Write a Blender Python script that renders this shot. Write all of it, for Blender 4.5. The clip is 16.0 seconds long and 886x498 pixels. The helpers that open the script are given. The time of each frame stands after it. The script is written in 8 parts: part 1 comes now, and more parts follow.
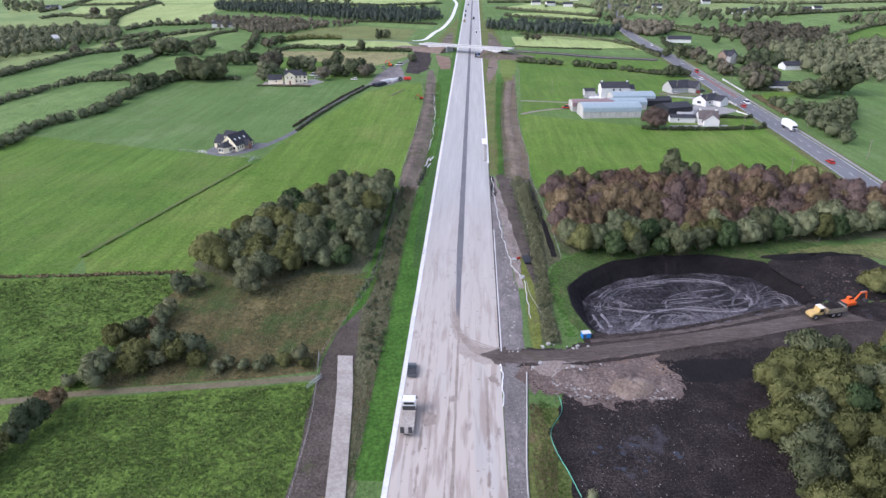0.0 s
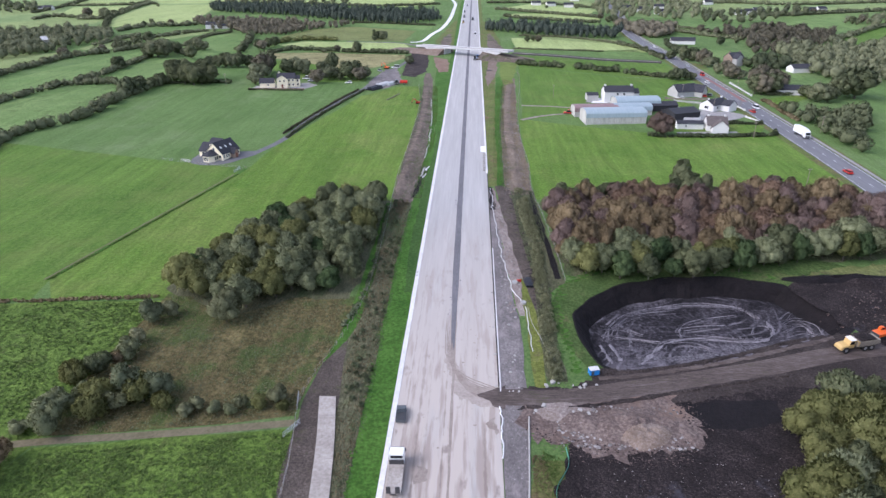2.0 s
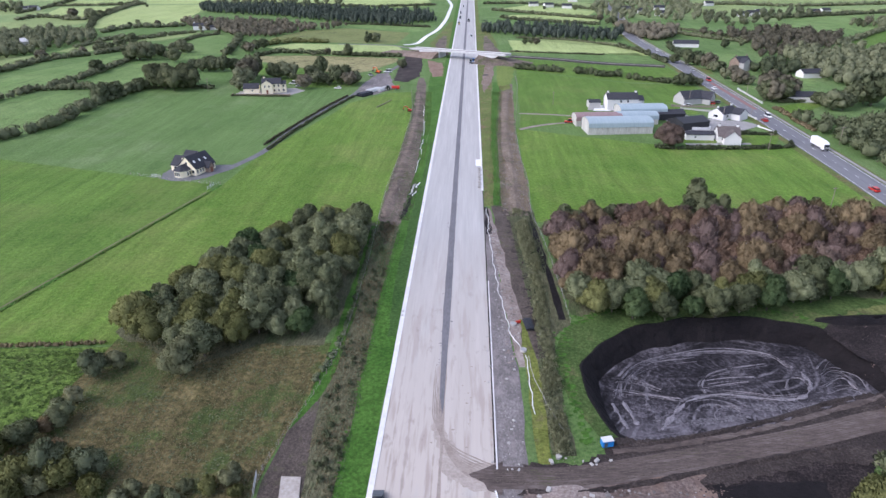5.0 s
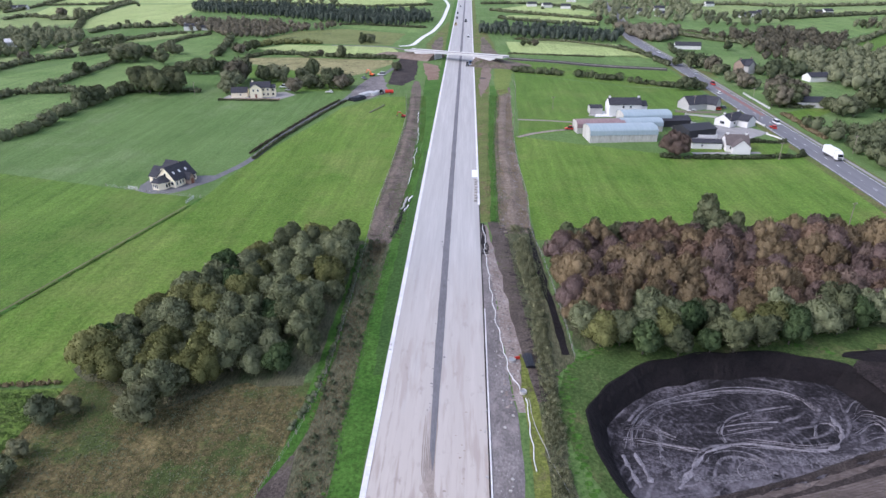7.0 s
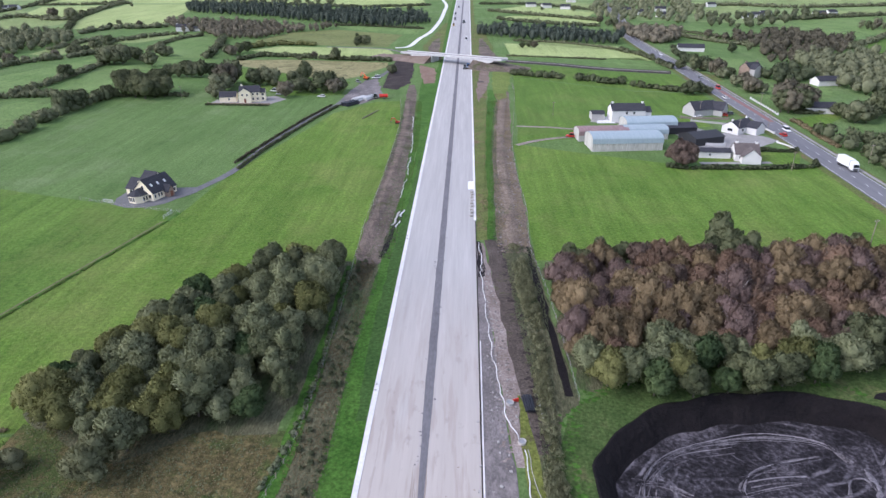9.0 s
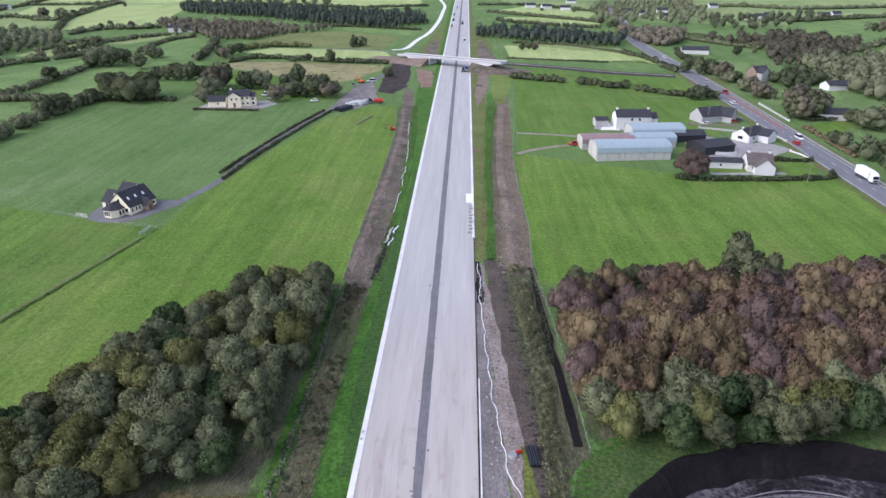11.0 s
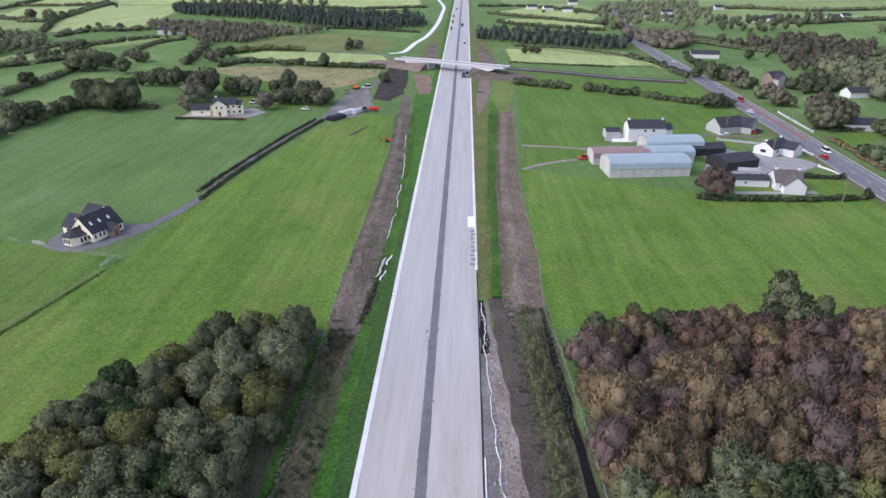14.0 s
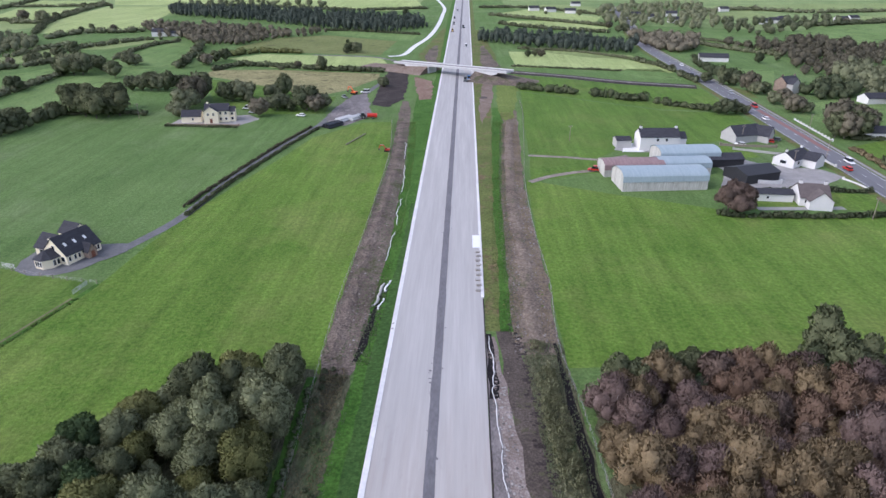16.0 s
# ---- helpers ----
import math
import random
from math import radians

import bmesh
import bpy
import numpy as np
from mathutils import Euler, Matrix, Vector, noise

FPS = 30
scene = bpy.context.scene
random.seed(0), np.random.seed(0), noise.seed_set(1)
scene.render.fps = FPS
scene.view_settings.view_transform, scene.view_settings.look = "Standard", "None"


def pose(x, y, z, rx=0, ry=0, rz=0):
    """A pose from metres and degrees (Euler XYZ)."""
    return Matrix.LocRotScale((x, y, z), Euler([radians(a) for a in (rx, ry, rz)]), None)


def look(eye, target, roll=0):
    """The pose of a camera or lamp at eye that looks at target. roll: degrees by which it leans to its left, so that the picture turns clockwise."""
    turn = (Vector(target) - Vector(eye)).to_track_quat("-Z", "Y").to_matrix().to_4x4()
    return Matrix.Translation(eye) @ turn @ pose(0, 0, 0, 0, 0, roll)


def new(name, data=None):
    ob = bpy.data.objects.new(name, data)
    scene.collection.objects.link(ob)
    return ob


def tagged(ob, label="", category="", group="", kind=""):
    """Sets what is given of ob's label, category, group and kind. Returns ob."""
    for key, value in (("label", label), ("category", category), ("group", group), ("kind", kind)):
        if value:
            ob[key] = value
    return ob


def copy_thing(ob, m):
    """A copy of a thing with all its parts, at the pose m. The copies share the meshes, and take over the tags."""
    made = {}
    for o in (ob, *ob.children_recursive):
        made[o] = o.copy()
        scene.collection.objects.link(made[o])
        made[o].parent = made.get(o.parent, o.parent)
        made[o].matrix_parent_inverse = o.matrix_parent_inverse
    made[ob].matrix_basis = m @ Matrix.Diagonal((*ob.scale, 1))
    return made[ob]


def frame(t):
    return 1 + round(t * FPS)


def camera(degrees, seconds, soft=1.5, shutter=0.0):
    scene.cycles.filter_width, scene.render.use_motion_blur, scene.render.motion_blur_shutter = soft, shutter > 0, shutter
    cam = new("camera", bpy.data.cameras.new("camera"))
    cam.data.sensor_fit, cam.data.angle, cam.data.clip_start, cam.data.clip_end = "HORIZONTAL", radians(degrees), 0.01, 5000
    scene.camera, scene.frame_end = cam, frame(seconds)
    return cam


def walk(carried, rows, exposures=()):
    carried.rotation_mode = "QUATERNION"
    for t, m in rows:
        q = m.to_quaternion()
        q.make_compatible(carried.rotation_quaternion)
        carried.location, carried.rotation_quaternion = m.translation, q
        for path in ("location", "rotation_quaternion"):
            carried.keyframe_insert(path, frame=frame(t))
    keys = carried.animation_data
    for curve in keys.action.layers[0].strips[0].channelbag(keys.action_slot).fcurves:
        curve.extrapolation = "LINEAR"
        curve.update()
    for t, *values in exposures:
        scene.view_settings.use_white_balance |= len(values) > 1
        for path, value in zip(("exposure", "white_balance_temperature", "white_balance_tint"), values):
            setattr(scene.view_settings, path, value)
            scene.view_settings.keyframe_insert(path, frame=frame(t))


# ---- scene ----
cam = camera(71.5, 16.0)
PATH = [
    (0, (3.38, 0.17, 78.67), (-1.06, 91.39, 37.94), -0.26),
    (0.5, (3.57, 3.55, 78.57), (-0.87, 94.80, 37.88), -0.27),
    (1, (3.82, 7.02, 78.50), (-0.63, 98.26, 37.82), -0.29),
    (1.5, (3.94, 10.56, 78.54), (-0.48, 101.79, 37.81), -0.29),
    (2, (4.00, 14.16, 78.53), (-0.38, 105.39, 37.82), -0.25),
    (2.5, (4.04, 17.65, 78.56), (-0.25, 108.87, 37.82), -0.24),
    (3, (4.20, 21.09, 78.49), (-0.04, 112.34, 37.81), -0.22),
    (3.5, (4.41, 24.59, 78.47), (0.24, 115.84, 37.77), -0.19),
    (4, (4.60, 28.06, 78.41), (0.51, 119.32, 37.73), -0.18),
    (6.5, (5.33, 45.46, 78.64), (1.74, 136.71, 37.90), -0.06),
    (7, (5.51, 48.99, 78.80), (2.01, 140.23, 38.02), -0.03),
    (7.5, (5.73, 52.44, 78.93), (2.31, 143.67, 38.13), 0.03),
    (8, (6.01, 55.83, 79.02), (2.63, 147.06, 38.21), 0.02),
    (8.5, (6.31, 59.25, 79.06), (2.93, 150.48, 38.25), 0.03),
    (9, (6.57, 62.61, 79.08), (3.23, 153.84, 38.25), 0.03),
    (11.5, (6.77, 79.88, 78.88), (3.73, 171.14, 38.11), 0.19),
    (12, (6.63, 83.53, 78.87), (3.64, 174.79, 38.09), 0.19),
    (12.5, (6.61, 87.09, 78.77), (3.62, 178.36, 38.04), 0.18),
    (13, (6.43, 90.65, 78.74), (3.47, 181.94, 38.01), 0.17),
    (13.5, (6.24, 94.21, 78.71), (3.30, 185.51, 38.02), 0.20),
    (14, (6.02, 97.80, 78.63), (3.06, 189.11, 37.97), 0.22),
    (14.5, (5.72, 101.39, 78.53), (2.75, 192.72, 37.91), 0.23),
    (15, (5.35, 104.93, 78.53), (2.41, 196.26, 37.92), 0.26),
    (15.5, (5.03, 108.46, 78.60), (2.09, 199.80, 38.00), 0.25),
    (16, (4.66, 112.10, 78.70), (1.74, 203.45, 38.13), 0.27),
]
walk(cam, [(t, look(eye, target, roll)) for t, eye, target, roll in PATH], [(0, 0.98, 6010, 19), (9, 0.95, 6010, 19), (16, 0.8, 6010, 19)])

# ---- world, sun ----
world = bpy.data.worlds.new("sky")
scene.world = world
world.use_nodes = True
wn = world.node_tree.nodes
sky = wn.new("ShaderNodeTexSky")
sky.sky_type = "NISHITA"
sky.sun_disc = False
sky.sun_elevation = radians(38)
sky.sun_rotation = radians(250)
sky.air_density, sky.dust_density, sky.ozone_density = 1.0, 1.5, 1.0
soft_sky = wn.new("ShaderNodeHueSaturation")
soft_sky.inputs["Saturation"].default_value = 0.6
world.node_tree.links.new(sky.outputs[0], soft_sky.inputs["Color"])
world.node_tree.links.new(soft_sky.outputs[0], wn["Background"].inputs["Color"])
wn["Background"].inputs["Strength"].default_value = 0.15
sun_data = bpy.data.lights.new("sun", "SUN")
sun_data.energy, sun_data.angle, sun_data.color = 0.9, radians(35), (1.0, 0.97, 0.92)
sun = new("sun", sun_data)
sun.matrix_world = look((-400, -150, 420), (0, 0, 0))

# ---- small helpers ----
SLOPE = 0.0395


def gz(x, y):
    """Height of the valley floor, a gentle even slope."""
    return SLOPE * y


def hsv_shift(c, k):
    return tuple(v * k for v in c)


def surf(name, stops, s1=0.5, s2=6.0, w=0.5, rough=0.85, bump=0.0, bscale=None, stretch=(1, 1, 1), spots=None, island=0.0, objrand=0.0, spec=0.25, metal=0.0, detail=6.0, streak=None, fine=None):
    """Procedural surface: two noises of real-world size drive a colour ramp; spots adds a third colour in patches of their own."""
    m = bpy.data.materials.new(name)
    m.use_nodes = True
    nt = m.node_tree
    n, ln = nt.nodes, nt.links.new
    b = n["Principled BSDF"]
    b.inputs["Roughness"].default_value = rough
    b.inputs["Metallic"].default_value = metal
    b.inputs["Specular IOR Level"].default_value = spec
    tc = n.new("ShaderNodeTexCoord")
    mp = n.new("ShaderNodeMapping")
    mp.inputs["Scale"].default_value = stretch
    ln(tc.outputs["Object"], mp.inputs["Vector"])

    def nz(scale, det=detail, vec=mp):
        t = n.new("ShaderNodeTexNoise")
        t.inputs["Scale"].default_value = scale
        t.inputs["Detail"].default_value = det
        t.inputs["Roughness"].default_value = 0.68
        ln(vec.outputs[0], t.inputs["Vector"])
        return t.outputs["Fac"]

    def math_node(op, a, c):
        t = n.new("ShaderNodeMath")
        t.operation = op
        for i, v in enumerate((a, c)):
            if isinstance(v, (int, float)):
                t.inputs[i].default_value = v
            else:
                ln(v, t.inputs[i])
        return t.outputs[0]

    a, c = nz(s1), nz(s2)
    fac = math_node("ADD", math_node("MULTIPLY", a, w), math_node("MULTIPLY", c, 1 - w))
    if island:
        g = n.new("ShaderNodeNewGeometry")
        fac = math_node("ADD", fac, math_node("MULTIPLY", math_node("SUBTRACT", g.outputs["Random Per Island"], 0.5), island))
    if objrand:
        o = n.new("ShaderNodeObjectInfo")
        fac = math_node("ADD", fac, math_node("MULTIPLY", math_node("SUBTRACT", o.outputs["Random"], 0.5), objrand))
    r = n.new("ShaderNodeValToRGB")
    e = r.color_ramp.elements
    while len(e) < len(stops):
        e.new(0.5)
    for el, (p, col) in zip(e, stops):
        el.position, el.color = p, (*col, 1)
    ln(fac, r.inputs["Fac"])
    out = r.outputs["Color"]
    if spots:
        col, sc, lo, hi = spots
        t = n.new("ShaderNodeMapRange")
        t.inputs["From Min"].default_value, t.inputs["From Max"].default_value = lo, hi
        ln(nz(sc, 5.0), t.inputs["Value"])
        mx = n.new("ShaderNodeMix")
        mx.data_type = "RGBA"
        ln(t.outputs["Result"], mx.inputs["Factor"])
        ln(out, mx.inputs["A"])
        mx.inputs["B"].default_value = (*col, 1)
        out = mx.outputs["Result"]
    if streak:
        # faint parallel streaks, as mowing and grazing leave them
        ang, sc, amt = streak
        ms = n.new("ShaderNodeMapping")
        ms.inputs["Rotation"].default_value = (0, 0, radians(ang))
        ms.inputs["Scale"].default_value = (1, 0.05, 1)
        ln(tc.outputs["Object"], ms.inputs["Vector"])
        sr = n.new("ShaderNodeMapRange")
        sr.inputs["From Min"].default_value, sr.inputs["From Max"].default_value = 0.3, 0.7
        sr.inputs["To Min"].default_value, sr.inputs["To Max"].default_value = 1 - amt, 1 + amt
        ln(nz(sc, 3.0, ms), sr.inputs["Value"])
        hs = n.new("ShaderNodeHueSaturation")
        ln(sr.outputs["Result"], hs.inputs["Value"])
        ln(out, hs.inputs["Color"])
        out = hs.outputs["Color"]
    if fine:
        # blades and clods: small light and dark flecks
        fr = n.new("ShaderNodeMapRange")
        fr.inputs["From Min"].default_value, fr.inputs["From Max"].default_value = 0.36, 0.64
        fr.inputs["To Min"].default_value, fr.inputs["To Max"].default_value = 1 - fine[1], 1 + fine[1]
        ln(nz(fine[0], 3.0), fr.inputs["Value"])
        hv = n.new("ShaderNodeHueSaturation")
        ln(fr.outputs["Result"], hv.inputs["Value"])
        ln(out, hv.inputs["Color"])
        out = hv.outputs["Color"]
    ln(out, b.inputs["Base Color"])
    if bump:
        bp = n.new("ShaderNodeBump")
        bp.inputs["Strength"].default_value = 1.0
        bp.inputs["Distance"].default_value = bump
        ln(nz(bscale, 4.0) if bscale else c, bp.inputs["Height"])
        ln(bp.outputs[0], b.inputs["Normal"])
    return m


def grass(name, dark, light, s1=0.02, s2=0.7, w=0.5, spots=None, bump=0.25, bscale=1.2, stretch=(1, 1, 1), streak=None, sheen=0.08, fine=(1.3, 0.28)):
    mid = tuple((a + c) / 2 for a, c in zip(dark, light))
    m = surf(name, [(0.39, dark), (0.5, mid), (0.6, light)], s1, s2, w, 0.95, bump, bscale, stretch, spots, spec=0.1, detail=11.0, streak=streak, fine=fine)
    b = m.node_tree.nodes["Principled BSDF"]
    b.inputs["Sheen Weight"].default_value, b.inputs["Sheen Roughness"].default_value = sheen, 0.4
    b.inputs["Sheen Tint"].default_value = (0.55, 0.85, 0.3, 1)
    return m


def plain(name, col, rough=0.5, metal=0.0, var=0.12, s1=0.6, s2=9.0, bump=0.0, spec=0.4):
    return surf(name, [(0.35, hsv_shift(col, 1 - var)), (0.65, hsv_shift(col, 1 + var))], s1, s2, 0.5, rough, bump, 20.0 if bump else None, metal=metal, spec=spec)


# ---- materials ----
M = {}
M["grass"] = grass("pasture", (0.07, 0.131, 0.037), (0.126, 0.194, 0.067), 0.04, 1.6, 0.35, spots=((0.136, 0.19, 0.08), 0.03, 0.5, 0.68), streak=(-40, 0.3, 0.16), bump=0.3, bscale=1.5, fine=(1.3, 0.2))
M["meadow"] = grass("bright_meadow", (0.066, 0.138, 0.018), (0.138, 0.214, 0.042), 0.04, 1.5, 0.45, spots=((0.155, 0.2, 0.052), 0.035, 0.48, 0.7), streak=(-12, 0.35, 0.2), bump=0.35, bscale=1.4, fine=(1.1, 0.2))
M["meadow_dark"] = grass("dark_meadow", (0.06, 0.123, 0.019), (0.115, 0.192, 0.038), 0.035, 1.5, 0.45, spots=((0.12, 0.168, 0.042), 0.03, 0.5, 0.68), streak=(-18, 0.3, 0.2), bump=0.3, bscale=1.4, fine=(1.1, 0.2))
# pale field greens, lifted further to hold distance haze in the colour
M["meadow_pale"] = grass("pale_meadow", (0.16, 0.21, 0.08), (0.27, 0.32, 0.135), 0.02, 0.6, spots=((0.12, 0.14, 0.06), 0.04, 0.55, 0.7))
M["meadow_bright"] = grass("hazed_pale_meadow", (0.25, 0.315, 0.115), (0.37, 0.42, 0.185), 0.02, 0.4, streak=(20, 0.2, 0.15))
# extra blue and lower saturation put distance haze into this green
M["meadow_far"] = grass("hazed_hedged_meadow", (0.096, 0.166, 0.05), (0.168, 0.238, 0.086), 0.03, 0.8, spots=((0.09, 0.13, 0.045), 0.08, 0.56, 0.68), streak=(30, 0.2, 0.15))
M["rough_olive"] = grass("rough_olive_pasture", (0.11, 0.125, 0.045), (0.2, 0.21, 0.085), 0.04, 0.5, spots=((0.08, 0.08, 0.04), 0.08, 0.55, 0.68))
M["moor"] = grass("rough_moor", (0.15, 0.135, 0.065), (0.33, 0.29, 0.155), 0.05, 0.5, spots=((0.07, 0.06, 0.035), 0.12, 0.58, 0.68))
M["lane"] = surf("grassy_lane", [(0.36, (0.1, 0.09, 0.05)), (0.64, (0.2, 0.17, 0.115))], 0.15, 1.5, 0.5, 0.95)
M["churned"] = surf("churned_ground", [(0.36, (0.062, 0.044, 0.039)), (0.5, (0.135, 0.1, 0.088)), (0.64, (0.26, 0.208, 0.188))], 0.13, 1.7, 0.4, 0.9, 0.5, 1.2, spots=((0.21, 0.145, 0.115), 0.09, 0.5, 0.64), detail=10.0)
M["smear"] = surf("dried_mud_smear", [(0.36, (0.22, 0.18, 0.155)), (0.64, (0.36, 0.31, 0.28))], 0.5, 2.5, 0.5, 0.9)
M["tan_dust"] = surf("tan_mud_film", [(0.36, (0.3, 0.255, 0.225)), (0.64, (0.42, 0.37, 0.335))], 0.5, 2.0, 0.5, 0.9)
M["tussock"] = grass("tussocky_pasture", (0.062, 0.11, 0.02), (0.128, 0.195, 0.042), 0.09, 1.3, 0.4, spots=((0.065, 0.08, 0.027), 0.3, 0.54, 0.7), bump=0.4, bscale=1.6, fine=(1.3, 0.2))
M["rushes"] = grass("rushy_ground", (0.048, 0.046, 0.018), (0.195, 0.155, 0.075), 0.15, 0.9, 0.35, spots=((0.075, 0.1, 0.032), 0.1, 0.5, 0.6), bump=0.4, bscale=2.6, streak=(55, 0.5, 0.3))
M["verge"] = grass("sown_verge", (0.03, 0.086, 0.013), (0.07, 0.15, 0.028), 0.1, 1.6, bump=0.2)
M["verge_dark"] = grass("dark_sown_verge", (0.03, 0.07, 0.018), (0.058, 0.115, 0.03), 0.1, 1.6, bump=0.15)
M["verge_olive"] = grass("thin_verge", (0.075, 0.098, 0.03), (0.14, 0.158, 0.052), 0.08, 1.6, spots=((0.15, 0.105, 0.065), 0.14, 0.52, 0.66))
M["scrubland"] = grass("weedy_bank", (0.065, 0.066, 0.038), (0.15, 0.145, 0.09), 0.12, 2.2, 0.35, spots=((0.06, 0.085, 0.035), 0.1, 0.52, 0.66), bump=0.5, stretch=(1.6, 0.5, 1))
M["earth"] = surf("brown_earth", [(0.37, (0.058, 0.045, 0.037)), (0.5, (0.142, 0.112, 0.093)), (0.63, (0.285, 0.232, 0.195))], 0.14, 2.2, 0.4, 0.95, 0.6, 1.2, spots=((0.075, 0.085, 0.036), 0.15, 0.54, 0.66), detail=11.0)
M["earth_dark"] = surf("dark_earth", [(0.36, (0.016, 0.012, 0.0115)), (0.5, (0.041, 0.032, 0.0295)), (0.64, (0.1, 0.08, 0.072))], 0.15, 2.6, 0.4, 0.95, 0.4, 1.5, detail=11.0)
M["rubble_ground"] = surf("stony_ground", [(0.34, (0.13, 0.1, 0.085)), (0.5, (0.25, 0.205, 0.185)), (0.66, (0.42, 0.37, 0.35))], 0.2, 2.4, 0.4, 0.95, 0.2, 2.5)
M["gravel"] = surf("grey_gravel", [(0.34, (0.095, 0.085, 0.084)), (0.5, (0.17, 0.153, 0.152)), (0.66, (0.32, 0.29, 0.287))], 0.15, 2.6, 0.45, 0.95, 0.15, 4.0, stretch=(1, 0.55, 1), spots=((0.3, 0.265, 0.26), 0.14, 0.56, 0.7), detail=11.0)
M["peat"] = surf("dark_peat", [(0.36, (0.008, 0.0062, 0.0066)), (0.5, (0.024, 0.0188, 0.019)), (0.6, (0.062, 0.049, 0.047)), (0.68, (0.14, 0.115, 0.105))], 0.2, 3.2, 0.35, 0.92, 0.5, 1.3, spec=0.15, spots=((0.085, 0.082, 0.1), 0.09, 0.6, 0.74), detail=12.0)
M["peat_wall"] = surf("cut_peat", [(0.36, (0.0032, 0.0024, 0.003)), (0.66, (0.0145, 0.011, 0.0125))], 0.3, 2.0, 0.5, 0.85, 0.4, 1.0)
M["mound"] = surf("tan_subsoil", [(0.35, (0.11, 0.078, 0.06)), (0.5, (0.2, 0.15, 0.12)), (0.65, (0.33, 0.27, 0.235))], 0.15, 2.2, 0.45, 0.95, 0.4, 1.3, spots=((0.09, 0.075, 0.068), 0.1, 0.58, 0.7), detail=10.0)
M["haul"] = surf("haul_road_mud", [(0.36, (0.048, 0.037, 0.033)), (0.5, (0.095, 0.074, 0.067)), (0.64, (0.175, 0.145, 0.132))], 0.16, 1.8, 0.5, 0.85, 0.12, 1.0, stretch=(0.25, 1.2, 1))
M["wet_smear"] = surf("wet_grey_smear", [(0.4, (0.04, 0.036, 0.042)), (0.6, (0.19, 0.176, 0.195))], 0.6, 2.4, 0.4, 0.8, detail=9.0)
M["track_mud"] = surf("pale_smeared_mud", [(0.38, (0.085, 0.077, 0.088)), (0.6, (0.3, 0.28, 0.305))], 0.6, 2.6, 0.4, 0.8, detail=9.0)
M["puddle"] = plain("puddle_water", (0.05, 0.055, 0.07), 0.15, spec=0.5)
M["moss"] = grass("yellow_moss", (0.085, 0.105, 0.025), (0.18, 0.2, 0.052), 0.2, 2.0, 0.4, spots=((0.14, 0.12, 0.07), 0.3, 0.55, 0.7))
M["bare"] = surf("trodden_earth", [(0.35, (0.04, 0.031, 0.027)), (0.5, (0.085, 0.068, 0.058)), (0.65, (0.165, 0.138, 0.118))], 0.15, 2.4, 0.4, 0.95, 0.4, 1.5, spots=((0.08, 0.085, 0.038), 0.2, 0.57, 0.7), detail=11.0)
M["straw_earth"] = surf("rooty_stripped_earth", [(0.37, (0.075, 0.057, 0.046)), (0.5, (0.175, 0.138, 0.11)), (0.63, (0.33, 0.27, 0.215))], 0.14, 1.8, 0.35, 0.95, 0.7, 1.0, spots=((0.1, 0.105, 0.045), 0.12, 0.56, 0.7), detail=11.0)
# distant grass made paler: the valley haze is part of its colour
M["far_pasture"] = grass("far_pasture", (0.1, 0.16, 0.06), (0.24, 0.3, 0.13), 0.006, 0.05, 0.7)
M["white_concrete"] = surf("white_concrete", [(0.36, (0.55, 0.54, 0.55)), (0.62, (0.76, 0.75, 0.75))], 0.15, 1.6, 0.5, 0.8, 0.01, 10.0)
M["slab"] = surf("weathered_slab", [(0.36, (0.25, 0.22, 0.195)), (0.5, (0.36, 0.325, 0.295)), (0.63, (0.46, 0.42, 0.39))], 0.2, 1.7, 0.5, 0.85, 0.01, 8.0, spots=((0.23, 0.19, 0.16), 0.4, 0.62, 0.75))
M["asphalt"] = surf("worn_asphalt", [(0.36, (0.14, 0.14, 0.155)), (0.64, (0.2, 0.2, 0.215))], 0.1, 1.0, 0.5, 0.85, 0.01, 20.0, stretch=(1.5, 0.1, 1))
M["asphalt_red"] = plain("red_surfacing", (0.25, 0.13, 0.12), 0.85)
M["drive"] = surf("tarmac_drive", [(0.36, (0.11, 0.11, 0.115)), (0.64, (0.18, 0.18, 0.185))], 0.2, 1.2, 0.5, 0.9)
M["dark_strip"] = surf("dark_reserve_gravel", [(0.36, (0.12, 0.115, 0.125)), (0.64, (0.2, 0.195, 0.21))], 0.2, 2.5, 0.5, 0.9, 0.02, 8.0, stretch=(1, 0.3, 1))
M["line"] = plain("road_paint", (0.7, 0.7, 0.68), 0.7)


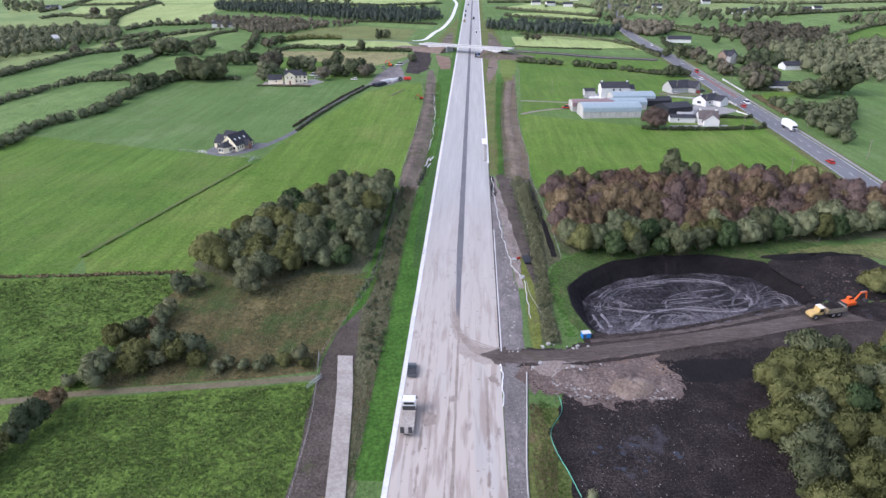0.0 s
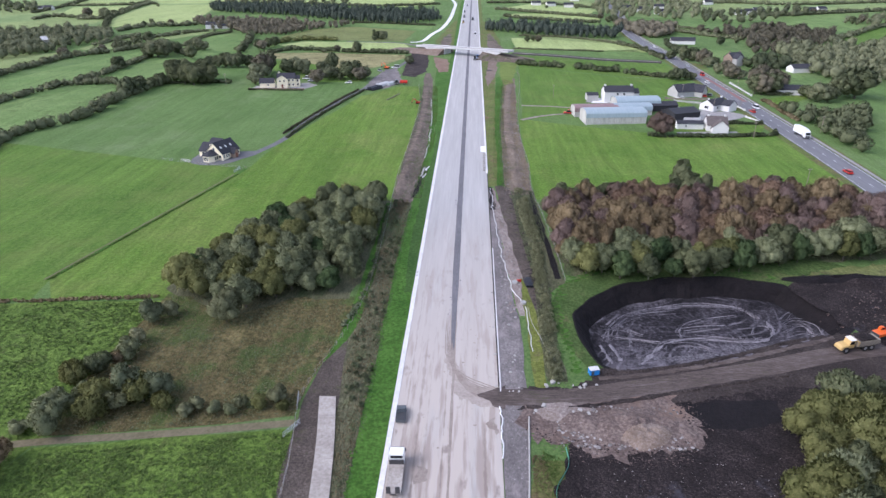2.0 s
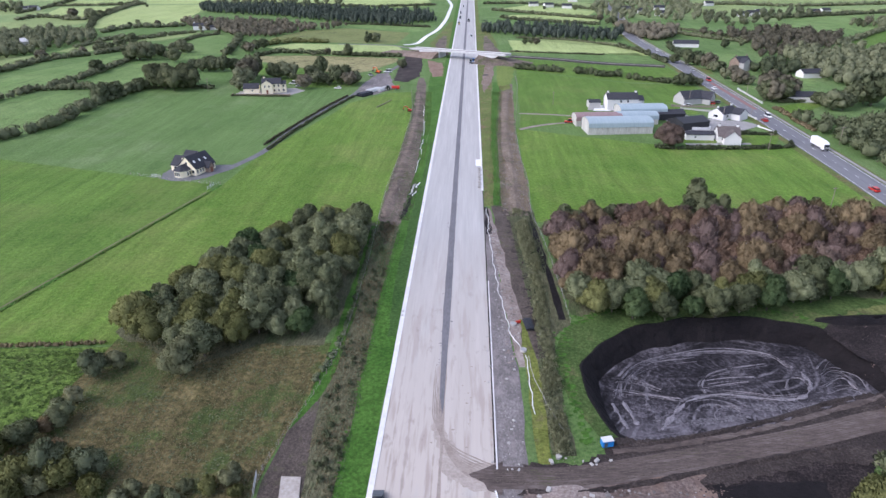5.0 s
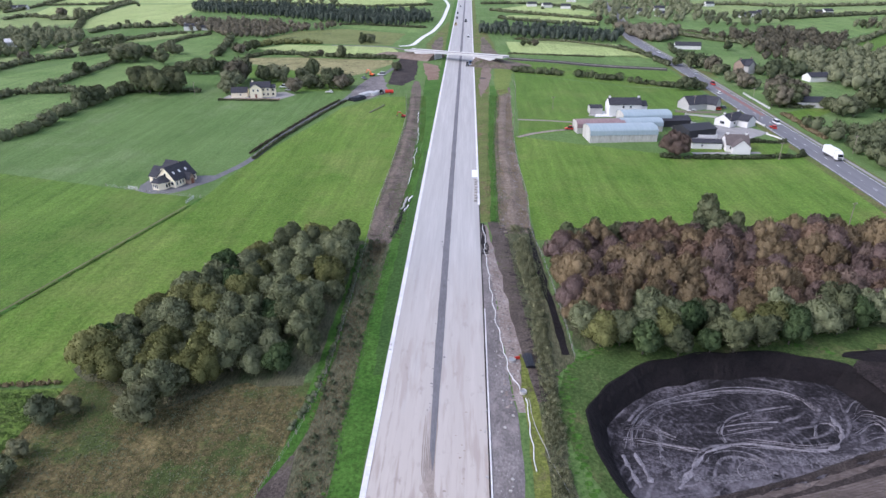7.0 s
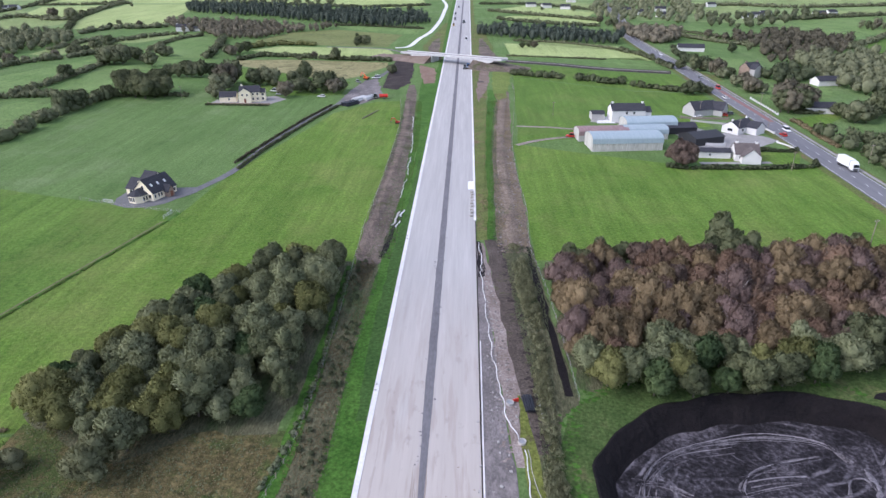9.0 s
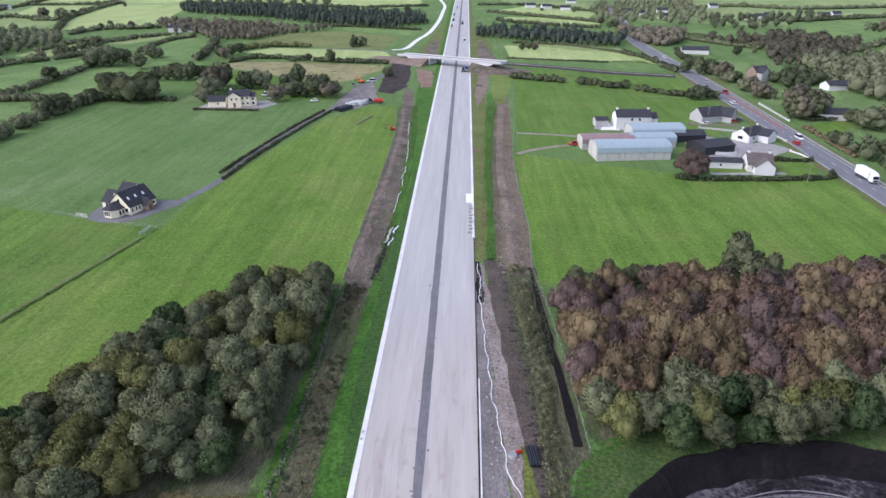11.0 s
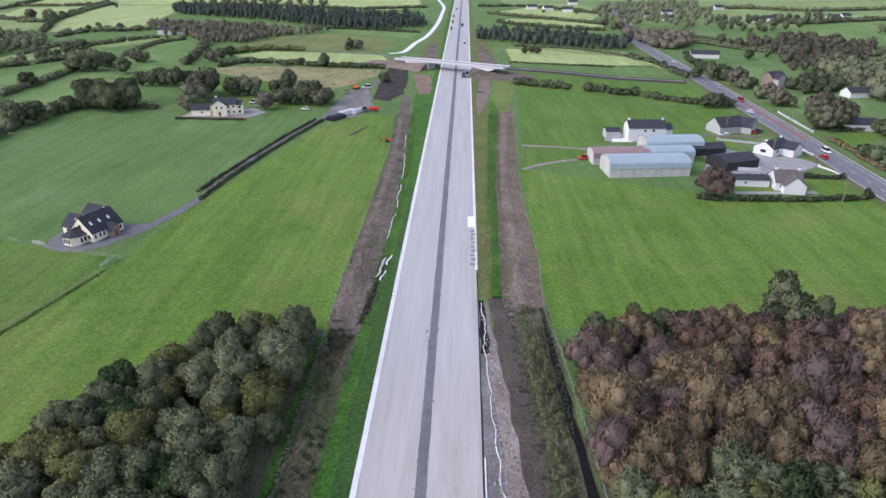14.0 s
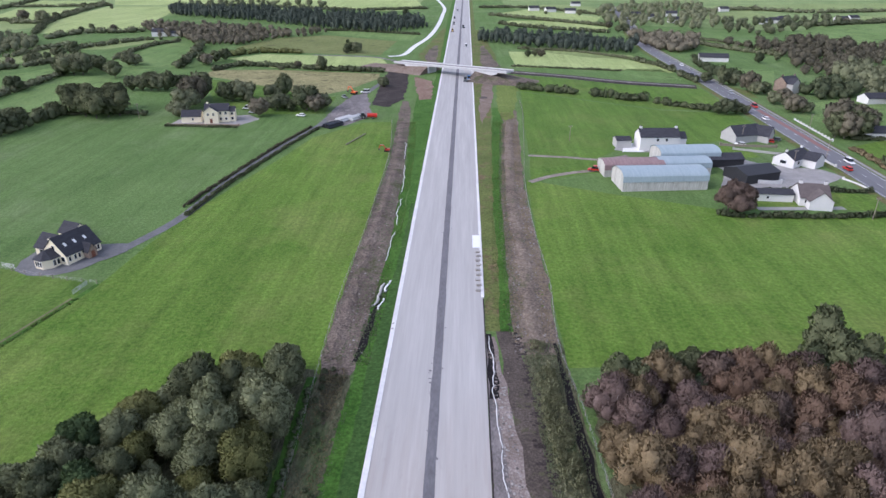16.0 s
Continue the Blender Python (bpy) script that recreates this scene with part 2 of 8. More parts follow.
def carriageway_material():
    """Pale dusty base course: long streaks with the lanes, brown mud carried in from the haul road."""
    m = surf("dusty_base_course", [(0.36, (0.355, 0.342, 0.334)), (0.52, (0.408, 0.395, 0.387)), (0.64, (0.46, 0.446, 0.438))], 0.35, 0.6, 0.5, 0.9, 0.006, 9.0, stretch=(1.3, 0.035, 1))
    nt = m.node_tree
    n, ln = nt.nodes, nt.links.new
    b = n["Principled BSDF"]
    old = b.inputs["Base Color"].links[0].from_socket
    geo = n.new("ShaderNodeTexCoord")
    sep = n.new("ShaderNodeSeparateXYZ")
    ln(geo.outputs["Object"], sep.inputs[0])
    # how far the mud was carried: strongest around the junction, gone after some 90 m
    carry = n.new("ShaderNodeMapRange")
    carry.inputs["From Min"].default_value, carry.inputs["From Max"].default_value = 210.0, 95.0
    ln(sep.outputs["Y"], carry.inputs["Value"])
    mp = n.new("ShaderNodeMapping")
    mp.inputs["Scale"].default_value = (0.55, 0.035, 1)
    ln(geo.outputs["Object"], mp.inputs["Vector"])
    mp2 = n.new("ShaderNodeMapping")
    mp2.inputs["Scale"].default_value = (0.5, 0.22, 1)
    ln(geo.outputs["Object"], mp2.inputs["Vector"])
    total = None
    for vec, sc, lo, hi, amt in ((mp, 0.5, 0.22, 0.45, 0.8), (mp, 1.4, 0.5, 0.62, 0.85), (mp2, 1.2, 0.62, 0.74, 0.75)):
        t = n.new("ShaderNodeTexNoise")
        t.inputs["Scale"].default_value, t.inputs["Detail"].default_value = sc, 7.0
        ln(vec.outputs[0], t.inputs["Vector"])
        r = n.new("ShaderNodeMapRange")
        r.inputs["From Min"].default_value, r.inputs["From Max"].default_value, r.inputs["To Max"].default_value = lo, hi, amt
        ln(t.outputs["Fac"], r.inputs["Value"])
        mul = n.new("ShaderNodeMath")
        mul.operation = "MULTIPLY"
        ln(r.outputs["Result"], mul.inputs[0])
        ln(carry.outputs["Result"], mul.inputs[1])
        mx = n.new("ShaderNodeMix")
        mx.data_type = "RGBA"
        ln(mul.outputs[0], mx.inputs["Factor"])
        ln(old, mx.inputs["A"])
        mx.inputs["B"].default_value = {0.8: (0.49, 0.425, 0.375, 1), 0.85: (0.32, 0.265, 0.235, 1), 0.75: (0.22, 0.18, 0.16, 1)}[amt]
        old = mx.outputs["Result"]
    # broken brown wheel lines
    brk = n.new("ShaderNodeTexNoise")
    brk.inputs["Scale"].default_value, brk.inputs["Detail"].default_value = 1.6, 8.0
    ln(mp2.outputs[0], brk.inputs["Vector"])
    for x0, wid, y_from, y_to, amt in ((-0.2, 0.5, 150, 90, 0.9), (-4.9, 0.8, 140, 95, 0.9), (-3.3, 0.4, 150, 60, 0.7), (1.0, 0.45, 210, 120, 0.9), (7.1, 0.8, 112, 92, 1.0), (-7.4, 0.5, 180, 120, 0.5)):
        sub = n.new("ShaderNodeMath")
        sub.operation = "SUBTRACT"
        ln(sep.outputs["X"], sub.inputs[0])
        sub.inputs[1].default_value = x0
        ab = n.new("ShaderNodeMath")
        ab.operation = "ABSOLUTE"
        ln(sub.outputs[0], ab.inputs[0])
        side = n.new("ShaderNodeMapRange")
        side.inputs["From Min"].default_value, side.inputs["From Max"].default_value, side.inputs["To Min"].default_value, side.inputs["To Max"].default_value = 0.0, wid, 0.32, -0.2
        ln(ab.outputs[0], side.inputs["Value"])
        add = n.new("ShaderNodeMath")
        ln(side.outputs["Result"], add.inputs[0])
        ln(brk.outputs["Fac"], add.inputs[1])
        cut = n.new("ShaderNodeMapRange")
        cut.inputs["From Min"].default_value, cut.inputs["From Max"].default_value = 0.62, 0.82
        ln(add.outputs[0], cut.inputs["Value"])
        far = n.new("ShaderNodeMapRange")
        far.inputs["From Min"].default_value, far.inputs["From Max"].default_value, far.inputs["To Max"].default_value = y_from, y_to, amt
        ln(sep.outputs["Y"], far.inputs["Value"])
        mul = n.new("ShaderNodeMath")
        mul.operation = "MULTIPLY"
        ln(cut.outputs["Result"], mul.inputs[0])
        ln(far.outputs["Result"], mul.inputs[1])
        mx = n.new("ShaderNodeMix")
        mx.data_type = "RGBA"
        ln(mul.outputs[0], mx.inputs["Factor"])
        ln(old, mx.inputs["A"])
        mx.inputs["B"].default_value = (0.25, 0.205, 0.18, 1)
        old = mx.outputs["Result"]
    ln(old, b.inputs["Base Color"])
    return m


M["carriageway"] = carriageway_material()


def mud_floor_material():
    """Wet grey mud, churned into swirling pale and dark bands by tracks."""
    m = surf("churned_grey_mud", [(0.43, (0.009, 0.0078, 0.0095)), (0.52, (0.033, 0.0295, 0.035)), (0.61, (0.135, 0.123, 0.141))], 0.12, 1.5, 0.5, 0.85, 0.35, 1.0, spec=0.2, detail=10.0)
    nt = m.node_tree
    n, ln = nt.nodes, nt.links.new
    b = n["Principled BSDF"]
    old = b.inputs["Base Color"].links[0].from_socket
    tc = n.new("ShaderNodeTexCoord")

    def noise_mask(vec, sc, lo, hi, det=8.0):
        t, r = n.new("ShaderNodeTexNoise"), n.new("ShaderNodeMapRange")
        t.inputs["Scale"].default_value, t.inputs["Detail"].default_value, t.inputs["Roughness"].default_value = sc, det, 0.65
        r.inputs["From Min"].default_value, r.inputs["From Max"].default_value = lo, hi
        ln(vec, t.inputs["Vector"])
        ln(t.outputs["Fac"], r.inputs["Value"])
        return r.outputs["Result"]

    def times(a, c):
        t = n.new("ShaderNodeMath")
        t.operation = "MULTIPLY"
        ln(a, t.inputs[0])
        ln(c, t.inputs[1])
        return t.outputs[0]

    def over(mask, col):
        mx = n.new("ShaderNodeMix")
        mx.data_type = "RGBA"
        ln(mask, mx.inputs["Factor"])
        ln(old, mx.inputs["A"])
        mx.inputs["B"].default_value = (*col, 1)
        return mx.outputs["Result"]

    # slurry spread thin towards the haul road
    sep = n.new("ShaderNodeSeparateXYZ")
    ln(tc.outputs["Object"], sep.inputs[0])
    lean = n.new("ShaderNodeMath")
    lean.operation, lean.inputs[1].default_value = "MULTIPLY_ADD", -0.25
    ln(sep.outputs["X"], lean.inputs[0])
    ln(sep.outputs["Y"], lean.inputs[2])
    near = n.new("ShaderNodeMapRange")
    near.inputs["From Min"].default_value, near.inputs["From Max"].default_value = 119.5, 110.0
    ln(lean.outputs[0], near.inputs["Value"])
    old = over(times(near.outputs["Result"], noise_mask(tc.outputs["Object"], 0.25, 0.42, 0.6)), (0.2, 0.183, 0.207))
    # track marks swung round several turning points
    for cx, cy, sc, dist, lo, mlo in ((-50, -116, 0.16, 5.0, 0.72, 0.53), (-66, -150, 0.12, 7.0, 0.75, 0.54), (-40, -134, 0.2, 8.0, 0.78, 0.54), (-74, -118, 0.15, 6.0, 0.75, 0.54)):
        mp = n.new("ShaderNodeMapping")
        mp.inputs["Location"].default_value = (cx, cy, 0)
        ln(tc.outputs["Object"], mp.inputs["Vector"])
        w, r = n.new("ShaderNodeTexWave"), n.new("ShaderNodeMapRange")
        w.wave_type, w.rings_direction = "RINGS", "Z"
        w.inputs["Scale"].default_value, w.inputs["Distortion"].default_value = sc, dist
        w.inputs["Detail"].default_value, w.inputs["Detail Scale"].default_value = 4.0, 0.9
        ln(mp.outputs[0], w.inputs["Vector"])
        r.inputs["From Min"].default_value, r.inputs["From Max"].default_value = lo, 1.0
        ln(w.outputs["Fac"], r.inputs["Value"])
        mask = times(times(r.outputs["Result"], noise_mask(mp.outputs[0], 0.06, mlo, mlo + 0.12, 4.0)), noise_mask(mp.outputs[0], 0.9, 0.3, 0.6))
        old = over(mask, (0.2, 0.184, 0.208))
    ln(old, b.inputs["Base Color"])
    return m


M["mud_floor"] = mud_floor_material()


def leaf(name, dark, light, island=0.3, objrand=0.4, through_light=0.24):
    """Foliage: leaves that scatter some light through."""
    mid = tuple((a + c) / 2 for a, c in zip(dark, light))
    m = surf(name, [(0.2, dark), (0.5, mid), (0.8, light)], 0.35, 2.0, 0.5, 0.85, island=island, objrand=objrand, spec=0.15, detail=3.0)
    n, ln = m.node_tree.nodes, m.node_tree.links.new
    b = n["Principled BSDF"]
    tr, mx = n.new("ShaderNodeBsdfTranslucent"), n.new("ShaderNodeMixShader")
    ln(b.inputs["Base Color"].links[0].from_socket, tr.inputs["Color"])
    mx.inputs[0].default_value = through_light
    ln(b.outputs[0], mx.inputs[1])
    ln(tr.outputs[0], mx.inputs[2])
    ln(mx.outputs[0], n["Material Output"].inputs["Surface"])
    return m


M["leaf_willow"] = leaf("willow_leaves", (0.112, 0.133, 0.07), (0.32, 0.347, 0.2))
M["leaf_olive"] = leaf("olive_leaves", (0.107, 0.118, 0.043), (0.285, 0.292, 0.12))
M["leaf_green"] = leaf("green_leaves", (0.046, 0.082, 0.036), (0.15, 0.21, 0.09))
M["leaf_dark"] = leaf("dark_leaves", (0.065, 0.082, 0.044), (0.2, 0.22, 0.12))
M["leaf_brown"] = leaf("autumn_birch_leaves", (0.135, 0.098, 0.086), (0.3, 0.22, 0.198))
M["leaf_rust"] = leaf("rusty_birch_leaves", (0.145, 0.098, 0.07), (0.322, 0.222, 0.16))
M["leaf_bronze"] = leaf("bronze_birch_leaves", (0.146, 0.111, 0.066), (0.326, 0.252, 0.15))
M["leaf_russet"] = leaf("russet_leaves", (0.125, 0.092, 0.076), (0.27, 0.205, 0.17))
M["leaf_hedge"] = leaf("hedge_leaves", (0.055, 0.072, 0.038), (0.17, 0.19, 0.105))
M["leaf_scrub"] = leaf("scrub_leaves", (0.15, 0.165, 0.088), (0.33, 0.335, 0.2))
# brown leaf colour lifted and greyed: distance haze is mixed in
M["leaf_far_brown"] = leaf("hazed_autumn_leaves", (0.085, 0.08, 0.055), (0.24, 0.215, 0.155))
M["rank_grass"] = grass("rank_grass", (0.034, 0.066, 0.018), (0.092, 0.13, 0.042), 0.12, 1.6, 0.4, spots=((0.11, 0.1, 0.052), 0.12, 0.52, 0.68), bump=0.5)
# far trees and spruces: colour paler than the leaves, to carry distance haze
M["leaf_far"] = leaf("hazed_hedgerow_leaves", (0.075, 0.09, 0.05), (0.24, 0.255, 0.15))
M["leaf_pine"] = leaf("hazed_spruce_needles", (0.05, 0.068, 0.054), (0.14, 0.165, 0.13))
M["leaf_weed"] = leaf("bank_weeds", (0.075, 0.102, 0.055), (0.21, 0.235, 0.14))
M["leaf_dead"] = leaf("dead_weeds", (0.132, 0.106, 0.06), (0.288, 0.234, 0.138))
M["leaf_tuft"] = leaf("grass_tufts", (0.06, 0.105, 0.024), (0.14, 0.19, 0.055), 0.4)
M["bark"] = surf("bark", [(0.35, (0.06, 0.05, 0.04)), (0.65, (0.17, 0.15, 0.13))], 2.0, 8.0, 0.5, 0.9, stretch=(4, 4, 1))
M["bark_pale"] = surf("birch_bark", [(0.35, (0.2, 0.18, 0.16)), (0.65, (0.5, 0.47, 0.44))], 2.0, 8.0, 0.5, 0.85, stretch=(2, 2, 5))
M["cream"] = plain("cream_render", (0.82, 0.74, 0.56), 0.85, var=0.06, bump=0.004)
M["white_wall"] = plain("white_render", (0.7, 0.69, 0.675), 0.85, var=0.05, bump=0.004)
M["grey_wall"] = plain("grey_render", (0.42, 0.41, 0.4), 0.85, var=0.1)
M["stone"] = surf("rubble_stone", [(0.35, (0.16, 0.12, 0.1)), (0.5, (0.3, 0.22, 0.17)), (0.65, (0.42, 0.34, 0.29))], 1.0, 5.0, 0.4, 0.9, 0.02, 5.0)
M["slate"] = surf("dark_slate", [(0.36, (0.028, 0.029, 0.036)), (0.64, (0.06, 0.06, 0.072))], 0.5, 5.0, 0.5, 0.85, 0.01, 6.0, stretch=(1, 1, 4))
M["slate_brown"] = surf("brown_tiles", [(0.36, (0.09, 0.075, 0.072)), (0.64, (0.15, 0.125, 0.12))], 0.5, 5.0, 0.5, 0.7)
M["glass"] = plain("window_glass", (0.02, 0.024, 0.03), 0.08, spec=0.6)
M["upvc"] = plain("white_frames", (0.78, 0.78, 0.78), 0.4)
M["door_wood"] = plain("brown_door", (0.2, 0.07, 0.04), 0.5)
M["blue_tin"] = surf("pale_blue_tin", [(0.36, (0.26, 0.33, 0.36)), (0.64, (0.34, 0.41, 0.45))], 0.3, 1.5, 0.5, 0.5, stretch=(3, 0.3, 1), spec=0.4)
M["rust_tin"] = surf("rusted_tin", [(0.36, (0.2, 0.13, 0.13)), (0.64, (0.34, 0.24, 0.24))], 0.4, 2.0, 0.5, 0.7, stretch=(3, 0.3, 1))
M["grey_tin"] = surf("stained_grey_sheeting", [(0.36, (0.36, 0.35, 0.32)), (0.64, (0.58, 0.57, 0.55))], 0.3, 1.2, 0.5, 0.7, stretch=(2, 2, 0.3), spots=((0.25, 0.2, 0.15), 0.5, 0.6, 0.75))
M["black_tin"] = plain("black_cladding", (0.03, 0.03, 0.034), 0.55)
M["concrete"] = surf("pale_concrete", [(0.36, (0.5, 0.5, 0.5)), (0.64, (0.66, 0.66, 0.66))], 0.3, 2.0, 0.5, 0.8)
M["bridge_concrete"] = surf("new_bridge_concrete", [(0.36, (0.4, 0.4, 0.41)), (0.64, (0.54, 0.54, 0.55))], 0.3, 2.0, 0.5, 0.8)
M["red_soil"] = surf("reddish_cutting_soil", [(0.36, (0.15, 0.09, 0.065)), (0.5, (0.22, 0.145, 0.11)), (0.64, (0.3, 0.22, 0.175))], 0.15, 1.2, 0.5, 0.95, 0.3, 1.0, stretch=(1, 0.5, 1), spots=((0.1, 0.1, 0.05), 0.12, 0.6, 0.72))
M["bank_green"] = grass("grassy_bank", (0.1, 0.14, 0.032), (0.17, 0.21, 0.06), 0.08, 1.0, spots=((0.16, 0.14, 0.08), 0.12, 0.58, 0.72))
M["yard"] = surf("concrete_yard", [(0.36, (0.235, 0.225, 0.22)), (0.64, (0.36, 0.348, 0.342))], 0.15, 1.0, 0.5, 0.9)
M["white_gravel"] = surf("white_gravel", [(0.36, (0.6, 0.6, 0.6)), (0.64, (0.8, 0.8, 0.8))], 0.2, 1.5, 0.5, 0.9)
M["tyre"] = plain("rubber", (0.02, 0.02, 0.02), 0.85)
M["chassis"] = plain("dark_steel", (0.05, 0.05, 0.055), 0.5)
M["steel"] = plain("galvanised_steel", (0.45, 0.46, 0.47), 0.4, 0.7)
M["yellow"] = plain("dusty_yellow_paint", (0.55, 0.38, 0.15), 0.5)
M["orange"] = plain("orange_paint", (0.75, 0.13, 0.02), 0.4)
M["red"] = plain("red_paint", (0.5, 0.03, 0.02), 0.35)
M["white_paint"] = plain("white_paint", (0.8, 0.8, 0.8), 0.35, var=0.03)
M["silver_paint"] = plain("silver_paint", (0.45, 0.46, 0.48), 0.3, 0.3)
M["dark_paint"] = plain("dark_grey_paint", (0.085, 0.095, 0.105), 0.3)
M["blue_paint"] = plain("blue_paint", (0.02, 0.2, 0.55), 0.45)
M["green_sheet"] = plain("green_silt_sheeting", (0.12, 0.36, 0.28), 0.6)
M["wood"] = surf("weathered_wood", [(0.36, (0.17, 0.14, 0.11)), (0.64, (0.32, 0.28, 0.23))], 1.0, 8.0, 0.5, 0.9, stretch=(3, 3, 0.6))
M["pipe_black"] = plain("black_plastic_pipe", (0.018, 0.02, 0.028), 0.4)
M["pipe_white"] = plain("white_plastic_pipe", (0.75, 0.75, 0.75), 0.5)
M["rubble_stone"] = surf("pale_stones", [(0.3, (0.13, 0.115, 0.11)), (0.7, (0.34, 0.32, 0.31))], 0.5, 3.0, 0.5, 0.9, island=0.6)
M["cap"] = plain("concrete_block", (0.4, 0.385, 0.37), 0.85)


# ---- mesh helpers ----
def part(name, bm, material, parent=None, label="", smooth=False):
    """Link a bmesh as ONE mesh object, under a thing or a part."""
    me = bpy.data.meshes.new(name)
    if smooth:
        for f in bm.faces:
            f.smooth = True
    bm.to_mesh(me)
    bm.free()
    me.materials.append(material)
    ob = new(name, me)
    if parent is not None:
        ob.parent = parent
    if label:
        ob["label"] = label
    return ob


def raw(name, verts, faces, material, parent=None):
    me = bpy.data.meshes.new(name)
    me.from_pydata(verts, [], faces)
    me.materials.append(material)
    ob = new(name, me)
    if parent is not None:
        ob.parent = parent
    return ob


def thing(name, m, label, category, group=""):
    ob = new(name)
    ob.empty_display_size = 0.5
    ob.matrix_world = m
    return tagged(ob, label, category, group)


def at(x, y, rz=0.0, dz=0.0, tilt=True):
    """A pose on the ground, leaning with the slope."""
    return Matrix.Translation((x, y, gz(x, y) + dz)) @ (Matrix.Rotation(math.atan(SLOPE), 4, "X") if tilt else Matrix.Identity(4)) @ Matrix.Rotation(radians(rz), 4, "Z")


def box(bm, x0, y0, z0, x1, y1, z1, bevel=0.0):
    v = [bm.verts.new(p) for p in ((x0, y0, z0), (x1, y0, z0), (x1, y1, z0), (x0, y1, z0), (x0, y0, z1), (x1, y0, z1), (x1, y1, z1), (x0, y1, z1))]
    fs = [bm.faces.new([v[i] for i in q]) for q in ((3, 2, 1, 0), (4, 5, 6, 7), (0, 1, 5, 4), (1, 2, 6, 5), (2, 3, 7, 6), (3, 0, 4, 7))]
    if bevel:
        es = {e for f in fs for e in f.edges}
        bmesh.ops.bevel(bm, geom=list(es), offset=bevel, segments=2, affect="EDGES", profile=0.6)
    return bm


def prism(bm, outline, y0, y1, axis="y"):
    """Extrude a closed outline (pairs) along an axis: y -> pairs are (x, z); x -> pairs are (y, z); z -> pairs are (x, y)."""
    def p(a, c, d):
        return {"y": (a, d, c), "x": (d, a, c), "z": (a, c, d)}[axis]
    lo = [bm.verts.new(p(a, c, y0)) for a, c in outline]
    hi = [bm.verts.new(p(a, c, y1)) for a, c in outline]
    k = len(outline)
    fs = [bm.faces.new(lo), bm.faces.new(hi[::-1])]
    fs += [bm.faces.new((lo[(i + 1) % k], lo[i], hi[i], hi[(i + 1) % k])) for i in range(k)]
    bmesh.ops.recalc_face_normals(bm, faces=fs)
    return bm


def rod(bm, p0, p1, r0, r1=None, n=8):
    r1 = r0 if r1 is None else r1
    p0, p1 = Vector(p0), Vector(p1)
    q = (p1 - p0).to_track_quat("Z", "Y")
    rings = []
    for p, r in ((p0, r0), (p1, r1)):
        rings.append([bm.verts.new(p + q @ Vector((r * math.cos(2 * math.pi * i / n), r * math.sin(2 * math.pi * i / n), 0))) for i in range(n)])
    for i in range(n):
        bm.faces.new((rings[0][i], rings[0][(i + 1) % n], rings[1][(i + 1) % n], rings[1][i]))
    bm.faces.new(rings[0][::-1]), bm.faces.new(rings[1])
    return bm


def B():
    return bmesh.new()


# ---- ground ----
PIT_C = (58.0, 138.0)
PIT_R = [(0, 31), (36, 31.5), (51, 27), (82, 21.5), (116, 21.3), (151, 25), (174, 29), (198, 30), (212, 31), (223, 28), (245, 17.5), (300, 13.5), (349, 25.5), (360, 31)]


def pit_radius(a):
    """Outline of the borrow pit by angle in degrees, with a ragged lip."""
    a %= 360
    r = np.interp(a, [p[0] for p in PIT_R], [p[1] for p in PIT_R])
    return float(r) + 0.5 * noise.noise(Vector((math.cos(radians(a)) * 4, math.sin(radians(a)) * 4, 2.0)))


def pit_depth(x, y):
    """How deep the pit's floor lies: shallow at the haul road, deep at the far wall."""
    return 0.5 + 3.3 * min(1.0, max(0.0, (y - 0.25 * (x - 58) - 116) / 26.0))


def ground_sheet():
    xs = np.unique(np.r_[np.linspace(-2600, -120, 14), np.linspace(-120, 24, 20), np.arange(22, 96, 1.0), np.arange(96, 118, 4.0), np.linspace(118, 2600, 16)])
    ys = np.unique(np.r_[np.linspace(-700, 110, 14), np.arange(112, 166, 1.0), np.linspace(166, 3600, 26)])
    verts, faces = [], []
    for y in ys:
        for x in xs:
            a = math.degrees(math.atan2(y - PIT_C[1], x - PIT_C[0]))
            inside = math.hypot(x - PIT_C[0], y - PIT_C[1]) < pit_radius(a) + 1.0
            verts.append((x, y, gz(x, y) - (6.0 if inside else 0.0)))
    w = len(xs)
    for j in range(len(ys) - 1):
        for i in range(w - 1):
            faces.append((j * w + i, j * w + i + 1, (j + 1) * w + i + 1, (j + 1) * w + i))
    return tagged(raw("ground", verts, faces, M["grass"]), "rolling green pasture land of the valley floor", "ground", kind="structure")


ground_sheet()


def ragged(pts, step=3.0, amp=0.25, seed=0):
    """A closed outline with more points and a slightly uneven edge."""
    out = []
    for i, (x0, y0) in enumerate(pts):
        x1, y1 = pts[(i + 1) % len(pts)]
        d = math.hypot(x1 - x0, y1 - y0)
        k = max(1, int(d / step))
        for j in range(k):
            x, y = x0 + (x1 - x0) * j / k, y0 + (y1 - y0) * j / k
            n1 = noise.noise(Vector((x * 0.25, y * 0.25, seed + 0.5))) + 0.7 * noise.noise(Vector((x * 1.1, y * 1.1, seed + 2.5)))
            n2 = noise.noise(Vector((x * 0.25, y * 0.25, seed + 7.5))) + 0.7 * noise.noise(Vector((x * 1.1, y * 1.1, seed + 4.5)))
            out.append((x + amp * n1 * 2, y + amp * n2 * 2))
    return out


